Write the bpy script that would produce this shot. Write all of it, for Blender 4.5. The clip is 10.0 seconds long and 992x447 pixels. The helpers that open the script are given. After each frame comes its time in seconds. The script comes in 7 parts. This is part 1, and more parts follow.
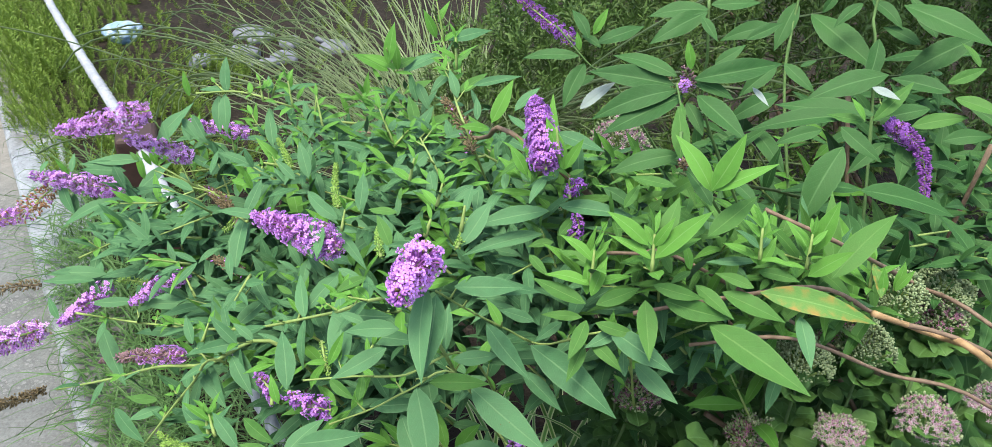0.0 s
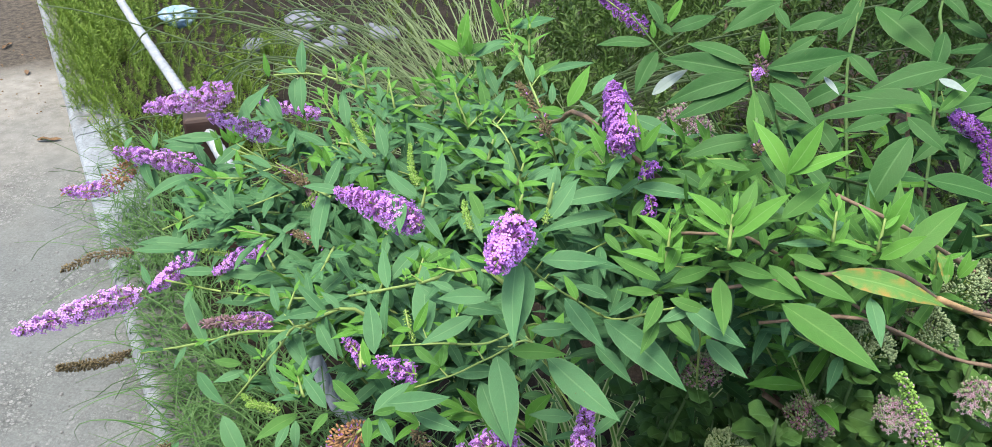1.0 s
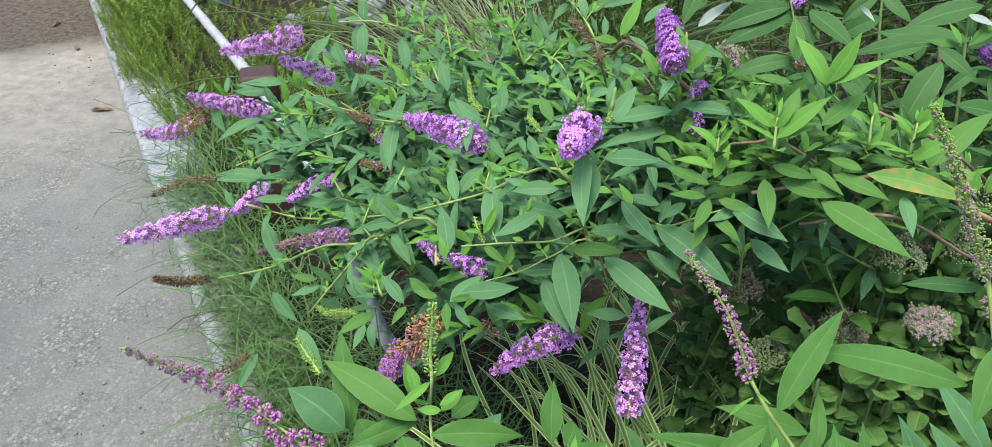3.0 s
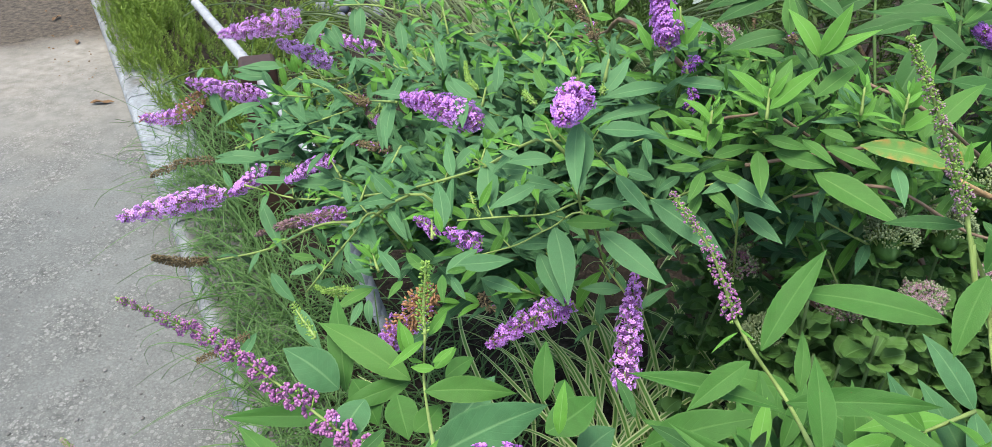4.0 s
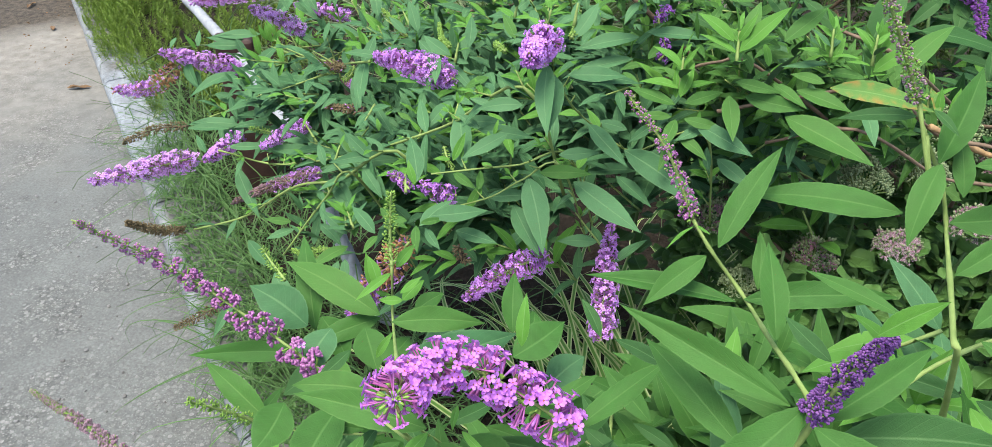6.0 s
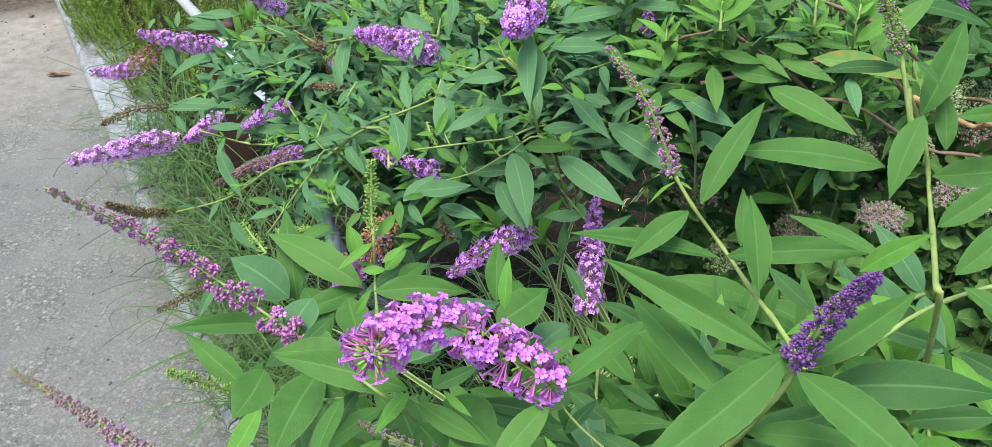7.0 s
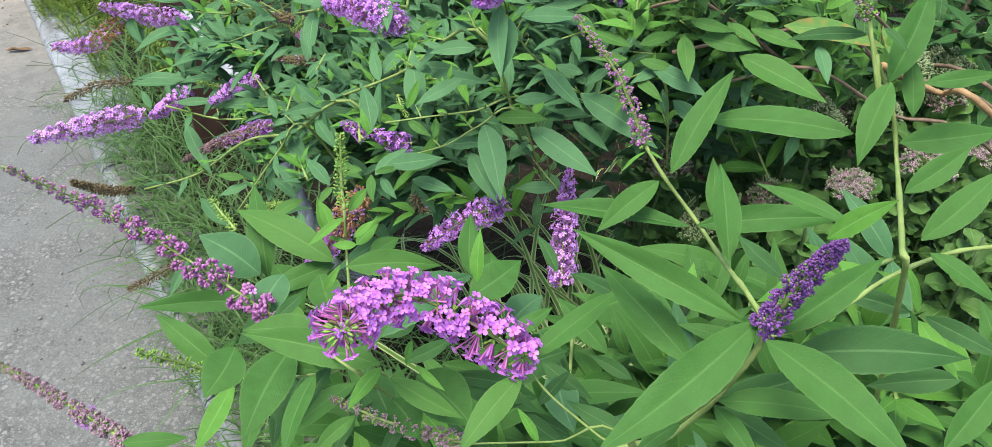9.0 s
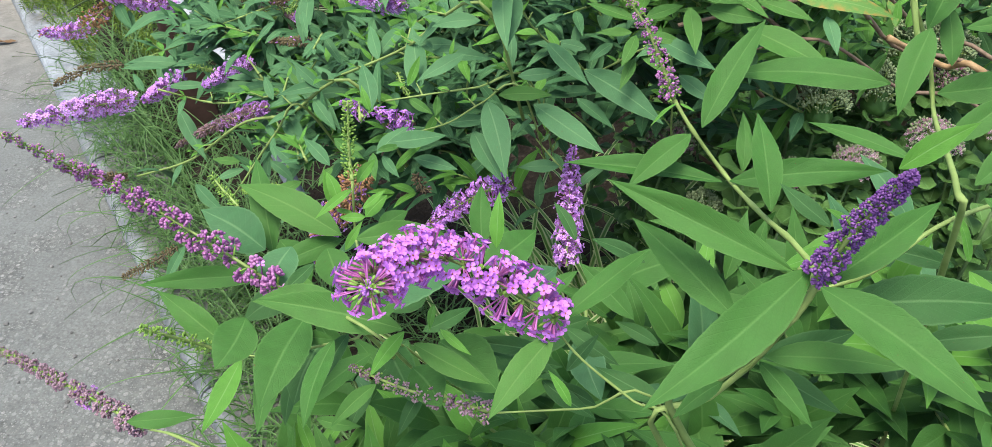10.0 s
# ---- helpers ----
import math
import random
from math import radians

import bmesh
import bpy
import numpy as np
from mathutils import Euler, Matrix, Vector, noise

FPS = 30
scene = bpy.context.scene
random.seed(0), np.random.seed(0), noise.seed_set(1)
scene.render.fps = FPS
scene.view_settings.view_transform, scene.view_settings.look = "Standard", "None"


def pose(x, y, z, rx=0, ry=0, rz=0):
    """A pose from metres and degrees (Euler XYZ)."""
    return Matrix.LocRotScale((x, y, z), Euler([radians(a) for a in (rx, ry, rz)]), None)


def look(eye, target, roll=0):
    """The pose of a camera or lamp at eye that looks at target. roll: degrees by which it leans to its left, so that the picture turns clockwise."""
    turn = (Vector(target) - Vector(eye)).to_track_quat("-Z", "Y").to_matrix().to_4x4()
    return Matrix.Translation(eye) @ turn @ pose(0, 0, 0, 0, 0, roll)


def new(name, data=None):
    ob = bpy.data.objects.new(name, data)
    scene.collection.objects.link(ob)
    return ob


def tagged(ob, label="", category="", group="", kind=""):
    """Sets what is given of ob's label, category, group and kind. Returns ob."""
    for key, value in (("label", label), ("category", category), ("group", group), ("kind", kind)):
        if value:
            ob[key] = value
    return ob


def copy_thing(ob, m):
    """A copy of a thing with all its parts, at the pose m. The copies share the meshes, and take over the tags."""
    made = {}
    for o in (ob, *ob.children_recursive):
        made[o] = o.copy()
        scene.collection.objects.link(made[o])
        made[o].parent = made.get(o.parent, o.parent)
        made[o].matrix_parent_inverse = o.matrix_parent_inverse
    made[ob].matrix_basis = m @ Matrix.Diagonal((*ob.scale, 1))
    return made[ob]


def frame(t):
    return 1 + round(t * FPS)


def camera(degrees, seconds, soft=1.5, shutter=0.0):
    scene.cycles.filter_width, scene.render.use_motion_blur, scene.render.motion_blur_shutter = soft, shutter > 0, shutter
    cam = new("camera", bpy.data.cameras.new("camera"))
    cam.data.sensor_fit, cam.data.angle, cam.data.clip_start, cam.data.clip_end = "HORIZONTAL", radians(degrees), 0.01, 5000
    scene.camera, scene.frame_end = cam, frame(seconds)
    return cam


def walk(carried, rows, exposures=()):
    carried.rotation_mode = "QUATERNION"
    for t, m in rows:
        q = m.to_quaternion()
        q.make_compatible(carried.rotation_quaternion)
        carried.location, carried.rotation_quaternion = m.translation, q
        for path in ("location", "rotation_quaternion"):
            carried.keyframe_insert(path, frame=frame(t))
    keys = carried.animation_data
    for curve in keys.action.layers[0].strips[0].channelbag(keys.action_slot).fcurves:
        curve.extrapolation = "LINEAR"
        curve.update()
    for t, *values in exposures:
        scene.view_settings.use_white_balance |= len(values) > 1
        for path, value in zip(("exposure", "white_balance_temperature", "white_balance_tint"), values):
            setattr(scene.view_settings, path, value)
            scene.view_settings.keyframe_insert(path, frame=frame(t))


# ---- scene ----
cam = camera(64.0, 10.0, soft=0.5)
PATH = [
    (0.0, (0.2442, 0.1681, 1.2523), (-0.002, 1.8493, 0.1974), 1.13),
    (0.5, (0.2288, 0.1509, 1.2522), (-0.0619, 1.8166, 0.1841), 1.05),
    (1.0, (0.2057, 0.1235, 1.2613), (-0.1169, 1.7767, 0.183), 1.01),
    (1.5, (0.1952, 0.0911, 1.2598), (-0.1429, 1.7356, 0.1729), 0.93),
    (2.0, (0.1913, 0.0545, 1.2557), (-0.1651, 1.6906, 0.162), 0.55),
    (2.5, (0.1857, 0.0241, 1.2533), (-0.1804, 1.6559, 0.1564), 0.4),
    (3.0, (0.1876, 0.0052, 1.2335), (-0.1878, 1.6334, 0.1344), 0.07),
    (3.2, (0.1873, 0.0011, 1.2319), (-0.1864, 1.6241, 0.1246), -0.06),
    (4.5, (0.2059, -0.0187, 1.2015), (-0.1738, 1.6076, 0.1011), -0.25),
    (5.0, (0.2087, -0.0244, 1.1935), (-0.1645, 1.6006, 0.0891), -0.45),
    (6.5, (0.219, -0.0302, 1.1742), (-0.1097, 1.5824, 0.0377), -0.75),
    (7.0, (0.2199, -0.0318, 1.1671), (-0.0915, 1.5747, 0.0174), -0.75),
    (7.5, (0.2238, -0.0315, 1.1594), (-0.071, 1.5656, -0.0077), -0.67),
    (8.0, (0.2272, -0.0309, 1.1548), (-0.051, 1.5573, -0.0285), -0.59),
    (8.5, (0.2259, -0.0225, 1.1593), (-0.0311, 1.5589, -0.0379), -0.38),
    (9.0, (0.2217, -0.029, 1.1656), (-0.0227, 1.547, -0.0414), -0.38),
    (9.5, (0.2251, -0.0257, 1.1678), (-0.0048, 1.5486, -0.0441), -0.45),
    (10.0, (0.2064, -0.028, 1.1444), (-0.0116, 1.5418, -0.0754), -0.54),
]
walk(cam, [(t, look(e, g, r)) for t, e, g, r in PATH], [(0.0, 1.52, 6700, 6), (1.0, 1.52, 6700, 6), (1.5, 1.36, 6700, 6), (2.2, 1.34, 6700, 6), (3.0, 1.38, 6700, 6),
     (5.0, 1.38, 6700, 6), (8.0, 1.36, 6700, 6), (9.0, 1.34, 6700, 6), (10.0, 1.34, 6700, 6)])

# ---- light ----
world = bpy.data.worlds.new("sky")
scene.world = world
world.use_nodes = True
wn = world.node_tree.nodes
sky = wn.new("ShaderNodeTexSky")
sky.sky_type, sky.sun_disc = "NISHITA", False
sky.sun_elevation, sky.sun_rotation = radians(72), radians(203)
sky.air_density, sky.dust_density = 1.0, 3.0
wn["Background"].inputs["Strength"].default_value = 0.145
world.node_tree.links.new(sky.outputs["Color"], wn["Background"].inputs["Color"])
sun = new("sun", bpy.data.lights.new("sun", "SUN"))
sun.data.energy, sun.data.angle, sun.data.color = 1.9, radians(28), (1.0, 0.96, 0.88)
sun.matrix_world = look((0, 0, 5), (0.63, 1.5, 0.0))


# ---- materials ----
class Mat:
    """A node material with a short way to add nodes."""

    def __init__(self, name, rough=0.6, spec=0.4):
        self.m = bpy.data.materials.new(name)
        self.m.use_nodes = True
        self.t = self.m.node_tree
        self.b = self.t.nodes["Principled BSDF"]
        self.b.inputs["Roughness"].default_value = rough
        self.b.inputs["Specular IOR Level"].default_value = spec

    def node(self, kind, **inputs):
        n = self.t.nodes.new(kind)
        for k, v in inputs.items():
            key = int(k[1:]) if k[0] == "i" and k[1:].isdigit() else k.replace("_", " ")
            if isinstance(v, bpy.types.NodeSocket):
                self.t.links.new(v, n.inputs[key])
            else:
                n.inputs[key].default_value = v
        return n

    def math(self, op, a, b=0.0):
        n = self.node("ShaderNodeMath", i0=a, i1=b)
        n.operation = op
        return n.outputs[0]

    def mix(self, fac, a, b, blend="MIX"):
        n = self.t.nodes.new("ShaderNodeMix")
        n.data_type, n.blend_type = "RGBA", blend
        for key, v in ((0, fac), (6, a), (7, b)):
            if isinstance(v, bpy.types.NodeSocket):
                self.t.links.new(v, n.inputs[key])
            else:
                n.inputs[key].default_value = v if key == 0 else (*v, 1)
        return n.outputs[2]

    def ramp(self, x, lo, hi):
        n = self.node("ShaderNodeMapRange", Value=x, From_Min=lo, From_Max=hi)
        return n.outputs[0]

    def noise(self, scale, detail=4.0, coords="Object", rough=0.55):
        c = self.node("ShaderNodeTexCoord").outputs[coords]
        return self.node("ShaderNodeTexNoise", Vector=c, Scale=scale, Detail=detail, Roughness=rough).outputs["Fac"]

    def color(self, c):
        self.t.links.new(c, self.b.inputs["Base Color"])

    def bump(self, h, strength=0.3, distance=0.002):
        n = self.node("ShaderNodeBump", Height=h, Strength=strength, Distance=distance)
        self.t.links.new(n.outputs[0], self.b.inputs["Normal"])

    def thin(self, color, amount):
        """Lets part of the light through, as leaves and petals do."""
        tr = self.node("ShaderNodeBsdfTranslucent", Color=color)
        mx = self.node("ShaderNodeMixShader", Fac=amount)
        self.t.links.new(self.b.outputs[0], mx.inputs[1])
        self.t.links.new(tr.outputs[0], mx.inputs[2])
        self.t.links.new(mx.outputs[0], self.t.nodes["Material Output"].inputs["Surface"])


def chance(m, island):
    """One random number for each leaf: of its object, or of its piece of a joined mesh."""
    if island:
        return m.node("ShaderNodeNewGeometry").outputs["Random Per Island"]
    return m.node("ShaderNodeObjectInfo").outputs["Random"]


def leaf_material(name, base, light, rib, island, tinge=None, through_light=0.11, rough=0.62):
    m = Mat(name, rough, 0.20)
    uv = m.node("ShaderNodeUVMap").outputs[0]
    sep = m.node("ShaderNodeSeparateXYZ", Vector=uv)
    u = m.math("ABSOLUTE", m.math("SUBTRACT", sep.outputs[0], 0.5))
    v = sep.outputs[1]
    r = chance(m, island)
    c = m.mix(r, base, light)
    blotch = m.node("ShaderNodeTexNoise", Vector=uv, Scale=2.0, Detail=4.0)
    long = m.node("ShaderNodeVectorMath", i0=uv, i1=(1.0, 4.2, 1.0))
    long.operation = "MULTIPLY"
    sh = m.node("ShaderNodeVectorMath", i0=long.outputs[0], i1=(0, 0, 0))
    sh.operation = "ADD"
    off = m.node("ShaderNodeCombineXYZ", X=m.math("MULTIPLY", r, 37.0), Y=m.math("MULTIPLY", r, 91.0))
    m.t.links.new(off.outputs[0], sh.inputs[1])
    m.t.links.new(sh.outputs[0], blotch.inputs["Vector"])
    c = m.mix(m.math("MULTIPLY", m.ramp(blotch.outputs["Fac"], 0.35, 0.75), 0.45), c, tuple(x * 1.5 for x in base))
    if tinge:
        edge = m.math("MULTIPLY", m.ramp(blotch.outputs["Fac"], 0.45, 0.62), m.ramp(u, 0.05, 0.5))
        c = m.mix(edge, c, tinge)
    side = m.math("FRACT", m.math("SUBTRACT", m.math("MULTIPLY", v, 11.0), m.math("MULTIPLY", u, 5.0)))
    vein = m.ramp(m.math("ABSOLUTE", m.math("SUBTRACT", side, 0.5)), 0.07, 0.0)
    c = m.mix(m.math("MULTIPLY", vein, 0.13), c, rib)
    mid = m.ramp(u, 0.042, 0.010)
    c = m.mix(m.math("MULTIPLY", mid, 0.65), c, rib)
    c = m.mix(m.math("MULTIPLY", m.ramp(u, 0.445, 0.485), 0.35), c, rib)
    fine = m.node("ShaderNodeTexVoronoi", Vector=sh.outputs[0], Scale=13.0)
    fine.feature = "DISTANCE_TO_EDGE"
    net = m.ramp(fine.outputs["Distance"], 0.0, 0.16)
    c = m.mix(m.math("MULTIPLY", m.math("SUBTRACT", 1.0, net), 0.10), c, tuple(x * 0.62 for x in base))
    spot = m.node("ShaderNodeTexNoise", Vector=sh.outputs[0], Scale=9.0, Detail=2.0)
    c = m.mix(m.ramp(spot.outputs["Fac"], 0.74, 0.79), c, (0.10, 0.06, 0.02))
    m.color(c)
    relief = m.math("ADD", m.math("MULTIPLY", net, 0.22), m.math("MULTIPLY", blotch.outputs["Fac"], 0.9))
    m.bump(m.math("SUBTRACT", relief, m.math("ADD", m.math("MULTIPLY", vein, 0.8), mid)), 0.30, 0.0007)
    m.thin(c, through_light)
    return m.m


def plain_material(name, a, b, scale=60.0, rough=0.7, spec=0.3, bump=0.3, dist=0.001, island=False, thin=0.0, coords="Object"):
    m = Mat(name, rough, spec)
    n = m.noise(scale, 5.0, coords)
    c = m.mix(m.ramp(n, 0.3, 0.7), a, b)
    big = m.noise(scale * 0.13, 3.0, coords)
    c = m.mix(m.math("MULTIPLY", m.ramp(big, 0.35, 0.7), 0.5), c, tuple(x * 0.6 for x in a))
    if island:
        r = m.node("ShaderNodeNewGeometry").outputs["Random Per Island"]
        c = m.mix(m.math("MULTIPLY", r, 0.6), c, tuple(min(1, x * 1.5) for x in b))
    m.color(c)
    m.bump(n, bump, dist)
    if thin:
        m.thin(c, thin)
    return m.m


MATURE = ((0.043, 0.122, 0.048), (0.070, 0.170, 0.069), (0.125, 0.245, 0.105))
DEEP = ((0.022, 0.075, 0.018), (0.037, 0.104, 0.026), (0.085, 0.175, 0.062))
YOUNG = ((0.074, 0.212, 0.030), (0.112, 0.275, 0.046), (0.17, 0.34, 0.10))
FRESH = ((0.035, 0.112, 0.020), (0.054, 0.145, 0.029), (0.090, 0.200, 0.052))
LIME = ((0.042, 0.124, 0.023), (0.068, 0.168, 0.034), (0.110, 0.225, 0.06))
UNDER = ((0.075, 0.14, 0.07), (0.10, 0.172, 0.09), (0.16, 0.24, 0.14))
leaf_mats = {}
for isl in (False, True):
    tag = "_mass" if isl else ""
    leaf_mats["mature", isl] = leaf_material("leaf_mature" + tag, *MATURE, isl)
    leaf_mats["young", isl] = leaf_material("leaf_young" + tag, *YOUNG, isl, through_light=0.26)
    leaf_mats["fresh", isl] = leaf_material("leaf_fresh" + tag, *FRESH, isl, through_light=0.19)
    leaf_mats["lime", isl] = leaf_material("leaf_lime" + tag, *LIME, isl, through_light=0.19)
    leaf_mats["deep", isl] = leaf_material("leaf_deep" + tag, *DEEP, isl)
    leaf_mats["tinged", isl] = leaf_material("leaf_tinged" + tag, (0.065, 0.165, 0.035), (0.095, 0.205, 0.045), (0.16, 0.27, 0.08), isl, (0.27, 0.16, 0.04))
    leaf_mats["under", isl] = leaf_material("leaf_underside" + tag, *UNDER, isl, through_light=0.25, rough=0.8)
    leaf_mats["white", isl] = leaf_material("leaf_felted" + tag, (0.19, 0.24, 0.22), (0.26, 0.31, 0.29), (0.24, 0.30, 0.25), isl, rough=0.9)

stem_mats = {
    "green": plain_material("stem_green", (0.17, 0.25, 0.065), (0.27, 0.36, 0.115), 90),
    "leafy": plain_material("stem_leafy", (0.075, 0.150, 0.040), (0.125, 0.215, 0.070), 90),
    "woody": plain_material("bark", (0.12, 0.082, 0.055), (0.23, 0.16, 0.11), 140, bump=0.6),
    "tan": plain_material("bark_pale", (0.27, 0.17, 0.08), (0.40, 0.27, 0.14), 140, bump=0.6),
    "dead": plain_material("stem_dead", (0.06, 0.045, 0.025), (0.12, 0.09, 0.05), 140),
}


def petal_material(name, a, b):
    m = Mat(name, 0.55, 0.25)
    r = m.node("ShaderNodeNewGeometry").outputs["Random Per Island"]
    o = m.node("ShaderNodeObjectInfo").outputs["Random"]
    c = m.mix(m.math("FRACT", m.math("ADD", r, o)), a, b)
    m.color(c)
    m.thin(c, 0.25)
    return m.m


def floret_mats(pale, dark, faded):
    """Petal, tube, throat, bud, brown and green, for one depth of purple."""
    def blend(p):
        a, b, d = p
        out = tuple(x + (y - x) * pale for x, y in zip(a, b))
        return tuple(x + (y - x) * dark for x, y in zip(out, d))
    hi = blend(((0.65, 0.33, 0.82), (0.77, 0.47, 0.88), (0.29, 0.09, 0.48)))
    lo = blend(((0.51, 0.22, 0.70), (0.61, 0.33, 0.76), (0.17, 0.045, 0.31)))
    return [petal_material("petal", lo, hi), petal_material("floret_tube", (lo[0] * 0.55, lo[1] * 0.40, lo[2] * 0.50), (lo[0] * 0.85, lo[1] * 0.6, lo[2] * 0.65)),
            THROAT, petal_material("bud", (lo[0] * 0.60, lo[1] * 0.5, lo[2] * 0.58), (lo[0] * 1.05, lo[1] * 0.95, lo[2])), BROWN if not faded else RUST, GREENBUD]


THROAT = plain_material("throat", (0.34, 0.11, 0.05), (0.30, 0.06, 0.10), 300)
BROWN = plain_material("withered_floret", (0.06, 0.047, 0.026), (0.15, 0.115, 0.06), 400, rough=0.9, island=True)
RUST = plain_material("rusty_floret", (0.12, 0.065, 0.032), (0.28, 0.15, 0.07), 400, rough=0.9, island=True)
GREENBUD = plain_material("green_bud", (0.095, 0.185, 0.032), (0.17, 0.29, 0.058), 300, rough=0.8, island=True)
SPIKE_BUD = petal_material("mauve_bud", (0.26, 0.08, 0.26), (0.53, 0.25, 0.48))
SPIKE_DULL = petal_material("dull_bud", (0.22, 0.125, 0.175), (0.43, 0.30, 0.36))
PINK_PETAL = petal_material("petal_pink", (0.41, 0.122, 0.55), (0.63, 0.26, 0.75))
PINK_TUBE = petal_material("tube_pink", (0.40, 0.10, 0.33), (0.56, 0.19, 0.50))
DULL_BUD = petal_material("brownish_bud", (0.12, 0.07, 0.085), (0.30, 0.185, 0.21))
SPIKE_DARK = petal_material("violet_bud", (0.13, 0.045, 0.22), (0.29, 0.13, 0.38))
FLORET_SETS = {}


def floret_set(pale, dark, faded):
    key = (round(pale, 1), round(dark, 1), faded)
    if key not in FLORET_SETS:
        FLORET_SETS[key] = floret_mats(*key)
    return FLORET_SETS[key]


# ---- mesh helpers ----
def mesh_of(name, verts, faces, mats, mat_ids=None, uvs=None, smooth=True):
    me = bpy.data.meshes.new(name)
    me.from_pydata([tuple(v) for v in verts], [], [tuple(f) for f in faces])
    for m in mats:
        me.materials.append(m)
    if mat_ids is not None:
        me.polygons.foreach_set("material_index", np.asarray(mat_ids, np.int32))
    me.polygons.foreach_set("use_smooth", np.full(len(me.polygons), smooth))
    if uvs is not None:
        layer = me.uv_layers.new(name="UVMap")
        idx = np.empty(len(me.loops), np.int32)
        me.loops.foreach_get("vertex_index", idx)
        layer.data.foreach_set("uv", np.asarray(uvs, np.float32)[idx].ravel())
    me.update()
    return me


def part(name, data, parent, label="", kind=""):
    """Links a mesh as one part under a thing or a part."""
    ob = new(name, data)
    ob.parent = parent
    if parent is not None:
        ob.matrix_parent_inverse = parent.matrix_basis.inverted()
    return tagged(ob, label, kind=kind)


def bm_mesh(name, bm, mats, smooth=False):
    me = bpy.data.meshes.new(name)
    bm.normal_update()
    bm.to_mesh(me)
    bm.free()
    for m in mats if isinstance(mats, (list, tuple)) else [mats]:
        me.materials.append(m)
    me.polygons.foreach_set("use_smooth", np.full(len(me.polygons), smooth))
    return me


class Batch:
    """Many small copies of templates joined into one mesh."""

    def __init__(self):
        self.v, self.f, self.m, self.uv, self.n = [], [], [], [], 0

    def add(self, template, matrix, shift=0):
        verts, faces, ids, uvs = template
        mat = np.array(matrix)
        self.v.append(verts @ mat[:3, :3].T + mat[:3, 3])
        self.f.extend([tuple(i + self.n for i in f) for f in faces])
        self.m.extend([i + shift for i in ids])
        self.uv.append(uvs)
        self.n += len(verts)

    def mesh(self, name, mats, smooth=True):
        return mesh_of(name, np.concatenate(self.v), self.f, mats, self.m, np.concatenate(self.uv), smooth)


def spline(points, count):
    """A smooth run of points through the given ones."""
    p = [Vector(q) for q in points]
    if len(p) == 2:
        return [p[0].lerp(p[1], i / count) for i in range(count + 1)]
    p = [p[0] * 2 - p[1]] + p + [p[-1] * 2 - p[-2]]
    segs = len(p) - 3
    out = []
    for i in range(count + 1):
        s = min(i / count * segs, segs - 1e-6)
        k, u = int(s), s - int(s)
        a, b, c, d = p[k:k + 4]
        out.append(0.5 * (2 * b + (c - a) * u + (2 * a - 5 * b + 4 * c - d) * u * u + (3 * b - a - 3 * c + d) * u ** 3))
    return out


def even(pts, count):
    """Points at even steps along a run of points."""
    at = [0.0]
    for p, q in zip(pts, pts[1:]):
        at.append(at[-1] + (q - p).length)
    out, k = [], 0
    for i in range(count + 1):
        d = at[-1] * i / count
        while k < len(at) - 2 and at[k + 1] < d:
            k += 1
        out.append(pts[k].lerp(pts[k + 1], (d - at[k]) / max(at[k + 1] - at[k], 1e-9)))
    return out


def tube_data(pts, r0, r1, sides=7, knots=0):
    """A tapered tube along points; knots: swellings at the leaf joints."""
    verts, faces, uvs = [], [], []
    n = len(pts)
    side = Vector((0.3, 0.2, 0.9))
    for i, p in enumerate(pts):
        d = (pts[min(i + 1, n - 1)] - pts[max(i - 1, 0)]).normalized()
        a = d.cross(side).normalized()
        b = d.cross(a)
        r = r0 + (r1 - r0) * i / (n - 1)
        if knots and i % knots == 0:
            r *= 1.25
        for j in range(sides):
            t = 2 * math.pi * j / sides
            verts.append(p + (a * math.cos(t) + b * math.sin(t)) * r)
            uvs.append((j / sides, i / n))
    for i in range(n - 1):
        for j in range(sides):
            k = (j + 1) % sides
            faces.append((i * sides + j, i * sides + k, (i + 1) * sides + k, (i + 1) * sides + j))
    faces.append(tuple(range(sides - 1, -1, -1)))
    faces.append(tuple(range((n - 1) * sides, n * sides)))
    return np.array([tuple(v) for v in verts]), faces, [0] * len(faces), np.array(uvs)


def frame_matrix(origin, along, up, sx=1.0, sy=1.0, sz=1.0):
    """A pose whose y runs along and whose z lies nearest to up."""
    y = Vector(along).normalized()
    x = y.cross(Vector(up))
    if x.length < 1e-4:
        x = y.cross(Vector((1, 0, 0.1)))
    x.normalize()
    z = x.cross(y)
    m = Matrix((x * sx, y * sy, z * sz)).transposed().to_4x4()
    m.translation = origin
    return m


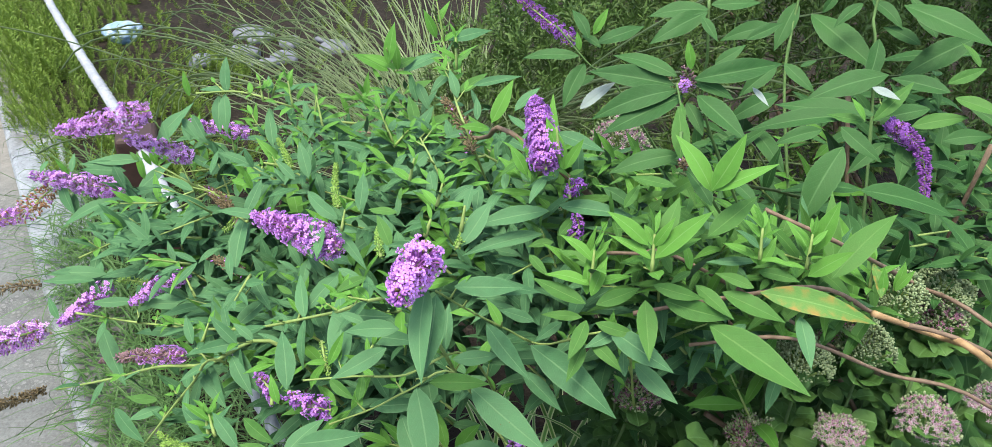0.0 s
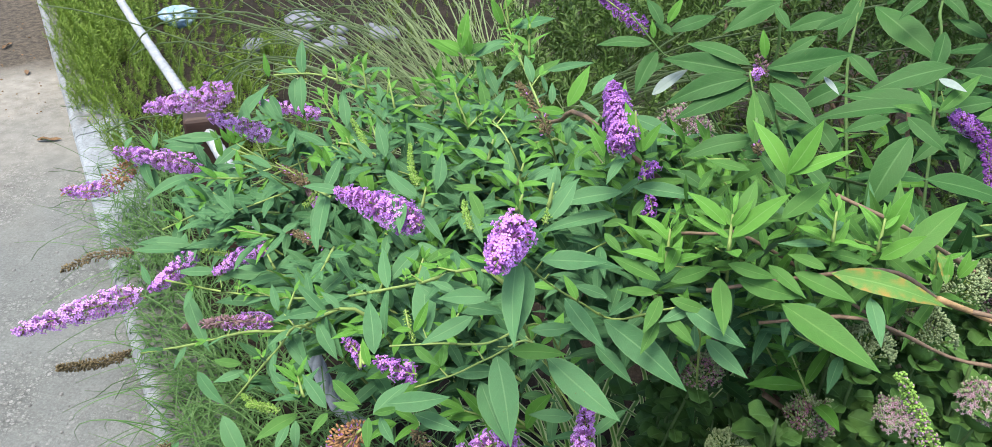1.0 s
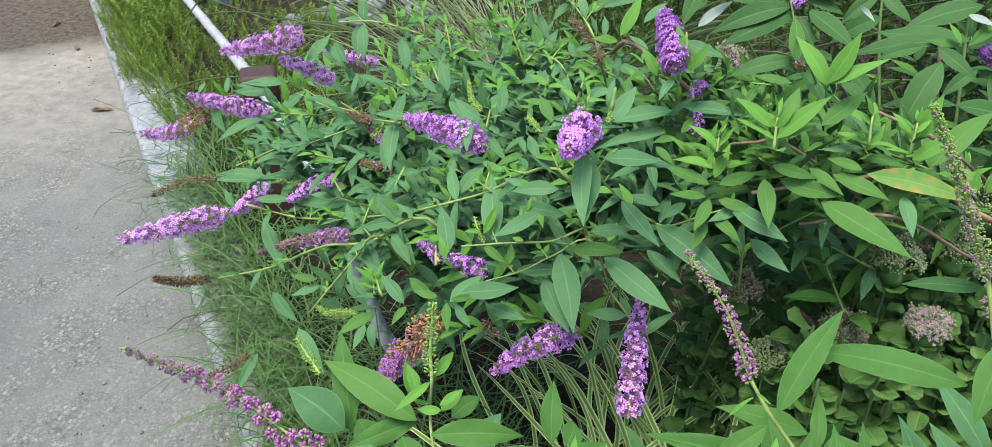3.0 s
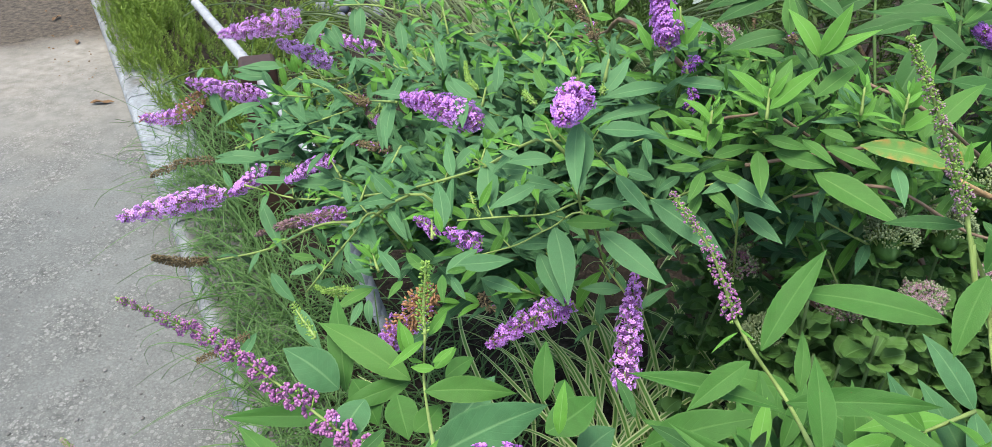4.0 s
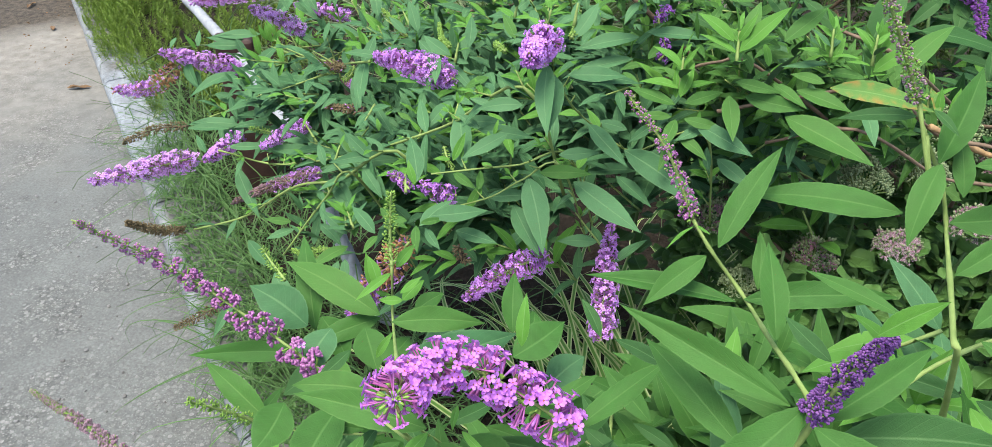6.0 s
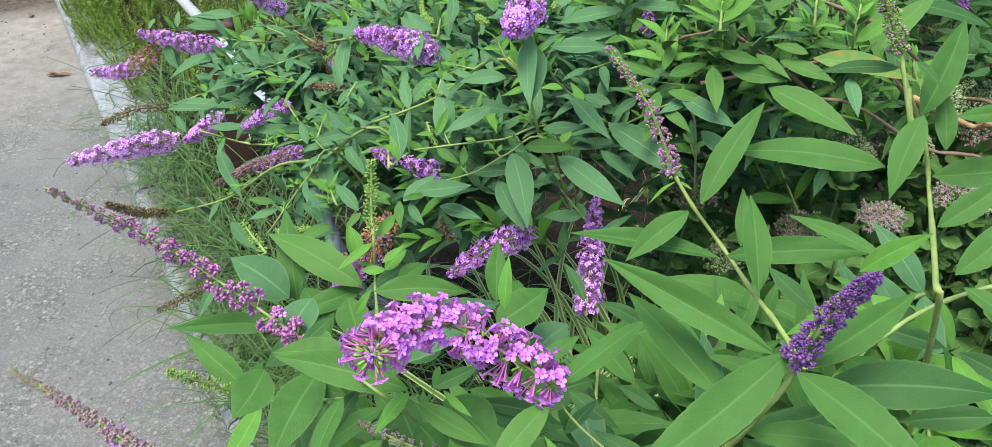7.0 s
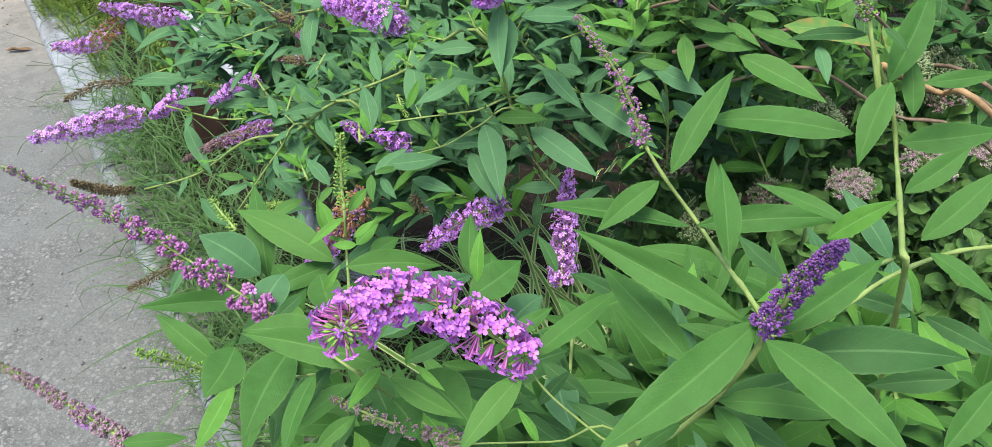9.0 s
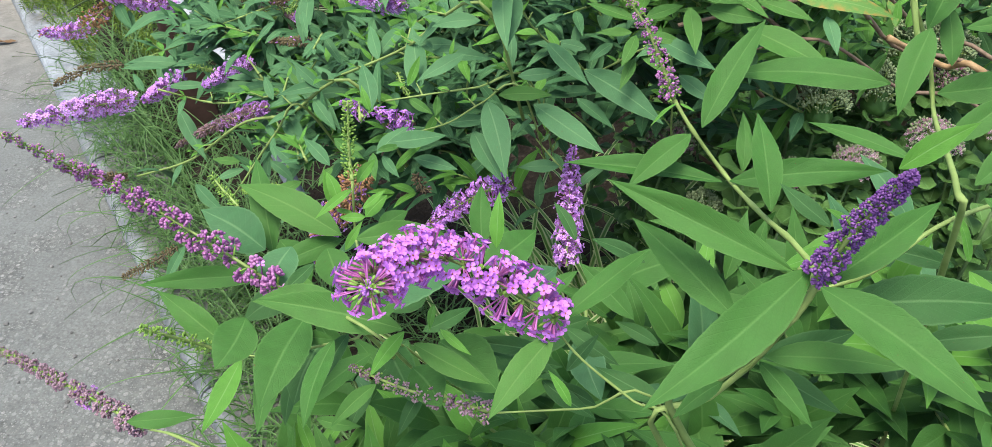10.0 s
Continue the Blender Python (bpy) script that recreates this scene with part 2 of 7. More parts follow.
# ---- leaf shapes ----
def leaf_template(seed, fold, droop, wave, rows=8, peak=0.82, twist=0.0, point=1.18, cols=4, aspect=4.4, teeth=0.0, veins=0):
    """A lance-shaped leaf, 1 long along y and 1 wide, creased along its rib, with an upper and an under side.
    fold, wave and twist are slopes across the blade, whose length is aspect times its width."""
    r = random.Random(seed)
    prof = [(i / rows) ** peak * (1 - i / rows) ** point for i in range(rows + 1)]
    prof = [0.5 * p / max(prof) for p in prof]
    prof[0], prof[rows] = 0.022, 0.004
    verts, uvs = [], []
    ph, sway = r.uniform(0, 6), r.uniform(-0.10, 0.10)
    n = cols + 1
    for i in range(rows + 1):
        s = i / rows
        z0 = -droop * s * s + 0.05 * math.sin(2.2 * s)
        saw = 1.0 - teeth * (i % 2)
        for j in range(n):
            a = 2 * j / cols - 1
            x = prof[i] * a * (saw if abs(a) > 0.99 else 1.0) + sway * math.sin(math.pi * s)
            w = prof[i] * abs(a)
            z = w * fold * (1.25 - 0.5 * abs(a)) + wave * math.sin(ph + 8 * s + 2.2 * a) * w + twist * s * a * prof[i]
            if veins:
                z += 0.016 * w * (1 - abs(a) * 0.4) * math.sin(6.283 * (veins * s - 1.3 * abs(a)))
            verts.append((x, s, z0 + z / aspect))
            uvs.append((0.5 + a * 0.5, s))
    top = len(verts)
    for k in range(top):
        v = verts[k]
        verts.append((v[0] * 0.995, v[1], v[2] - (0.003 if k % n in (0, n - 1) else 0.006)))
        uvs.append(uvs[k])
    faces, ids = [], []
    for i in range(rows):
        for j in range(cols):
            a = i * n + j
            faces.append((a, a + 1, a + n + 1, a + n))
            faces.append((top + a, top + a + n, top + a + n + 1, top + a + 1))
            ids += [0, 1]
    return np.array(verts), faces, ids, np.array(uvs)


LEAF_SHAPES = ((1, 0.30, 0.07, 0.10, 0.10), (2, 0.18, 0.14, 0.14, -0.16), (3, 0.42, 0.02, 0.10, 0.16), (4, 0.24, 0.20, 0.12, -0.12),
               (5, 0.12, 0.10, 0.20, 0.25), (6, 0.50, 0.12, 0.10, 0.0), (7, 0.20, 0.05, 0.16, -0.28), (8, 0.30, 0.24, 0.10, 0.10))
LEAVES = [leaf_template(s, fold, droop, wave, twist=tw) for s, fold, droop, wave, tw in LEAF_SHAPES]
FINE_LEAVES = [leaf_template(s, fold, droop, wave, twist=tw, rows=26, cols=8, peak=0.85, point=1.15, teeth=0.035, veins=12) for s, fold, droop, wave, tw in LEAF_SHAPES]
LEAF_MESH = {}
KINDS = ["mature", "young", "fresh", "deep", "tinged", "white", "lime"]
for kind in KINDS:
    back = "white" if kind == "white" else "under"
    for i, (tpl, fine) in enumerate(zip(LEAVES, FINE_LEAVES)):
        LEAF_MESH[kind, i] = mesh_of("leaf", tpl[0], tpl[1], [leaf_mats[kind, False], leaf_mats[back, False]], tpl[2], tpl[3])
        LEAF_MESH[kind, i, "fine"] = mesh_of("leaf", fine[0], fine[1], [leaf_mats[kind, False], leaf_mats[back, False]], fine[2], fine[3])
MASS_MATS = []
for kind in KINDS:
    MASS_MATS += [leaf_mats[kind, True], leaf_mats["white" if kind == "white" else "under", True]]


CLEAR = []      # places that flowers and arching stems keep free of leaves


def cleared(matrix):
    """Whether a leaf would lie over a flower spike."""
    for s in (0.3, 0.6, 1.0):
        p = matrix @ Vector((0, s, 0))
        for q, d in CLEAR:
            if abs(p.x - q.x) < d and abs(p.y - q.y) < d and (p - q).length < d:
                return True
    return False


class Bush:
    """A butterfly bush: an Empty at its foot, its parts, and the leaves past those that are parts."""

    def __init__(self, label, foot, limit, fine=False):
        self.fine = fine
        self.ob = tagged(new("butterfly_bush"), label, "shrub", "butterfly bushes in the bed")
        self.ob.matrix_basis = pose(*foot)
        bpy.context.view_layer.update()
        self.limit, self.count, self.mass = limit, 0, Batch()
        self.rng = random.Random(len(label))

    def place_leaf(self, kind, matrix, chosen=False):
        if not chosen and cleared(matrix):
            return
        i = self.rng.randrange(len(LEAVES))
        if self.count < self.limit:
            ob = part("leaf", LEAF_MESH[(kind, i, "fine") if self.fine else (kind, i)], self.ob)
            ob.matrix_parent_inverse = Matrix()
            ob.matrix_basis = self.ob.matrix_basis.inverted() @ matrix
            self.count += 1
        else:
            self.mass.add(LEAVES[i], matrix, 2 * KINDS.index(kind))

    def finish(self):
        if self.mass.n:
            part("leaf_mass", self.mass.mesh("leaf_mass", MASS_MATS), self.ob, kind="stuff")


def leaf(bush, kind, base, tip, width):
    """One leaf from its base to its tip."""
    r = bush.rng
    b, d = Vector(base), Vector(tip) - Vector(base)
    up = Vector((r.gauss(0, 0.16), -0.62 + r.gauss(0, 0.16), 0.78))
    bush.place_leaf(kind, frame_matrix(b, d, up, width * (1.06 if bush is arching else 0.90 if bush is front else 1.12), d.length, d.length), True)


def leaf_pair(bush, at, along, turn, size, width, kind, spread):
    """Two leaves that stand opposite one another on a stem."""
    r = bush.rng
    d = Vector(along).normalized()
    a = d.cross(Vector((0.2, 0.1, 1))).normalized()
    b = d.cross(a)
    for k in (0, math.pi):
        t = turn + k
        out = a * math.cos(t) + b * math.sin(t)
        way = (d * math.cos(spread) + out * math.sin(spread) + Vector((r.gauss(0, 0.12), r.gauss(0, 0.12), r.gauss(0, 0.10)))).normalized()
        way.z = way.z * 0.6 + 0.05
        size2 = size * r.uniform(0.75, 1.15)
        up = d * 0.2 + Vector((r.gauss(0, 0.16), -0.25 + r.gauss(0, 0.16), 0.95))
        bush.place_leaf(kind, frame_matrix(Vector(at), way, up, size2 * width * r.uniform(1.0, 1.3), size2, size2))


def stem(bush, mat, radius, points, leaves=0.0, tufts=False):
    pts = spline(points, max(8, 4 * len(points)))
    data = tube_data(pts, radius * 0.85, radius * 1.25, knots=4)
    part("stem", mesh_of("stem", *data[:2], [stem_mats[mat]], data[2], data[3]), bush.ob)
    if tufts:
        for p in pts[1::2]:
            if p.z > 0.55:
                for h in (0.008, 0.026, 0.048):
                    CLEAR.append((p + Vector((0, -0.62, 0.78)) * h, 0.011))
        run = 0.0
        for p, q in zip(pts[1:], pts[2:]):
            run += (q - p).length
            if run > 0.030 and p.z > 0.55:
                run = bush.rng.uniform(-0.012, 0.008)
                side = (q - p).cross(Vector((bush.rng.gauss(0, 0.3), bush.rng.gauss(0, 0.3), 1))) * bush.rng.choice((-1, 1))
                side_tuft(bush, p, side.normalized() * 0.8 + Vector((0, 0, 0.8)) - (q - p).normalized() * 0.6, bush.rng.uniform(0.014, 0.028))
    if leaves:
        length, turn = 0.0, bush.rng.uniform(0, 3)
        for p, q in zip(pts, pts[1:]):
            length += (q - p).length
            if length > 0.05:
                length = 0.0
                turn += math.pi / 2 + bush.rng.gauss(0, 0.2)
                leaf_pair(bush, p, p - q, turn, leaves * bush.rng.uniform(0.7, 1.15), 0.22, "mature", bush.rng.uniform(0.9, 1.3))


def side_tuft(bush, at, way, size):
    """A small side shoot of young leaves where a leaf pair meets the stem."""
    r = bush.rng
    tip = Vector(at) + Vector(way).normalized() * size * 0.7
    shoot(bush, at, tip, 2, size, "young", 0.30, 0.0009)


def shoot(bush, base, tip, pairs, size, kind, width=0.22, thick=0.0016):
    """A leafy shoot with opposite pairs, closing to a tuft at its tip."""
    b, t = Vector(base), Vector(tip)
    r = bush.rng
    if thick:
        data = tube_data([b.lerp(t, i / 4) for i in range(5)], thick * 1.3, thick * 0.6, 5)
        part("shoot", mesh_of("shoot", *data[:2], [stem_mats["green"]], data[2], data[3]), bush.ob)
    turn = r.uniform(0, 3)
    for i in range(pairs + 1):
        u = i / pairs
        turn += math.pi / 2 + r.gauss(0, 0.15)
        k = kind if u > 0.4 or kind != "young" or r.random() < 0.5 else "mature"
        leaf_pair(bush, b.lerp(t, u), t - b, turn, size * (1.1 - 0.5 * u), width, k, 1.25 - 0.85 * u)


def inside(x, y, poly):
    hit = False
    for (x0, y0), (x1, y1) in zip(poly, poly[1:] + poly[:1]):
        if (y0 > y) != (y1 > y) and x < (x1 - x0) * (y - y0) / (y1 - y0) + x0:
            hit = not hit
    return hit


def height_at(x, y, anchors):
    w = s = 0.0
    for ax, ay, az in anchors:
        q = 1 / ((ax - x) ** 2 + (ay - y) ** 2 + 0.0015) ** 1.5
        w, s = w + q, s + q * az
    return s / w


def thicket(bush, count, poly, anchors, depth, lean, size, young=0.12, width=0.22, old="mature", pairs=3):
    """Leafy shoots below the outer leaves of a bush."""
    r = bush.rng
    xs, ys = [p[0] for p in poly], [p[1] for p in poly]
    done = 0
    while done < count:
        x, y = r.uniform(min(xs), max(xs)), r.uniform(min(ys), max(ys))
        if not inside(x, y, poly):
            continue
        done += 1
        z = height_at(x, y, anchors) - depth[0] - abs(r.gauss(0, depth[1]))
        d = Vector(lean) + Vector((r.gauss(0, 0.45), r.gauss(0, 0.45), r.gauss(0, 0.3)))
        p = Vector((x, y, z))
        k = "young" if r.random() < young else old
        shoot(bush, p - d.normalized() * size * 1.1, p, pairs, size * r.uniform(0.75, 1.1), k, width, thick=0.0014 if done % 3 == 0 else 0.0)


# ---- flowers ----
def floret_template():
    """A flower 1 long along y: a slender tube and four rounded lobes round an orange throat."""
    verts, faces, ids = [], [], []
    n = 5
    for y, r in ((0.0, 0.05), (0.55, 0.055), (0.96, 0.075)):
        for j in range(n):
            a = 2 * math.pi * j / n
            verts.append((math.cos(a) * r, y, math.sin(a) * r))
    for i in range(2):
        for j in range(n):
            k = (j + 1) % n
            faces.append((i * n + j, i * n + k, (i + 1) * n + k, (i + 1) * n + j))
            ids.append(1)
    verts.append((0, 0.97, 0))
    c = len(verts) - 1
    for j in range(n):
        faces.append((c, 2 * n + j, 2 * n + (j + 1) % n))
        ids.append(2)
    for j in range(4):
        a = math.pi / 2 * j + 0.3
        ring = [(0.065, 0.0, 0.95), (0.26, 0.62, 1.0), (0.44, 0.42, 1.0), (0.50, 0.0, 0.95), (0.44, -0.42, 1.0), (0.26, -0.62, 1.0)]
        s = len(verts)
        for rad, off, y in ring:
            b = a + off
            verts.append((math.cos(b) * rad, y + (0.05 if off else 0.0) + (0.03 if rad > 0.45 else 0), math.sin(b) * rad))
        faces += [(s, s + 1, s + 2, s + 3), (s, s + 3, s + 4, s + 5)]
        ids += [0, 0]
    return np.array(verts), faces, ids, np.zeros((len(verts), 2))


def bud_template(mat):
    """A small pointed bud, 1 long along y."""
    verts = [(0, 0, 0)]
    for y, r in ((0.3, 0.16), (0.75, 0.22)):
        verts += [(math.cos(j * math.pi / 2) * r, y, math.sin(j * math.pi / 2) * r) for j in range(4)]
    verts.append((0, 1, 0))
    faces = [(0, 1 + (j + 1) % 4, 1 + j) for j in range(4)] + [(1 + j, 1 + (j + 1) % 4, 5 + (j + 1) % 4, 5 + j) for j in range(4)] + \
            [(5 + j, 5 + (j + 1) % 4, 9) for j in range(4)]
    return np.array(verts), faces, [mat] * len(faces), np.zeros((len(verts), 2))


def club_template(mat):
    """A round-ended bud, 1 long along y."""
    verts, n = [(0, 0, 0)], 6
    rings = ((0.15, 0.13), (0.5, 0.19), (0.80, 0.27), (0.95, 0.17))
    for y, r in rings:
        verts += [(math.cos(j * math.tau / n) * r, y, math.sin(j * math.tau / n) * r) for j in range(n)]
    verts.append((0, 1, 0))
    faces = [(0, 1 + (j + 1) % n, 1 + j) for j in range(n)]
    for k in range(len(rings) - 1):
        faces += [(1 + k * n + j, 1 + k * n + (j + 1) % n, 1 + (k + 1) * n + (j + 1) % n, 1 + (k + 1) * n + j) for j in range(n)]
    e = 1 + (len(rings) - 1) * n
    faces += [(e + j, e + (j + 1) % n, e + n) for j in range(n)]
    return np.array(verts), faces, [mat] * len(faces), np.zeros((len(verts), 2))


def open_floret_template():
    """A flower 1 long along y, seen from near: a slender flaring tube and four broad rounded lobes round a small throat."""
    verts, faces, ids, n = [], [], [], 7
    rings = ((0.0, 0.075), (0.3, 0.065), (0.7, 0.085), (0.93, 0.125))
    for y, r in rings:
        verts += [(math.cos(math.tau * j / n) * r, y, math.sin(math.tau * j / n) * r) for j in range(n)]
    for i in range(len(rings) - 1):
        for j in range(n):
            k = (j + 1) % n
            faces.append((i * n + j, i * n + k, (i + 1) * n + k, (i + 1) * n + j))
            ids.append(1)
    verts.append((0, 0.92, 0))
    c, e = len(verts) - 1, (len(rings) - 1) * n
    for j in range(n):
        faces.append((c, e + j, e + (j + 1) % n))
        ids.append(2)
    for j in range(4):
        a = math.pi / 2 * j + 0.3
        ring = [(0.11, -0.7, 0.93), (0.11, 0.7, 0.93), (0.28, 0.72, 0.98), (0.44, 0.55, 1.00), (0.54, 0.22, 0.985), (0.54, -0.22, 0.985), (0.44, -0.55, 1.00), (0.28, -0.72, 0.98)]
        k = len(verts)
        for rad, off, y in ring:
            verts.append((math.cos(a + off) * rad, y, math.sin(a + off) * rad))
        verts.append((math.cos(a) * 0.33, 0.945, math.sin(a) * 0.33))
        for q in range(8):
            faces.append((k + q, k + (q + 1) % 8, k + 8))
            ids.append(0)
    return np.array(verts), faces, ids, np.zeros((len(verts), 2))


FLORET, BUD, HUSK, GREEN, CLUB = floret_template(), bud_template(3), bud_template(4), bud_template(5), club_template(3)
GREEN_CLUB, OPEN_FLORET = club_template(5), open_floret_template()


def panicle(bush, kind, tip, base, radius, mid=None, pale=0.35, dark=0.0, dense=1.0, browning=0.0, unripe=0.0):
    """A flower spike from its base to its tip. Kinds: bloom, fade, buds, spike, near, green, seed, dead."""
    r = bush.rng
    pts = [Vector(base), *([Vector(q) for q in mid] if isinstance(mid, list) else [Vector(mid)]), Vector(tip)] if mid else [Vector(base), (Vector(base) + Vector(tip)) / 2 + Vector((r.gauss(0, 0.003), 0, r.gauss(0, 0.004))), Vector(tip)]
    axis = even(spline(pts, 96), 24)
    if kind in ("near", "spike"):
        pale = 0.3 if kind == "near" else 0.05
    if kind == "bloom":
        radius *= 0.86
    length = sum((b - a).length for a, b in zip(axis, axis[1:]))
    thick = {"near": 0.0006, "spike": 0.0008}.get(kind, 0.0011)
    data = tube_data(axis, thick * 1.3, thick * 0.5, 6)
    stalk_mat = stem_mats["dead" if kind in ("dead", "seed") else "green"]
    names = {"bloom": "purple flower spike in full bloom", "near": "arching mauve flower spike in full bloom", "fade": "flower spike with brown withered florets",
             "buds": "purple flower spike still partly in bud", "spike": "slender flower spike of purple buds", "green": "unopened green flower spike",
             "seed": "spent brownish flower spike", "dead": "dead brown flower spike"}
    stalk = part("panicle", mesh_of("panicle", *data[:2], [stalk_mat], data[2], data[3]), bush.ob, names[kind])
    for k in range(0, 25, 4):
        for h in (0.0, 0.025, 0.055, 0.09, 0.13):
            CLEAR.append((axis[k] + Vector((0, -0.62, 0.78)) * h, radius + 0.012))
    mats = list(floret_set(pale, dark, kind == "fade"))
    if kind == "near":
        mats[0], mats[1] = PINK_PETAL, PINK_TUBE
    if kind == "spike":
        mats[3] = SPIKE_DARK if dark > 0.7 else SPIKE_DULL if dark > 0.25 else SPIKE_BUD
    if kind == "buds" and dark < 0.5:
        mats[3] = DULL_BUD
    batch = Batch()
    singles = []

    def out_of(u, turn):
        i = min(int(u * 24), 23)
        d = (axis[i + 1] - axis[i]).normalized()
        a = d.cross(Vector((0.3, 0.9, 0.2))).normalized()
        b = d.cross(a)
        return axis[i].lerp(axis[i + 1], u * 24 - i), d, a * math.cos(turn) + b * math.sin(turn)

    def put(tpl, u, turn, long, wide, lean, lift=0.0, single=False):
        p, d, o = out_of(min(max(u, 0.0), 0.999), turn)
        way = (o + d * lean + Vector((r.gauss(0, 0.12), r.gauss(0, 0.12), r.gauss(0, 0.12)))).normalized()
        m = frame_matrix(p + way * lift, way, Vector((r.gauss(0, 1), r.gauss(0, 1), r.gauss(0, 1))), wide, long, wide)
        (singles.append(m) if single else batch.add(tpl, m))

    area = length * radius
    if kind in ("bloom", "fade", "buds"):
        count = int(area / 0.0000066 * dense)
        tiers = max(4, int(length / 0.011))
        for i in range(count):
            u = (i + r.random()) / count
            u = u ** 1.08
            if kind != "fade" and length > 0.08:
                u = min(max((math.floor(u * tiers) + 0.5 + r.gauss(0, 0.27)) / tiers, 0.0), 0.995)
            turn = r.uniform(0, 6.283)
            rr = 1.12 * radius * min(1.0, 0.55 + 3.5 * u) * (1 - u) ** 0.27 * r.uniform(0.70, 1.10)
            rr = max(rr, 0.003)
            lean = 0.25 + 0.7 * u * u
            wither = r.random() < browning * (1.3 - 2 * u) or kind == "fade" and r.random() < (0.90 if u < 0.46 + r.gauss(0, 0.12) else 0.10)
            budlike = u > (0.30 if kind == "buds" else 0.86) + r.gauss(0, 0.08) or r.random() < 0.12
            if wither:
                put(HUSK, u, turn, 0.0058, 0.0062, lean, rr * r.uniform(0.5, 0.9))
            elif budlike:
                put(BUD, u, turn, max(rr * 0.6, 0.004), 0.0055, lean, rr * 0.4)
            else:
                put(FLORET, u, turn, max(rr, 0.006), 0.0061 * r.uniform(0.8, 1.12), lean)
        for i in range(int(count * 0.8)):
            u = r.random() * 0.95
            put(HUSK if kind == "fade" and u < 0.5 or r.random() < 0.35 else BUD, u, r.uniform(0, 6.283), 0.0045, 0.0048, 0.4, radius * (1 - u) ** 0.4 * r.uniform(0.1, 0.6))
    elif kind == "near":
        # clusters of five to eight long-tubed florets, four or five round the axis at each joint
        tiers = int(length / 0.0068)
        for w in range(tiers + 1):
            u = w / tiers
            hub = u > 0.86
            around = 7 if hub else 4
            for k in range(around):
                turn = w * 0.9 + k * math.tau / around + r.gauss(0, 0.22)
                if not hub and r.random() < 0.07:
                    continue
                p, d, o = out_of(min(u, 0.995), turn)
                lean = -0.15 + 0.5 * u if not hub else 0.15
                way = (o + d * lean).normalized()
                for i in range(4 if hub else r.randint(6, 9)):
                    v = (way + Vector((r.gauss(0, 1), r.gauss(0, 1), r.gauss(0, 1))) * (0.13 if hub else 0.30)).normalized()
                    long = radius * r.uniform(0.72, 1.02) * (1.0 if hub else r.uniform(0.85, 1.1)) * min(1.0, 0.72 + 3 * u)
                    wide = 0.0045 * r.uniform(0.82, 1.08) * (0.62 if hub and r.random() < 0.6 else 1.0)
                    start = p + way * radius * 0.10 + v * radius * 0.04
                    m = frame_matrix(start, v, Vector((r.gauss(0, 1), r.gauss(0, 1), r.gauss(0, 1))), wide, long, wide)
                    if r.random() < 0.10:
                        batch.add(CLUB, frame_matrix(start, v, (0, 0.3, 1), 0.0030, long * 0.8, 0.0030))
                    else:
                        singles.append(m)
                    batch.add(GREEN, frame_matrix(start - v * 0.0012, v, (0, 0.3, 1), 0.0036, 0.0034, 0.0036))
                for i in range(2):
                    put(HUSK if r.random() < 0.5 else GREEN, u, turn + r.gauss(0, 0.5), 0.0042, 0.0030, 0.3, radius * r.uniform(0.1, 0.35))
        p, d, o = out_of(0.995, 0.0)
        for i in range(26):
            v = (d * 0.8 + Vector((r.gauss(0, 1), r.gauss(0, 1), r.gauss(0, 1))) * 0.5).normalized()
            batch.add(GREEN_CLUB if r.random() < 0.45 else CLUB, frame_matrix(p, v, (0, 0.3, 1), 0.0020, 0.0036, 0.0020))
    elif kind == "spike":
        # joints of round bud clusters on short stalks with bare stem between, smaller and greener towards the tip
        big = radius > 0.006
        whorls = max(8, int(length / max(0.0034, (0.52 if dark > 0.7 else 0.80) * radius)))
        for w in range(whorls):
            u = 1 - (1 - (w + 0.25) / whorls) ** 1.22
            taper = (1 - u) ** 0.5
            knob = max((0.33 if dark > 0.7 else 0.45) * radius * taper, 0.0015)
            for k in range(4):
                if big and u < 0.5 and r.random() < (0.12 if dark > 0.7 else 0.22):
                    continue
                turn = w * 0.785 + k * math.pi / 2 + r.gauss(0, 0.2)
                p, d, o = out_of(min(max(u + r.gauss(0, 0.011), 0.0), 0.99), turn)
                way = (o + d * 0.55).normalized()
                reach = radius * taper * r.uniform(0.45, 0.85)
                centre = p + way * reach
                put(GREEN, u, turn, reach * 1.1, 0.0026 if big else 0.0016, 0.55)
                for i in range(r.randint(22, 28) if big else 13):
                    v = (Vector((r.gauss(0, 1), r.gauss(0, 1), r.gauss(0, 1))).normalized() + way * 0.55).normalized()
                    young = r.random() < unripe + (0.03 if dark > 0.7 else max(0.06, (u - 0.45) * 0.8))
                    size = knob * r.uniform(0.60, 0.85) * (1.3 if dark > 0.7 else 1.0)
                    girth = max(knob * 0.92, 0.0015) * r.uniform(0.8, 1.1)
                    batch.add(GREEN_CLUB if young else CLUB, frame_matrix(centre + v * knob * r.uniform(0.30, 0.48), v, (r.gauss(0, 1), 1, r.gauss(0, 1)), girth, size, girth))
                if u < 0.25 and r.random() < 0.16 and big and dark < 0.7:
                    put(FLORET, u, turn, radius * 0.95, 0.0058, 0.4)
    else:
        tpl = {"green": GREEN, "seed": HUSK, "dead": HUSK}[kind]
        count = int(area / (0.0000018 if kind == "green" else 0.0000032))
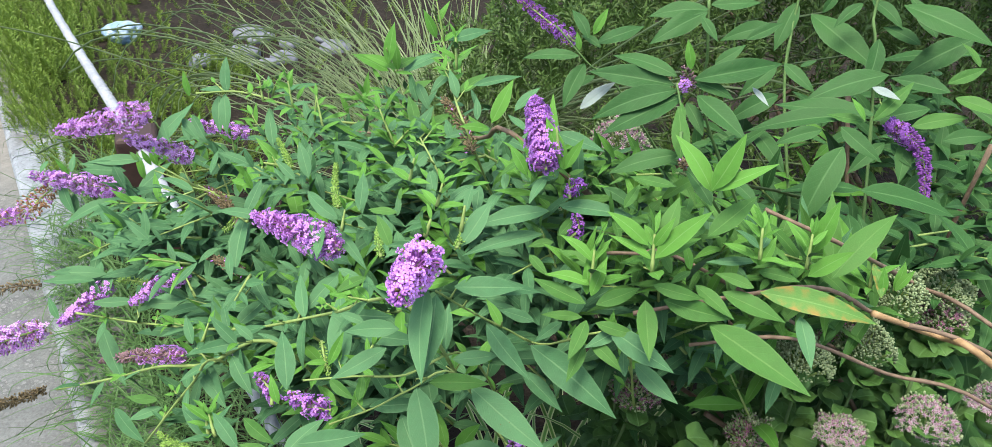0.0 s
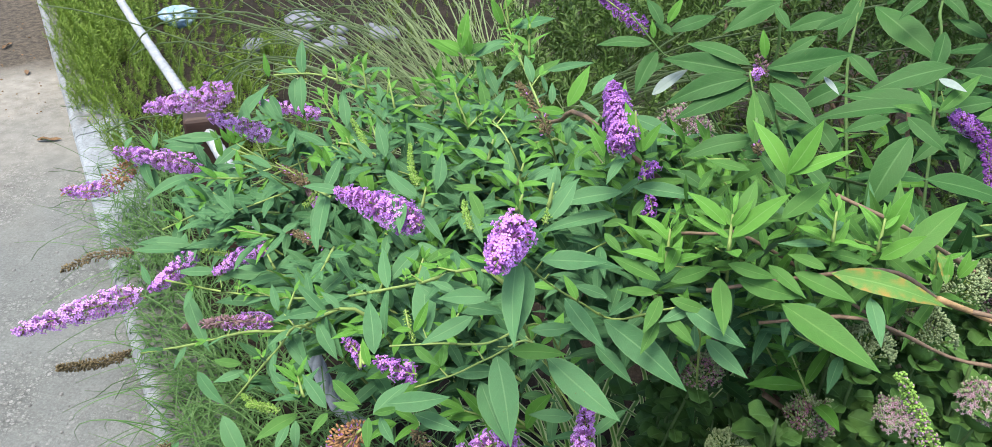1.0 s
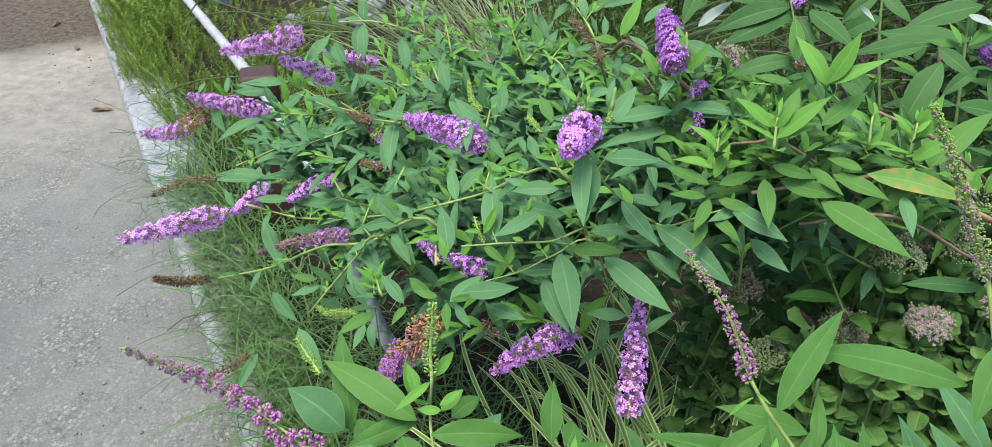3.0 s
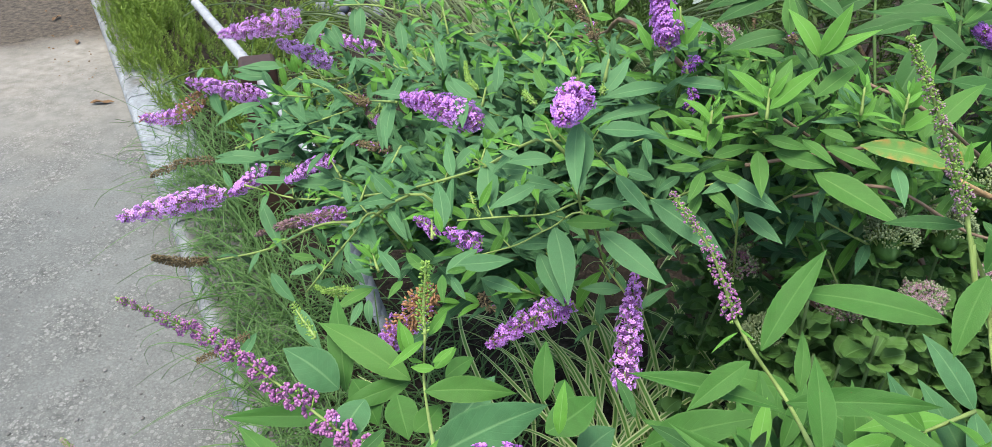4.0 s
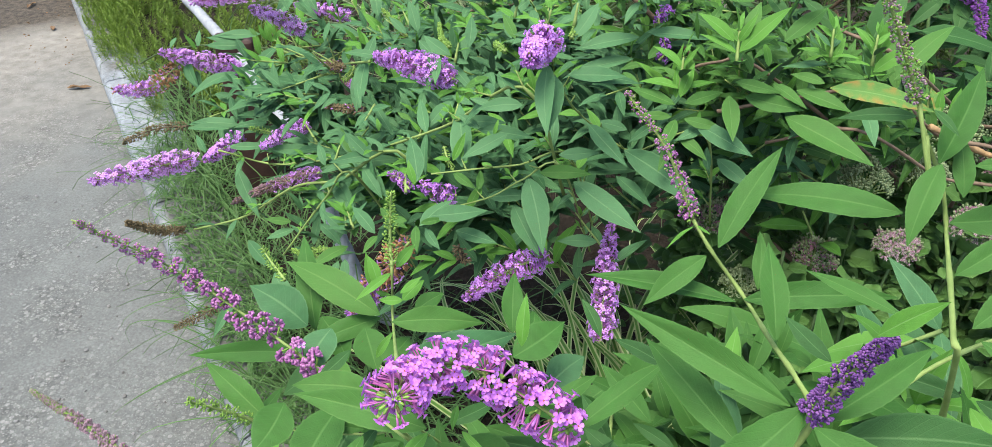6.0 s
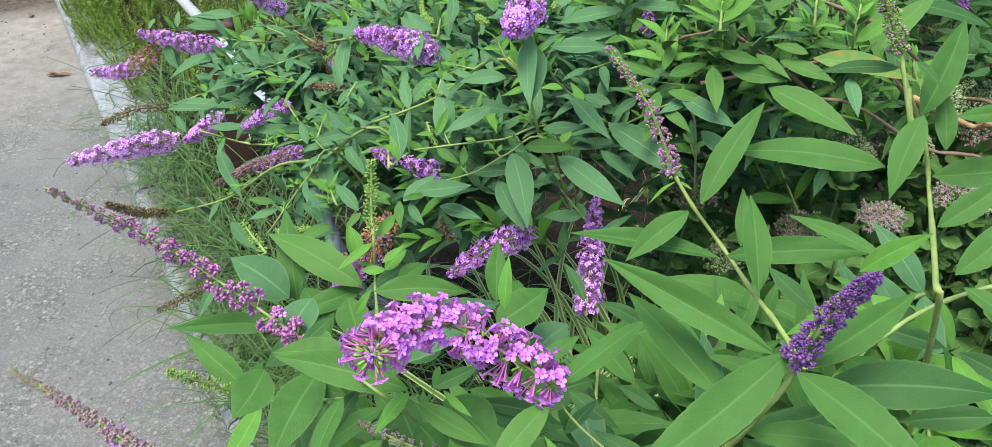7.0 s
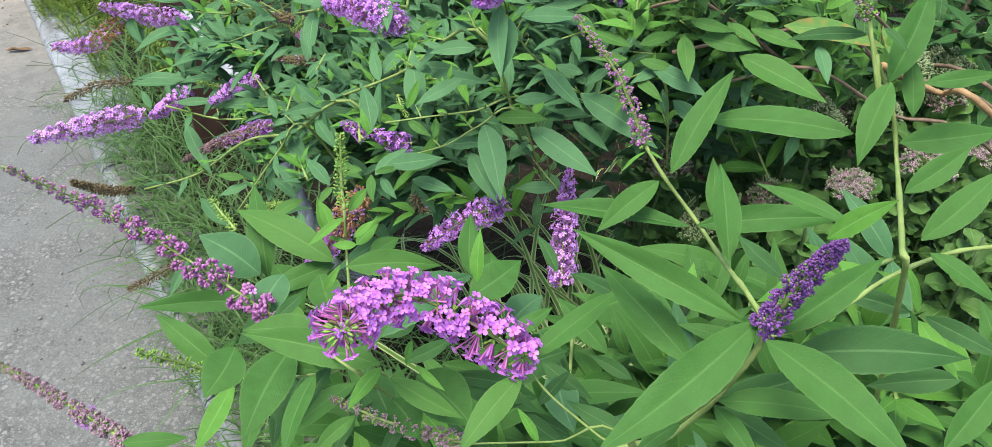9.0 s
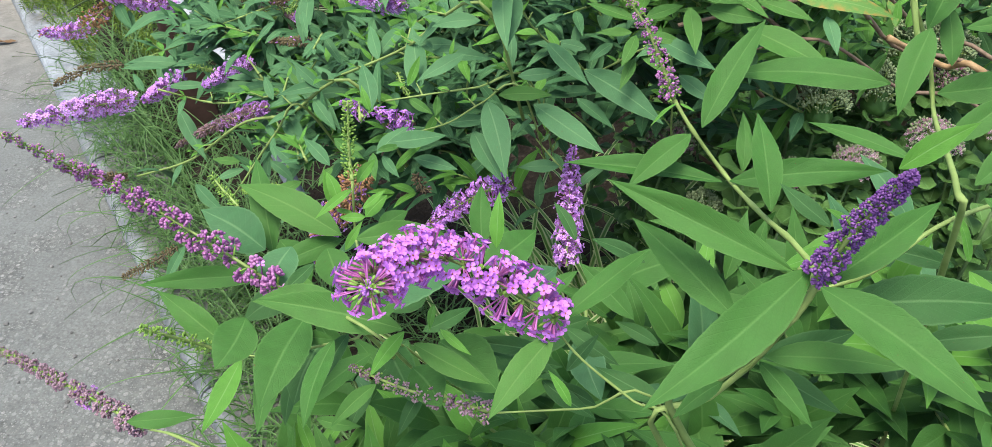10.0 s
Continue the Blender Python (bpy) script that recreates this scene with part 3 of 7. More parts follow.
        for i in range(count):
            u = (i + r.random()) / count
            rr = radius * (1 - u) ** 0.4 * min(1, 0.6 + 2 * u)
            t2 = BUD if kind == "seed" and r.random() < 0.07 else tpl
            k = 0.0031 if kind == "green" else 0.0045
            put(t2, u, r.uniform(0, 6.283), k, k, 0.5, rr * r.uniform(0.05, 0.8))
    if singles:
        me = mesh_of("floret", OPEN_FLORET[0], OPEN_FLORET[1], mats, OPEN_FLORET[2], OPEN_FLORET[3])
        for m in singles[290:]:
            batch.add(OPEN_FLORET, m)
        for m in singles[:290]:
            ob = part("floret", me, stalk)
            ob.matrix_parent_inverse = Matrix()
            ob.matrix_basis = m
    if batch.n:
        part("floret_mass" if kind in ("bloom", "near", "fade", "buds") else "bud_mass", batch.mesh("floret_mass", mats), stalk, kind="stuff")
    return stalk

# ---- ground, path and kerb ----
KERB = Vector((-0.659, 0.752, 0.0))      # along the kerb
ACROSS = Vector((0.752, 0.659, 0.0))     # from the path into the bed
K0 = Vector((-0.642, 1.048, 0.0))        # a place on the kerb's path-side edge


def on_kerb(s, a, z=0.0):
    return K0 + KERB * s + ACROSS * a + Vector((0, 0, z))


def soil_material():
    m = Mat("soil", 0.95, 0.1)
    n = m.noise(9.0, 8.0)
    f = m.noise(70.0, 6.0)
    c = m.mix(m.ramp(n, 0.3, 0.7), (0.011, 0.009, 0.007), (0.028, 0.022, 0.017))
    c = m.mix(m.ramp(f, 0.55, 0.75), c, (0.055, 0.044, 0.034))
    m.color(c)
    m.bump(m.math("ADD", n, f), 0.8, 0.02)
    return m.m


def path_material():
    m = Mat("worn_concrete", 0.85, 0.25)
    co = m.node("ShaderNodeTexCoord").outputs["Object"]
    n1, n2, n3 = m.noise(1.6, 6.0), m.noise(14.0, 8.0, rough=0.65), m.noise(160.0, 5.0)
    c = m.mix(m.ramp(n2, 0.25, 0.75), (0.106, 0.113, 0.110), (0.156, 0.166, 0.162))
    c = m.mix(m.math("MULTIPLY", m.ramp(n1, 0.42, 0.62), 0.6), c, (0.080, 0.084, 0.082))
    c = m.mix(m.math("MULTIPLY", m.ramp(n3, 0.40, 0.70), 0.5), c, (0.062, 0.059, 0.055))
    sep = m.node("ShaderNodeSeparateXYZ", Vector=co)
    far = m.math("ADD", m.math("MULTIPLY", sep.outputs[0], -0.659), m.math("MULTIPLY", sep.outputs[1], 0.752))
    patch = m.ramp(m.noise(2.6, 8.0, rough=0.72), 0.46, 0.60)
    patch = m.math("MAXIMUM", patch, m.math("MULTIPLY", m.ramp(m.math("ADD", far, m.math("MULTIPLY", m.noise(4.0, 5.0), 0.8)), 1.75, 1.15), 0.75))
    c = m.mix(m.math("MULTIPLY", patch, 0.8), c, m.mix(m.ramp(m.noise(48.0, 5.0, rough=0.7), 0.38, 0.62), (0.033, 0.034, 0.032), (0.130, 0.136, 0.128)))
    grit = None
    for scale, share in ((85.0, 0.6), (210.0, 0.6)):
        vo = m.node("ShaderNodeTexVoronoi", Vector=co, Scale=scale)
        tone = m.node("ShaderNodeSeparateXYZ", Vector=vo.outputs["Color"]).outputs[0]
        stone = m.mix(tone, (0.05, 0.048, 0.046), (0.36, 0.355, 0.35))
        g = m.math("MULTIPLY", m.ramp(vo.outputs["Distance"], 0.46, 0.34), m.ramp(tone, 0.25, 0.4))
        c = m.mix(m.math("MULTIPLY", m.math("MULTIPLY", g, m.math("ADD", m.math("MULTIPLY", patch, 0.85), 0.12)), share), c, stone)
        grit = g if grit is None else m.math("ADD", grit, g)
    grit = m.math("MULTIPLY", grit, patch)
    dirt = m.ramp(m.math("ADD", far, m.math("MULTIPLY", m.noise(3.0, 6.0), 1.4)), 2.85, 4.15)
    c = m.mix(dirt, c, m.mix(m.ramp(m.noise(20.0, 6.0), 0.35, 0.65), (0.155, 0.145, 0.126), (0.235, 0.222, 0.198)))
    chips = m.ramp(m.math("ADD", far, m.math("MULTIPLY", m.noise(5.0, 6.0), 0.5)), 3.72, 3.95)
    c = m.mix(chips, c, m.mix(m.ramp(m.noise(38.0, 6.0, rough=0.7), 0.35, 0.65), (0.022, 0.018, 0.014), (0.10, 0.082, 0.062)))
    m.color(c)
    m.bump(m.math("ADD", m.math("MULTIPLY", n2, 0.7), m.math("ADD", m.math("MULTIPLY", n3, 0.35), m.math("MULTIPLY", grit, 0.5))), 0.6, 0.006)
    return m.m


SOIL = soil_material()
bm = bmesh.new()
bmesh.ops.create_circle(bm, cap_ends=True, radius=900, segments=48)
tagged(new("ground", bm_mesh("ground", bm, SOIL)), "dark brown soil reaching far around the bed", "ground", kind="structure").location.z = -0.03

bm = bmesh.new()
nx, ny = 60, 24
grid = [[bm.verts.new(on_kerb(-12 + 30 * i / nx, 0.06 - 16 * j / ny, 0.004 * noise.noise(Vector((i * 0.9, j * 0.9, 3)))) ) for j in range(ny + 1)] for i in range(nx + 1)]
for i in range(nx):
    for j in range(ny):
        bm.faces.new((grid[i][j], grid[i][j + 1], grid[i + 1][j + 1], grid[i + 1][j]))
bmesh.ops.recalc_face_normals(bm, faces=bm.faces)
tagged(new("path", bm_mesh("path", bm, path_material(), True)), "worn grey concrete path with gritty patches", "path", kind="structure")



def kerb_material():
    """Grey gritty concrete with a pale bluish stain on one stretch and along its front edge."""
    m = Mat("kerb_concrete", 0.9, 0.2)
    sep = m.node("ShaderNodeSeparateXYZ", Vector=m.node("ShaderNodeTexCoord").outputs["Object"])
    x, y = (m.math("SUBTRACT", sep.outputs[i], K0[i]) for i in (0, 1))
    along = m.math("ADD", m.math("MULTIPLY", x, KERB.x), m.math("MULTIPLY", y, KERB.y))
    across = m.math("ADD", m.math("MULTIPLY", x, ACROSS.x), m.math("MULTIPLY", y, ACROSS.y))
    fine, mid, big = m.noise(140.0, 5.0), m.noise(22.0, 7.0, rough=0.65), m.noise(6.0, 6.0, rough=0.65)
    c = m.mix(m.ramp(mid, 0.3, 0.7), (0.085, 0.083, 0.076), (0.165, 0.165, 0.158))
    lime = m.mix(m.ramp(mid, 0.3, 0.7), (0.17, 0.19, 0.21), (0.30, 0.33, 0.365))
    ragged = m.math("MULTIPLY", m.math("SUBTRACT", big, 0.5), 1.6)
    stretch = m.ramp(m.math("ABSOLUTE", m.math("ADD", m.math("SUBTRACT", along, 1.25), ragged)), 0.62, 0.42)
    edge = m.ramp(m.math("ADD", across, m.math("MULTIPLY", m.math("SUBTRACT", mid, 0.5), 0.03)), 0.034, 0.022)
    c = m.mix(m.math("MAXIMUM", m.math("MULTIPLY", stretch, 0.85), m.math("MULTIPLY", edge, 0.5)), c, lime)
    c = m.mix(m.math("MULTIPLY", m.ramp(fine, 0.52, 0.70), 0.45), c, (0.06, 0.06, 0.058))
    m.color(c)
    m.bump(m.math("ADD", mid, m.math("MULTIPLY", fine, 0.4)), 0.6, 0.006)
    return m.m


KERB_MAT = kerb_material()


def kerb_stone(s, long):
    """One length of kerb with a rounded, slightly chipped front edge."""
    bm = bmesh.new()
    prof = [(0.0, -0.05), (0.0, 0.045), (0.006, 0.056), (0.018, 0.062), (0.15, 0.064), (0.165, 0.058), (0.165, -0.05)]
    rows = []
    for i in range(9):
        t = s + long * i / 8
        rows.append([bm.verts.new(on_kerb(t, a + 0.002 * noise.noise(Vector((t * 9, a * 30, 1))), z + 0.003 * noise.noise(Vector((t * 7, a * 40, 5))))) for a, z in prof])
    for p, q in zip(rows, rows[1:]):
        for k in range(len(prof) - 1):
            bm.faces.new((p[k], q[k], q[k + 1], p[k + 1]))
    bm.faces.new(rows[0])
    bm.faces.new(rows[-1][::-1])
    bmesh.ops.recalc_face_normals(bm, faces=bm.faces)
    return bm_mesh("kerb_stone", bm, KERB_MAT, False)


kerb = tagged(new("kerb"), "pale grey concrete kerb along the planted bed", "kerb", kind="structure")
for i in range(33):
    part("kerb_stone", kerb_stone(-12.0 + i * 0.90, 0.894), kerb)

# the bed behind the kerb, with a soft uneven surface
bm = bmesh.new()
nx, ny = 150, 50
grid = []
for i in range(nx + 1):
    row = []
    for j in range(ny + 1):
        a = 0.166 + 7 * (j / ny) ** 1.5
        s = -12 + 29.7 * i / nx
        z = 0.045 + min(a * 0.15, 0.05) + 0.018 * noise.noise(Vector((s * 3, a * 3, 0))) + 0.012 * noise.noise(Vector((s * 11, a * 11, 2)))
        row.append(bm.verts.new(on_kerb(s, a, z)))
    grid.append(row)
for i in range(nx):
    for j in range(ny):
        bm.faces.new((grid[i][j], grid[i + 1][j], grid[i + 1][j + 1], grid[i][j + 1]))
bmesh.ops.recalc_face_normals(bm, faces=bm.faces)
tagged(new("bed", bm_mesh("bed", bm, SOIL, True)), "planted bed of dark crumbly soil", "soil", kind="structure")

# ---- post and rope ----
POST = Vector((-0.753, 1.588, 0.0))


def rounded_box(w, d, h, r, seg=3):
    bm = bmesh.new()
    bmesh.ops.create_cube(bm, size=1.0)
    bmesh.ops.scale(bm, vec=(w, d, h), verts=bm.verts)
    bmesh.ops.bevel(bm, geom=bm.edges[:], offset=r, segments=seg, affect="EDGES", profile=0.6)
    return bm


def fence_post():
    ob = tagged(new("fence_post"), "short dark brown painted wooden post", "post")
    ob.matrix_basis = pose(POST.x, POST.y, 0.03, 0, 0, 30)
    bm = rounded_box(0.082, 0.082, 0.47, 0.010)
    bmesh.ops.translate(bm, verts=bm.verts, vec=(0, 0, 0.235))
    for v in bm.verts:
        if v.co.z > 0.44:
            v.co.z += 0.022 * (1 - max(abs(v.co.x), abs(v.co.y)) / 0.048)
            v.co.x *= 1.05
    m = plain_material("brown_paint", (0.034, 0.018, 0.014), (0.056, 0.028, 0.022), 60, rough=0.55, bump=0.4)
    p = part("post", bm_mesh("post", bm, m, False), ob)
    p.matrix_parent_inverse = Matrix()
    return ob


fence_post()


def rope(points, radius):
    """A three-strand laid rope along points."""
    pts = spline(points, 90)
    length = sum((b - a).length for a, b in zip(pts, pts[1:]))
    ob = tagged(new("rope"), "thick white laid rope strung through a brown post", "rope")
    m = plain_material("rope_fibre", (0.24, 0.255, 0.28), (0.35, 0.37, 0.40), 120, rough=0.85, bump=0.4)
    for k in range(3):
        run, strand = 0.0, []
        for i, p in enumerate(pts):
            if i:
                run += (p - pts[i - 1]).length
            d = (pts[min(i + 1, 90)] - pts[max(i - 1, 0)]).normalized()
            a = d.cross(Vector((0, 0, 1))).normalized()
            b = d.cross(a)
            t = run / 0.055 * 6.2832 / 2 + k * 2.0944
            strand.append(p + (a * math.cos(t) + b * math.sin(t)) * radius * 0.24)
        data = tube_data(strand, radius * 0.78, radius * 0.78, 9)
        part("strand", mesh_of("strand", *data[:2], [m], data[2], data[3]), ob)
    return ob


rope([(-3.2, 4.35, 0.47), (-2.3, 3.33, 0.40), (-1.60, 2.54, 0.40), (-0.945, 1.806, 0.447), (-0.753, 1.588, 0.465)], 0.0148)
rope([(-0.753, 1.588, 0.465), (-0.647, 1.467, 0.470), (-0.435, 1.225, 0.446), (-0.39, 1.18, 0.41), (-0.34, 1.15, 0.26), (-0.26, 1.14, 0.10), (-0.05, 1.2, 0.06)], 0.0148)

# ---- loose things on the ground ----
DRY = plain_material("dry_leaf", (0.11, 0.065, 0.035), (0.20, 0.12, 0.06), 90, rough=0.8)
tpl = leaf_template(40, 1.0, 0.05, 0.9, peak=0.9)
dry = mesh_of("dry_leaf", tpl[0], tpl[1], [DRY, DRY], tpl[2], tpl[3])
for x, y, turn, long, wide in ((-1.82, 2.215, -70, 0.085, 0.026), (-2.25, 2.72, 40, 0.06, 0.02), (-2.55, 2.95, 10, 0.08, 0.02)):
    ob = tagged(new("dry_leaf", dry), "curled brown dry leaf lying on the path", "leaf", "dry leaves on the path")
    ob.matrix_basis = pose(x, y, 0.006, 0, 0, turn) @ Matrix.Diagonal((wide, long, long * 0.7, 1))


def pebble_mesh(seed):
    bm = bmesh.new()
    bmesh.ops.create_icosphere(bm, subdivisions=1, radius=0.5)
    for v in bm.verts:
        v.co *= 1 + 0.35 * noise.noise(v.co * 2 + Vector((seed * 7, 0, 0)))
        v.co.z *= 0.6
    return bm


def scatter_pebbles(count, s0, s1, a0, a1, lo, hi, name, label, mat, z=0.0):
    r = random.Random(count)
    tpls = []
    for k in range(5):
        b = pebble_mesh(k)
        b.verts.ensure_lookup_table()
        tpls.append((np.array([tuple(v.co) for v in b.verts]), [tuple(v.index for v in f.verts) for f in b.faces], [0] * len(b.faces), np.zeros((len(b.verts), 2))))
        b.free()
    batch = Batch()
    for i in range(count):
        p = on_kerb(r.uniform(s0, s1), a0 + (a1 - a0) * r.random(), z)
        k = lo * (hi / lo) ** (r.random() ** 2.5)
        batch.add(r.choice(tpls), pose(p.x, p.y, p.z + k * 0.1, 0, 0, r.uniform(0, 360)) @ Matrix.Diagonal((k, k, k, 1)))
    return tagged(new(name, batch.mesh(name, [mat], False)), label, "gravel", kind="stuff")


GRIT = plain_material("grit", (0.07, 0.067, 0.064), (0.17, 0.167, 0.165), 200, rough=0.9, island=True)
scatter_pebbles(1500, -0.9, 1.0, -1.1, -0.10, 0.002, 0.011, "gravel", "loose grey grit on the concrete path", GRIT)
scatter_pebbles(110, 1.9, 3.2, -0.22, 0.0, 0.002, 0.012, "grit", "dirt crumbs along the path edge", DRY)

STONE = plain_material("pale_stone", (0.10, 0.11, 0.13), (0.19, 0.20, 0.235), 30, rough=0.85, bump=0.6)
for i in range(11):
    r = random.Random(60 + i)
    bm = pebble_mesh(20 + i)
    bmesh.ops.subdivide_edges(bm, edges=bm.edges[:], cuts=1, use_grid_fill=True, smooth=0.6)
    k = r.uniform(0.05, 0.14)
    bmesh.ops.scale(bm, vec=(k * 1.3, k, k * 0.8), verts=bm.verts)
    ob = tagged(new("stone", bm_mesh("stone", bm, STONE, True)), "pale bluish grey stone half sunk in the soil", "stone", "stones in the bed")
    ob.matrix_basis = pose(-1.15 + r.uniform(-0.28, 0.28), 3.15 + r.uniform(-0.22, 0.22), 0.1, r.uniform(-20, 20), 0, r.uniform(0, 360))

BAG = plain_material("thin_plastic", (0.10, 0.22, 0.36), (0.42, 0.50, 0.56), 14, rough=0.35, spec=0.5, bump=0.6, dist=0.01)
bm = bmesh.new()
bmesh.ops.create_icosphere(bm, subdivisions=4, radius=0.10)
for v in bm.verts:
    q = v.co * 14
    v.co *= 1 + 0.35 * noise.noise(q) + 0.16 * noise.noise(q * 3)
    v.co.z *= 0.62
tagged(new("plastic_bag", bm_mesh("plastic_bag", bm, BAG, True)), "crumpled blue and white plastic bag lying in weeds", "litter").matrix_basis = pose(-1.84, 3.22, 0.12, 0, 0, 0) @ Matrix.Diagonal((0.75, 0.75, 0.75, 1))

# ---- grasses and weeds ----
def blade_template(rows, droop, curl, seed):
    """A grass blade 1 long that rises along y and arches down in z, with a creased middle."""
    r = random.Random(seed)
    verts, faces, uvs = [], [], []
    side = r.uniform(-0.15, 0.15)
    for i in range(rows + 1):
        s = i / rows
        a = droop * s ** 1.4
        y = math.sin(a) / max(droop, 0.01) if droop > 0.01 else s
        z = s * math.cos(a * 0.9) if droop < 3 else s
        w = 0.5 * (1 - s ** 2.2) * (0.6 + 0.8 * min(1, s * 3)) + 0.02
        x0 = side * s * s + curl * math.sin(3 * s)
        verts += [(x0 * 6 - w, y * 0.9, z), (x0 * 6, y * 0.9, z - 0.004), (x0 * 6 + w, y * 0.9, z)]
        uvs += [(0, s), (0.5, s), (1, s)]
    for i in range(rows):
        for j in (0, 1):
            k = i * 3 + j
            faces.append((k, k + 1, k + 4, k + 3))
    return np.array(verts), faces, [0] * len(faces), np.array(uvs)


def blade_material(name, centre, margin, thin=0.25, dry=True, uneven=0.5):
    m = Mat(name, 0.55, 0.3)
    sep = m.node("ShaderNodeSeparateXYZ", Vector=m.node("ShaderNodeUVMap").outputs[0])
    u = m.math("ABSOLUTE", m.math("SUBTRACT", sep.outputs[0], 0.5))
    r = m.math("FRACT", m.math("ADD", m.node("ShaderNodeNewGeometry").outputs["Random Per Island"], m.node("ShaderNodeObjectInfo").outputs["Random"]))
    c = m.mix(m.ramp(u, 0.18, 0.34), centre, margin)
    c = m.mix(m.math("MULTIPLY", r, uneven), c, tuple(x * 0.55 for x in centre))
    if dry:
        c = m.mix(m.ramp(m.math("ADD", sep.outputs[1], m.math("MULTIPLY", r, 0.35)), 0.95, 1.25), c, (0.36, 0.27, 0.13))
    m.color(c)
    m.thin(c, thin)
    return m.m


BLADES = [blade_template(8, d, c, i) for i, (d, c) in enumerate(((1.0, 0.02), (1.6, -0.02), (2.1, 0.03), (0.6, -0.01), (1.3, 0.0), (1.9, 0.02)))]


def blade_pose(r, foot, long, width, spread, turn=None):
    t = r.uniform(0, 360) if turn is None else turn
    return pose(*foot, 0, 0, t) @ pose(0, 0, 0, -r.uniform(0, spread), 0, 0) @ Matrix.Diagonal((width, long, long, 1))


SEDGE = blade_material("variegated_blade", (0.15, 0.33, 0.065), (0.70, 0.76, 0.38), 0.3, dry=False, uneven=0.3)
def sedge_blade_template(lean, curl, side, rows=18):
    """A narrow blade 1 long that rises, then arches over along y, with a creased middle."""
    verts, faces, uvs = [], [], []
    y = z = 0.0
    for i in range(rows + 1):
        s = i / rows
        t = radians(lean + curl * s ** 1.8)
        if i:
            y, z = y + math.sin(t) / rows, z + math.cos(t) / rows
        w = 0.5 * (1 - s ** 3) * (0.7 + 0.6 * min(1, s * 3)) + 0.03
        x = side * math.sin(2.2 * s) * 12
        for j in (-1, 0, 1):
            verts.append((x + j * w, y + (0.0 if j else 0.002), z))
            uvs.append((0.5 + 0.5 * j, s))
    for i in range(rows):
        for j in (0, 1):
            k = i * 3 + j
            faces.append((k, k + 1, k + 4, k + 3))
    return np.array(verts), faces, [0] * len(faces), np.array(uvs)


SEDGE_BLADES = [sedge_blade_template(*v) for v in ((4, 125, 0.9), (8, 145, -1.1), (2, 110, 0.8), (12, 150, -0.7), (6, 135, 1.2), (10, 95, -1.2), (3, 140, 0.3))]
sedge_mesh = [mesh_of("blade", t[0], t[1], [SEDGE], t[2], t[3]) for t in SEDGE_BLADES]


def sedge(x, y, z, count, long, seed):
    ob = tagged(new("sedge_clump"), "clump of narrow cream-edged green sedge blades", "grass", "sedges in the bed")
    ob.matrix_basis = pose(x, y, z)
    r = random.Random(seed)
    for i in range(count):
        b = part("blade", r.choice(sedge_mesh), ob)
        b.matrix_parent_inverse = Matrix()
        b.matrix_basis = blade_pose(r, (r.gauss(0, 0.045), r.gauss(0, 0.045), 0), long * r.uniform(0.65, 1.1), r.uniform(0.0060, 0.0090), 38, r.uniform(-140, 75))


sedge(0.20, 0.82, 0.06, 36, 0.62, 3)
sedge(0.31, 0.79, 0.06, 26, 0.58, 5)
sedge(0.26, 0.91, 0.07, 24, 0.66, 6)
sedge(0.38, 0.84, 0.07, 22, 0.56, 8)
sedge(0.12, 0.87, 0.06, 20, 0.60, 9)

REED_BLADES = [blade_template(16, d, c, 40 + i) for i, (d, c) in enumerate(((0.9, 0.01), (1.3, -0.01), (1.7, 0.015), (0.6, -0.01), (1.1, 0.0), (1.5, 0.01)))]
REED = blade_material("silvergrass_blade", (0.165, 0.245, 0.105), (0.29, 0.37, 0.20), dry=False)


def reed_turn(r):
    """A direction that does not lean out over the path."""
    while True:
        t = r.uniform(0, 360)
        x, y = -math.sin(radians(t)), math.cos(radians(t))
        if not (x < 0.2 and y < 0.15) or (x < -0.8 and y > -0.2):
            return t


ob = tagged(new("silvergrass"), "tall clump of fine arching grey-green grass", "grass")
ob.matrix_basis = pose(-0.14, 2.05, 0.07)
r = random.Random(12)
batch = Batch()
for i in range(320):
    batch.add(r.choice(REED_BLADES), blade_pose(r, (-0.14 + r.gauss(0, 0.08), 2.05 + r.gauss(0, 0.08), 0.06), r.uniform(0.7, 1.1), r.uniform(0.0020, 0.0036), 18, reed_turn(r)))
for i in range(34):
    turn = r.uniform(58, 112)
    batch.add(REED_BLADES[r.choice((0, 1, 2, 4, 5))], blade_pose(r, (-0.14 + r.gauss(0, 0.07), 2.05 + r.gauss(0, 0.07), 0.06), r.uniform(0.8, 1.15), r.uniform(0.0018, 0.0030), 30, turn))
part("blade_mass", batch.mesh("blade_mass", [REED]), ob, kind="stuff")
reed_mesh = [mesh_of("blade", t[0], t[1], [REED], t[2], t[3]) for t in REED_BLADES]
for i in range(130):
    b = part("blade", r.choice(reed_mesh), ob)
    b.matrix_parent_inverse = Matrix()
    b.matrix_basis = blade_pose(r, (r.gauss(0, 0.08), r.gauss(0, 0.08), 0), r.uniform(0.7, 1.15), r.uniform(0.0016, 0.0028), 30, reed_turn(r))

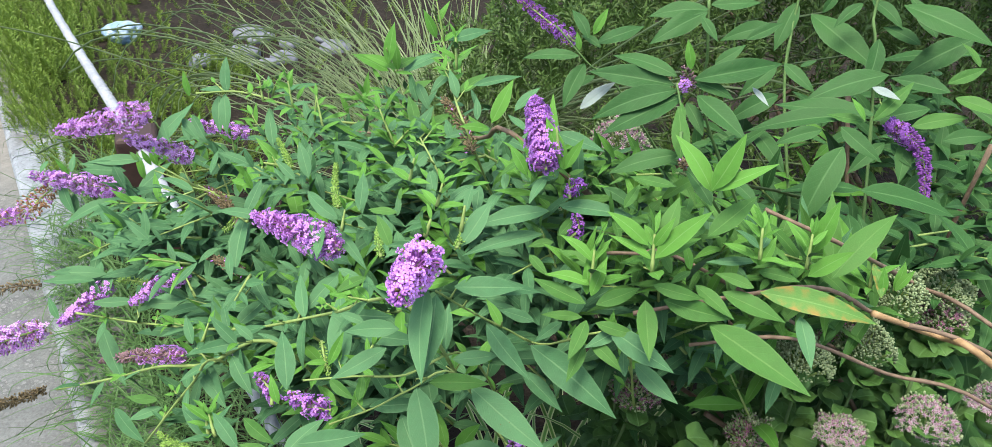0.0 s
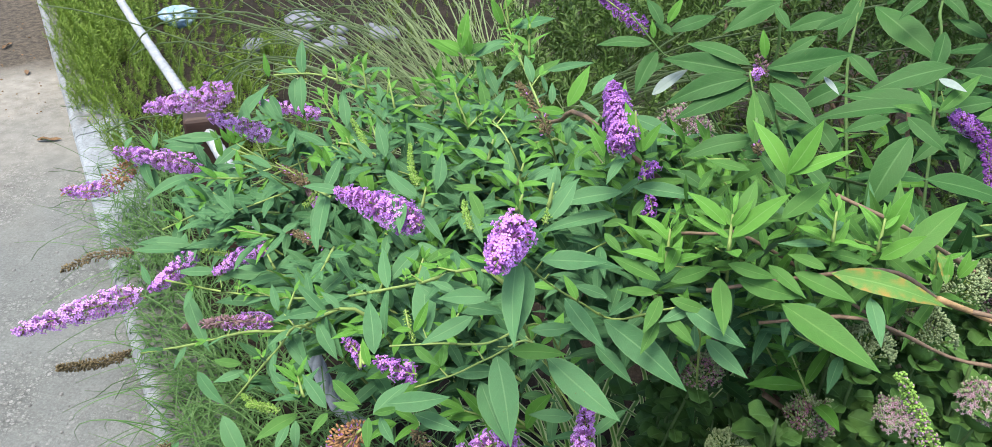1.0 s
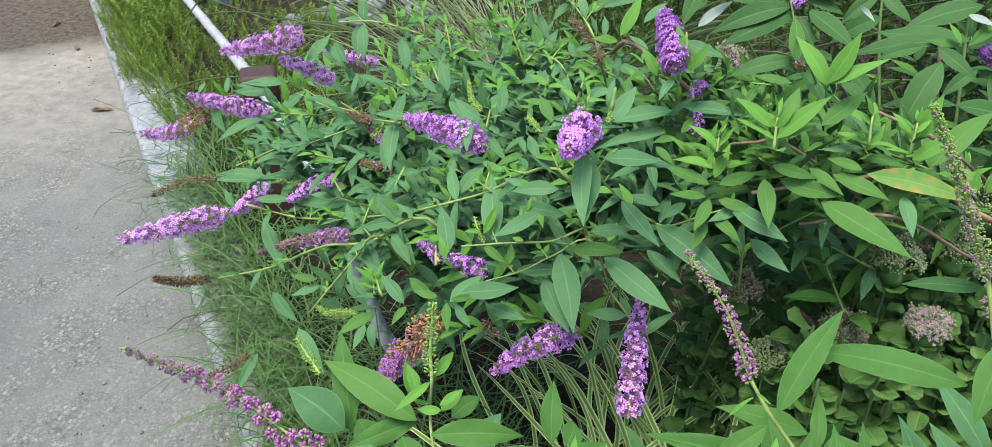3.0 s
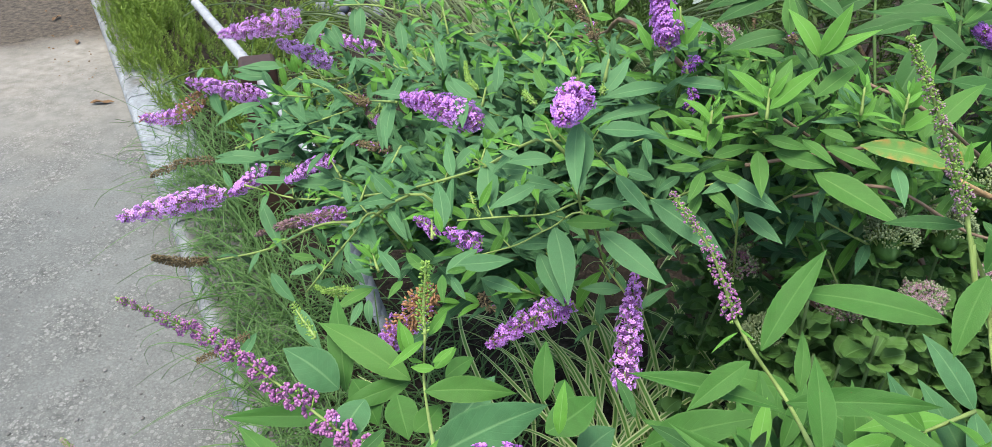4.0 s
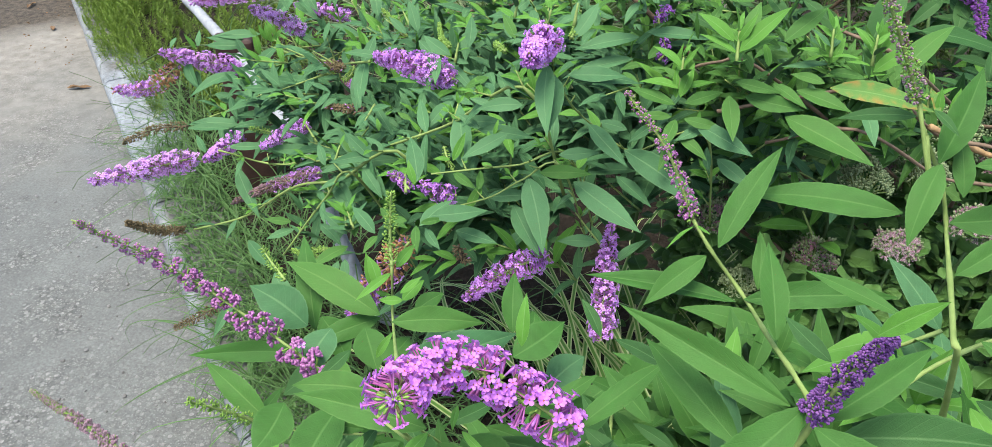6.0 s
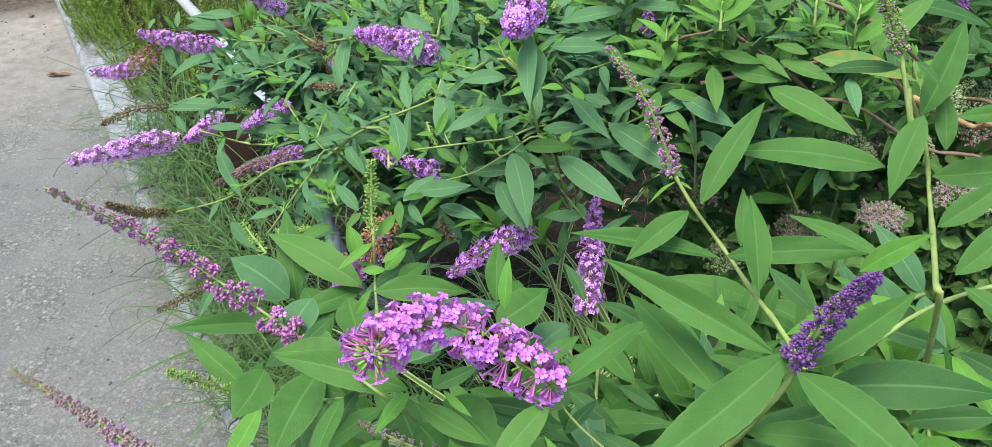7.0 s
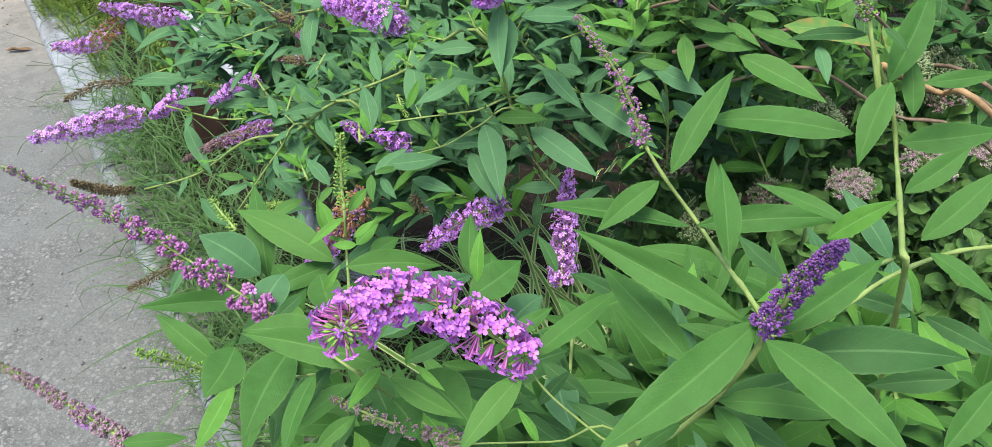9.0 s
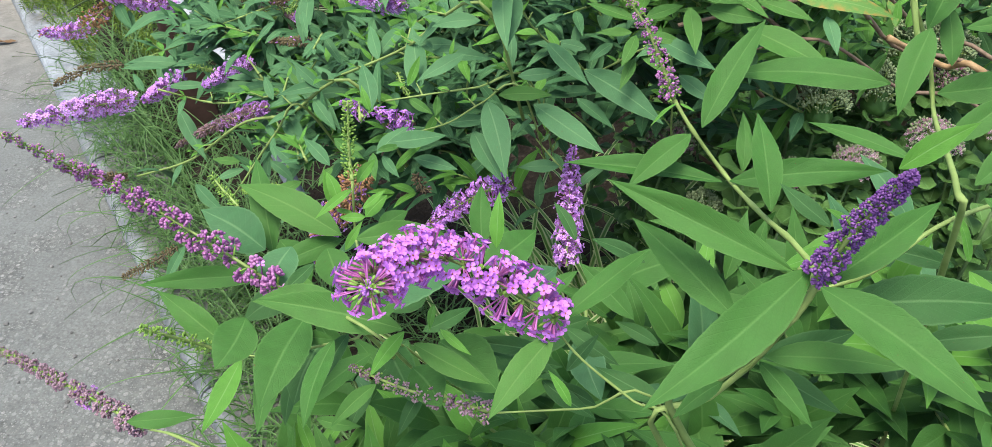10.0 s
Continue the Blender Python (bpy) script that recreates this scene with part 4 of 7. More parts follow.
TURF_END = 0.95      # where the grass stops covering the kerb
WEED = blade_material("weed_blade", (0.057, 0.136, 0.037), (0.112, 0.210, 0.064), dry=False)
batch = Batch()
for i in range(1350):
    s, a = r.uniform(-0.85, 1.25), abs(r.gauss(0.06, 0.14)) + 0.15
    p = on_kerb(s, a + max(0, -s) * 0.25, 0.06)
    batch.add(r.choice(BLADES), blade_pose(r, (p.x, p.y, 0.055), r.uniform(0.10, 0.22 + min(a, 0.14)), r.uniform(0.0018, 0.0034), 36))
for i in range(260):
    s, a = r.uniform(-0.95, 0.15), r.uniform(0.12, 0.34)
    p = on_kerb(s, a, 0.06)
    batch.add(r.choice(BLADES), blade_pose(r, (p.x, p.y, 0.05), r.uniform(0.12, 0.27), r.uniform(0.0022, 0.0042), 42))
for i in range(240):
    s, a = r.uniform(-0.95, -0.05), r.uniform(-0.02, 0.16)
    p = on_kerb(s, a, 0.06)
    batch.add(r.choice(BLADES), blade_pose(r, (p.x, p.y, 0.05 if a > 0 else 0.0), r.uniform(0.08, 0.20), r.uniform(0.0020, 0.0036), 45))
for i in range(2600):
    s = r.uniform(-0.95, TURF_END) + r.gauss(0, 0.06)
    p = on_kerb(s, r.uniform(0.045, 0.19) + 0.02 * noise.noise(Vector((s * 9, 5, 1))), 0.06)
    batch.add(r.choice(BLADES), blade_pose(r, (p.x, p.y, 0.058), r.uniform(0.05, 0.13), r.uniform(0.0016, 0.0030), 55))
for i in range(330):
    s = r.uniform(-0.95, 1.15)
    tuft = noise.noise(Vector((s * 7, 3, 3)))
    if tuft < -0.15 and r.random() < 0.7:
        continue
    p = on_kerb(s + r.gauss(0, 0.02), r.uniform(0.03, 0.24), 0.06)
    batch.add(r.choice(BLADES), blade_pose(r, (p.x, p.y, 0.055), r.uniform(0.12, 0.26), r.uniform(0.0018, 0.0034), 50, r.gauss(131, 50)))
tagged(new("kerb_grass", batch.mesh("kerb_grass", [WEED])), "fine blue-green weedy grass hanging over the kerb", "grass", kind="stuff")


def sprig_template(seed, n=22, leaflet=0.020, short=1.0):
    """A feathery sprig, 1 tall: a thin stem with many narrow leaflets."""
    r = random.Random(seed)
    verts, faces, uvs = [], [], []
    for i in range(n):
        s = 0.15 + 0.85 * i / n
        t, el = i * 2.4 + r.uniform(-0.4, 0.4), r.uniform(0.2, 0.9)
        d = Vector((math.cos(t) * math.cos(el), math.sin(t) * math.cos(el), math.sin(el)))
        side = Vector((-math.sin(t), math.cos(t), 0)) * leaflet
        b = Vector((0.06 * math.sin(3 * s), 0.05 * s, s * 0.9))
        q = b + d * r.uniform(0.16, 0.30) * short * (1.1 - 0.5 * s)
        k = len(verts)
        for v in (b - side * 0.4, b + side * 0.4, (b + q) / 2 + side + Vector((0, 0, 0.02)), q, (b + q) / 2 - side):
            verts.append(tuple(v))
            uvs.append((0.5, s))
        faces.append((k, k + 1, k + 2, k + 3, k + 4))
    k = len(verts)
    for s in (0, 0.5, 0.95):
        for o in (-0.010, 0.010):
            verts.append((0.06 * math.sin(3 * s) + o, 0.05 * s, s * 0.9))
            uvs.append((0.5, s))
    faces += [(k, k + 1, k + 3, k + 2), (k + 2, k + 3, k + 5, k + 4)]
    return np.array(verts), faces, [0] * len(faces), np.array(uvs)


SPRIGS = [sprig_template(s) for s in range(6)]
FERNY = blade_material("ferny_weed", (0.155, 0.245, 0.036), (0.24, 0.32, 0.065), dry=False)
FEATHERS = [sprig_template(s, 44, 0.0095, 0.62) for s in range(20, 26)]
batch = Batch()
for i in range(7000):
    s, a = r.uniform(0.9, 5.5), r.random() ** 1.15 * 1.75 + 0.09
    if s < 1.25 + 0.5 * noise.noise(Vector((a * 6, 0, 4))) and a < 0.24:
        continue
    if a > 0.72 + 0.35 * noise.noise(Vector((s * 2, 1, 1))) and r.random() < 0.88:
        continue
    p = on_kerb(s, a, 0.05)
    k = r.uniform(0.07, 0.17) * (1 + 0.5 * noise.noise(Vector((s * 2.5, a * 2.5, 0))))
    batch.add(r.choice(FEATHERS), pose(p.x, p.y, 0.05, r.uniform(-25, 25), r.uniform(-25, 25), r.uniform(0, 360)) @ Matrix.Diagonal((k, k, k, 1)))
for i in range(620):
    p = on_kerb(r.uniform(1.66, 4.6), r.uniform(0.02, 0.16), 0.06)
    k = r.uniform(0.06, 0.12)
    batch.add(r.choice(FEATHERS), pose(p.x, p.y, 0.055, r.uniform(-30, 30), r.uniform(-30, 30), r.uniform(0, 360)) @ Matrix.Diagonal((k, k, k, 1)))
tagged(new("ferny_weeds", batch.mesh("ferny_weeds", [FERNY])), "low mat of feathery yellow-green weeds", "weeds", kind="stuff")

# ---- evergreen shrub at the back ----
EVER = blade_material("small_evergreen_leaf", (0.070, 0.130, 0.027), (0.150, 0.215, 0.055), 0.12, dry=False)
ob = tagged(new("evergreen_shrub"), "dense dark evergreen shrub with tiny narrow leaves", "shrub")
ob.matrix_basis = pose(0.85, 2.1, 0.05)
batch = Batch()
for i in range(3000):
    t, u = r.uniform(0, 6.2832), r.random()
    rad = math.sqrt(u)
    x, y = 0.85 + 1.15 * rad * math.cos(t), 2.15 + 0.55 * rad * math.sin(t)
    z = 0.10 + 0.78 * math.sqrt(max(0.0, 1 - rad ** 3)) * r.uniform(0.55, 1.0) + 0.06 * noise.noise(Vector((x * 4, y * 4, 0)))
    k = r.uniform(0.09, 0.15)
    batch.add(r.choice(SPRIGS), pose(x, y, z, r.uniform(-40, 60), r.uniform(-40, 40), r.uniform(0, 360)) @ Matrix.Diagonal((k, k, k, 1)))
part("foliage", batch.mesh("foliage", [EVER]), ob, kind="stuff")
for i in range(9):
    b = Vector((0.85 + r.uniform(-0.3, 0.3), 2.1 + r.uniform(-0.1, 0.1), 0.04))
    data = tube_data(spline([b, b + Vector((r.uniform(-0.3, 0.3), r.uniform(-0.2, 0.2), 0.4)), b + Vector((r.uniform(-0.6, 0.6), r.uniform(-0.3, 0.3), 0.7))], 8), 0.008, 0.003, 6)
    part("branch", mesh_of("branch", *data[:2], [stem_mats["woody"]], data[2], data[3]), ob)

# ---- stonecrop ----
SEDUM_LEAF = leaf_material("stonecrop_leaf", (0.043, 0.106, 0.023), (0.086, 0.176, 0.043), (0.12, 0.23, 0.08), False, through_light=0.12, rough=0.55)
round_tpl = leaf_template(70, 0.25, 0.16, 0.10, rows=7, peak=0.62, point=0.40, aspect=1.0)
round_fine = leaf_template(71, 0.30, 0.12, 0.16, rows=11, cols=6, peak=0.62, point=0.40, aspect=1.0)
round_leaf = mesh_of("leaf", round_fine[0], round_fine[1], [SEDUM_LEAF, SEDUM_LEAF], round_fine[2], round_fine[3])
SEDUM_STEM = plain_material("stonecrop_stem", (0.05, 0.10, 0.035), (0.09, 0.15, 0.05), 90)
STAR_PINK = petal_material("stonecrop_pink", (0.40, 0.28, 0.34), (0.60, 0.50, 0.54))
STAR_DEEP = petal_material("stonecrop_deep_pink", (0.22, 0.09, 0.15), (0.35, 0.21, 0.26))
STAR_GREEN = petal_material("stonecrop_green_buds", (0.15, 0.22, 0.10), (0.30, 0.37, 0.20))


def star_template():
    verts, faces, ids = [(0, 0, 0)], [], []
    for j in range(5):
        a = j * 1.2566
        k = len(verts)
        verts += [(math.cos(a - 0.3) * 0.3, 0.1, math.sin(a - 0.3) * 0.3), (math.cos(a) * 1.0, 0.35, math.sin(a) * 1.0), (math.cos(a + 0.3) * 0.3, 0.1, math.sin(a + 0.3) * 0.3)]
        faces.append((0, k, k + 1, k + 2))
        ids.append(0)
    k = len(verts)
    verts += [(0.28, 0.1, 0), (0, 0.1, 0.28), (-0.28, 0.1, 0), (0, 0.1, -0.28), (0, 0.75, 0)]
    for j in range(4):
        faces.append((k + j, k + (j + 1) % 4, k + 4))
        ids.append(1)
    return np.array(verts), faces, ids, np.zeros((len(verts), 2))


STAR = star_template()


def stonecrop(label, mats, open_share, head, seed, where, tall):
    """A fleshy stem with round leaves in pairs and a domed flower head at its top."""
    r = random.Random(seed)
    ob = tagged(new("stonecrop"), label, "plant", "stonecrops in the bed")
    ob.matrix_basis = pose(*where)
    pts = spline([(0, 0, 0), (r.uniform(-0.02, 0.02), r.uniform(-0.02, 0.02), tall * 0.5), (r.uniform(-0.03, 0.03), r.uniform(-0.03, 0.03), tall)], 14)
    data = tube_data(pts, 0.0024, 0.0018, 7)
    part("stem", mesh_of("stem", *data[:2], [SEDUM_STEM], data[2], data[3]), ob).matrix_parent_inverse = Matrix()
    turn = r.uniform(0, 3)
    for i in range(2, 14):
        for k in range(4):
            turn += 2.4 + r.gauss(0, 0.3)
            d = Vector((math.cos(turn), math.sin(turn), r.uniform(-0.1, 0.8)))
            size = r.uniform(0.020, 0.033)
            lf = part("leaf", round_leaf, ob)
            lf.matrix_parent_inverse = Matrix()
            lf.matrix_basis = frame_matrix(pts[i].lerp(pts[min(i + 1, 14)], r.random()) + d * 0.008, d, (r.gauss(0, 0.25), r.gauss(0, 0.25), 1), size * 0.9, size, size)
    if head:
        batch = Batch()
        top = pts[-1]
        stalk = Batch()
        for i in range(int(2000 * (head / 0.05) ** 2)):
            rad, t = head * math.sqrt(r.random()), r.uniform(0, 6.2832)
            lump = 0.010 * noise.noise(Vector((math.cos(t) * rad * 60, math.sin(t) * rad * 60, seed)))
            z = 0.024 * (1 - (rad / head) ** 2) + 1.6 * lump + r.gauss(0, 0.002)
            p = top + Vector((math.cos(t) * rad, math.sin(t) * rad, z + 0.012))
            way = Vector((math.cos(t) * rad / head * 0.8, math.sin(t) * rad / head * 0.8, 1.0)) + Vector((r.gauss(0, 0.2), r.gauss(0, 0.2), 0))
            k = r.uniform(0.0026, 0.0040)
            if r.random() < open_share:
                batch.add(STAR, frame_matrix(p, way, (r.gauss(0, 1), 1, 0.2), k, k, k))
            else:
                batch.add((BUD[0], BUD[1], [2] * len(BUD[1]), BUD[3]), frame_matrix(p, way, (r.gauss(0, 1), 1, 0.2), k * 1.9, k * 1.5, k * 1.9))
            if i % 30 == 0:
                d2 = tube_data([top - Vector((0, 0, 0.015)), top.lerp(p, 0.6), p], 0.0012, 0.0007, 4)
                stalk.add(d2, Matrix())
        dome = tube_data([top + Vector((0, 0, z)) for z in (-0.010, -0.002, 0.004, 0.010, 0.016)], head * 0.55, head * 0.18, 14)
        for q in dome[0]:
            q[2] += 0.012 * noise.noise(Vector((q[0] * 70, q[1] * 70, seed)))
        stalk.add((dome[0], dome[1], [1] * len(dome[1]), dome[3]), Matrix())
        hd = part("flower_head", stalk.mesh("flower_head", [stem_mats["green"], SEDUM_LEAF]), ob, label.split(" with ")[1])
        hd.matrix_parent_inverse = Matrix()
        part("floret_mass", batch.mesh("floret_mass", mats), hd, kind="stuff")
    return ob


pink = stonecrop("stonecrop with a domed pale pink flower head", [STAR_PINK, STAR_DEEP, STAR_GREEN], 0.75, 0.031, 1, (0.585, 0.83, 0.06), 0.585)
deep = stonecrop("stonecrop with a loose deep pink flower head", [STAR_DEEP, STAR_DEEP, STAR_GREEN], 0.5, 0.029, 2, (0.47, 0.87, 0.06), 0.50)
green = stonecrop("stonecrop with a pale green budded flower head", [STAR_GREEN, STAR_GREEN, STAR_GREEN], 0.0, 0.031, 3, (0.49, 0.86, 0.06), 0.60)
bare = stonecrop("young stonecrop stem with round fleshy leaves", [STAR_GREEN], 0.0, 0.0, 4, (0.40, 0.82, 0.06), 0.47)


def again(ob, x, y, k, turn):
    return copy_thing(ob, pose(x, y, 0.06, 0, 0, turn) @ Matrix.Diagonal((k, k, k, 1)))


again(pink, 0.51, 0.81, 0.93, 80)
again(pink, 0.69, 0.83, 1.0, 160)
again(pink, 0.24, 1.10, 1.25, 30)
again(deep, 0.295, 0.905, 1.05, 70)
again(deep, 0.53, 0.93, 1.12, 190)
again(deep, 0.38, 0.95, 1.0, 270)
again(deep, 0.70, 0.98, 1.15, 270)
again(green, 0.60, 0.975, 1.05, 100)
again(green, 0.66, 1.02, 1.02, 200)
again(green, 0.565, 0.90, 1.0, 10)
again(green, 0.36, 0.80, 0.80, 50)
for i in range(64):
    again(bare, r.uniform(0.30, 0.88), r.uniform(0.72, 1.16), r.uniform(0.85, 1.2), r.uniform(0, 360))

# low leaves between the stonecrop stems
batch = Batch()
r = random.Random(33)
for i in range(2600):
    t, q = r.uniform(0, 6.2832), math.sqrt(r.random())
    x, y = 0.72 + 0.46 * q * math.cos(t), 1.22 + 0.55 * q * math.sin(t)
    z = 0.16 + 0.24 * r.random() + 0.06 * noise.noise(Vector((x * 7, y * 7, 1)))
    t, size = r.uniform(0, 6.2832), r.uniform(0.020, 0.034)
    batch.add(round_tpl, frame_matrix((x, y, z), (math.cos(t), math.sin(t), r.uniform(-0.2, 0.7)), (r.gauss(0, 0.3), r.gauss(0, 0.3), 1), size * 0.9, size, size))
tagged(new("stonecrop_leaves", batch.mesh("stonecrop_leaves", [SEDUM_LEAF, SEDUM_LEAF])), "dense low mat of round dark green stonecrop leaves", "plants", kind="stuff")

# ---- butterfly bushes ----
arching = Bush("arching butterfly bush with mauve flower spikes and grey-green leaves", (0.80, 1.05, 0.05), 300)
upright = Bush("upright butterfly bush with broad leaves and dark purple spikes", (0.72, 1.25, 0.05), 300, True)
front = Bush("bright green butterfly bush at the front with mauve flower spikes", (0.42, 0.34, 0.05), 300, True)

for bush, ends in ((arching, ((0.95, 0.95, 0.5), (0.55, 0.95, 0.6), (0.4, 0.9, 0.55), (0.3, 1.0, 0.55))),
                   (upright, ((0.5, 1.08, 0.6), (0.6, 1.05, 0.65), (0.75, 1.2, 0.8), (0.6, 1.35, 0.8))),
                   (front, ((0.33, 0.24, 0.70), (0.42, 0.34, 0.68), (0.25, 0.32, 0.60), (0.55, 0.25, 0.75)))):
    foot = bush.ob.matrix_basis.translation
    for e in ends:
        q = Vector(e)
        stem(bush, "woody", 0.0036, [q, q.lerp(foot, 0.5) + Vector((0, 0, 0.05)), foot - Vector((0, 0, 0.02))])

# panicles of the arching bush
panicle(arching, "bloom", (-0.472, 1.025, 0.791), (-0.346, 1.049, 0.822), 0.0213, pale=0.8, browning=0.10)
panicle(arching, "bloom", (-0.386, 1.041, 0.782), (-0.334, 1.106, 0.725), 0.0168, pale=0.8)
panicle(arching, "bloom", (-0.601, 1.102, 0.672), (-0.482, 1.147, 0.631), 0.0210, pale=0.6)
panicle(arching, "fade", (-0.658, 1.034, 0.628), (-0.592, 1.125, 0.638), 0.0170, mid=(-0.614, 1.064, 0.622))
panicle(arching, "bloom", (-0.392, 1.201, 0.733), (-0.301, 1.224, 0.710), 0.0148)
panicle(arching, "bloom", (-0.417, 0.657, 0.702), (-0.357, 0.783, 0.671), 0.0184, pale=0.8, browning=0.12)
panicle(arching, "bloom", (-0.372, 0.819, 0.645), (-0.370, 0.914, 0.633), 0.0157)
panicle(arching, "bloom", (-0.316, 0.875, 0.641), (-0.271, 0.940, 0.648), 0.0153)
panicle(arching, "buds", (-0.374, 0.864, 0.547), (-0.168, 0.744, 0.691), 0.0103)
panicle(arching, "dead", (-0.477, 0.802, 0.671), (-0.400, 0.842, 0.683), 0.0082)
panicle(arching, "dead", (-0.414, 0.689, 0.622), (-0.457, 0.848, 0.497), 0.0094)
panicle(arching, "bloom", (-0.125, 0.862, 0.797), (-0.014, 0.819, 0.793), 0.0214, dense=1.35)
panicle(arching, "bloom", (0.115, 0.589, 0.920), (0.119, 0.658, 0.911), 0.0200, dense=1.6, pale=0.1, browning=0.25)
panicle(arching, "bloom", (0.174, 0.891, 0.946), (0.195, 0.816, 0.909), 0.0192, dark=0.4, dense=1.8)
panicle(arching, "bloom", (0.229, 0.845, 0.883), (0.218, 0.837, 0.869), 0.0097, dark=0.8)
panicle(arching, "bloom", (0.225, 0.838, 0.851), (0.222, 0.828, 0.830), 0.0079, dark=0.8)
panicle(arching, "bloom", (-0.056, 0.687, 0.733), (-0.023, 0.653, 0.739), 0.0081, dark=0.4)
panicle(arching, "bloom", (-0.011, 0.655, 0.745), (0.030, 0.649, 0.740), 0.0133, dark=0.4)
panicle(arching, "seed", (0.057, 1.008, 0.888), (0.108, 0.918, 0.869), 0.0107)
panicle(arching, "green", (0.144, 0.778, 0.883), (0.140, 0.671, 0.911), 0.0042)
panicle(arching, "green", (0.048, 0.770, 0.861), (0.076, 0.679, 0.890), 0.0038)
panicle(arching, "green", (-0.085, 1.015, 0.786), (-0.033, 0.875, 0.810), 0.0058)
panicle(arching, "green", (-0.198, 1.100, 0.770), (-0.141, 1.006, 0.780), 0.0059)
panicle(arching, "green", (-0.409, 1.149, 0.674), (-0.335, 1.120, 0.661), 0.0072)
panicle(arching, "seed", (-0.345, 1.140, 0.656), (-0.233, 1.004, 0.712), 0.0108)
panicle(arching, "seed", (-0.235, 0.932, 0.684), (-0.147, 0.856, 0.722), 0.0078)
panicle(arching, "green", (-0.341, 0.897, 0.657), (-0.315, 0.919, 0.640), 0.0063)
panicle(arching, "green", (-0.199, 0.714, 0.585), (-0.138, 0.678, 0.625), 0.0051)
panicle(arching, "green", (-0.201, 0.924, 0.730), (-0.189, 0.941, 0.746), 0.0083)
panicle(arching, "green", (0.020, 0.677, 0.754), (-0.001, 0.717, 0.758), 0.0032)
panicle(arching, "fade", (-0.105, 0.630, 0.555), (-0.010, 0.601, 0.708), 0.0182)
panicle(arching, "bloom", (0.045, 0.608, 0.636), (0.127, 0.666, 0.666), 0.0188, pale=0.2)
panicle(arching, "bloom", (0.189, 0.722, 0.675), (0.192, 0.619, 0.590), 0.0186, pale=0.5)
panicle(arching, "seed", (0.045, 0.626, 0.671), (0.037, 0.621, 0.696), 0.0079)
panicle(arching, "dead", (-0.375, 0.668, 0.470), (-0.324, 0.723, 0.482), 0.0088)
panicle(arching, "green", (-0.225, 0.745, 0.565), (-0.165, 0.703, 0.592), 0.0056)
panicle(arching, "buds", (-0.264, 1.067, 0.664), (-0.197, 0.964, 0.707), 0.0073)
panicle(arching, "bloom", (-0.062, 0.912, 0.763), (-0.049, 0.895, 0.763), 0.0065)
# panicles of the upright bush
panicle(upright, "bloom", (0.115, 1.201, 0.957), (0.201, 1.048, 0.954), 0.0126, dark=0.8, dense=0.5)
panicle(upright, "buds", (0.632, 1.061, 0.785), (0.590, 1.139, 0.848), 0.0120, mid=(0.630, 1.115, 0.824), dark=0.65, dense=2.2)
panicle(upright, "buds", (0.319, 0.952, 0.966), (0.313, 0.949, 0.950), 0.0082, dark=0.3, dense=1.4)
panicle(upright, "seed", (0.320, 0.869, 0.921), (0.319, 0.821, 0.923), 0.0047)
# panicles of the front bush
panicle(front, "near", (0.1358, 0.1641, 0.9632), (0.1981, 0.1953, 0.9273), 0.0118, mid=[(0.1789, 0.2006, 0.9353), (0.1633, 0.201, 0.9444), (0.1459, 0.1961, 0.953), (0.1371, 0.18, 0.9574)])
panicle(front, "spike", (-0.076, 0.266, 0.949), (0.049, 0.284, 0.838), 0.0104, mid=(-0.041, 0.301, 0.887), dark=0.1)
panicle(front, "spike", (-0.252, 0.342, 0.710), (-0.021, 0.216, 0.799), 0.0068, dark=0.35)
panicle(front, "spike", (0.206, 0.311, 1.025), (0.242, 0.289, 0.974), 0.0052, unripe=0.22, dark=0.2)
panicle(front, "spike", (0.291, 0.157, 1.027), (0.281, 0.172, 0.977), 0.0066, dark=1.0)
panicle(front, "spike", (0.112, 0.194, 0.888), (0.174, 0.193, 0.869), 0.0057, mid=(0.142, 0.193, 0.876), dark=0.3)
panicle(front, "green", (0.058, 0.386, 0.908), (0.062, 0.364, 0.865), 0.0060)
panicle(front, "green", (-0.037, 0.261, 0.826), (-0.006, 0.289, 0.780), 0.0053)
panicle(front, "spike", (0.286, 0.308, 1.107), (0.330, 0.312, 1.030), 0.0048, dark=0.45, unripe=0.40)
panicle(front, "green", (-0.073, 0.433, 0.812), (-0.043, 0.407, 0.804), 0.0040)
# stems of the front bush
stem(front, "green", 0.0010, [(0.242, 0.289, 0.974), (0.252, 0.282, 0.962), (0.269, 0.272, 0.945), (0.275, 0.226, 0.960), (0.279, 0.192, 0.973), (0.283, 0.178, 0.969), (0.274, 0.178, 0.938), (0.259, 0.181, 0.905), (0.241, 0.179, 0.883), (0.330, 0.240, 0.700)])
stem(front, "green", 0.0010, [(0.330, 0.312, 1.030), (0.345, 0.300, 0.985), (0.338, 0.316, 1.013)])
stem(front, "green", 0.0010, [(0.333, 0.318, 1.023), (0.338, 0.316, 1.013), (0.352, 0.316, 0.988), (0.357, 0.302, 0.966), (0.329, 0.207, 0.991), (0.339, 0.214, 0.958), (0.420, 0.340, 0.680)])
stem(front, "green", 0.0013, [(0.279, 0.183, 0.971), (0.282, 0.174, 0.971), (0.273, 0.169, 0.954), (0.259, 0.175, 0.922), (0.245, 0.177, 0.901), (0.330, 0.240, 0.700)])
stem(front, "green", 0.0008, [(0.289, 0.198, 0.948), (0.310, 0.203, 0.955), (0.332, 0.215, 0.969), (0.370, 0.254, 0.954), (0.390, 0.258, 0.957)])
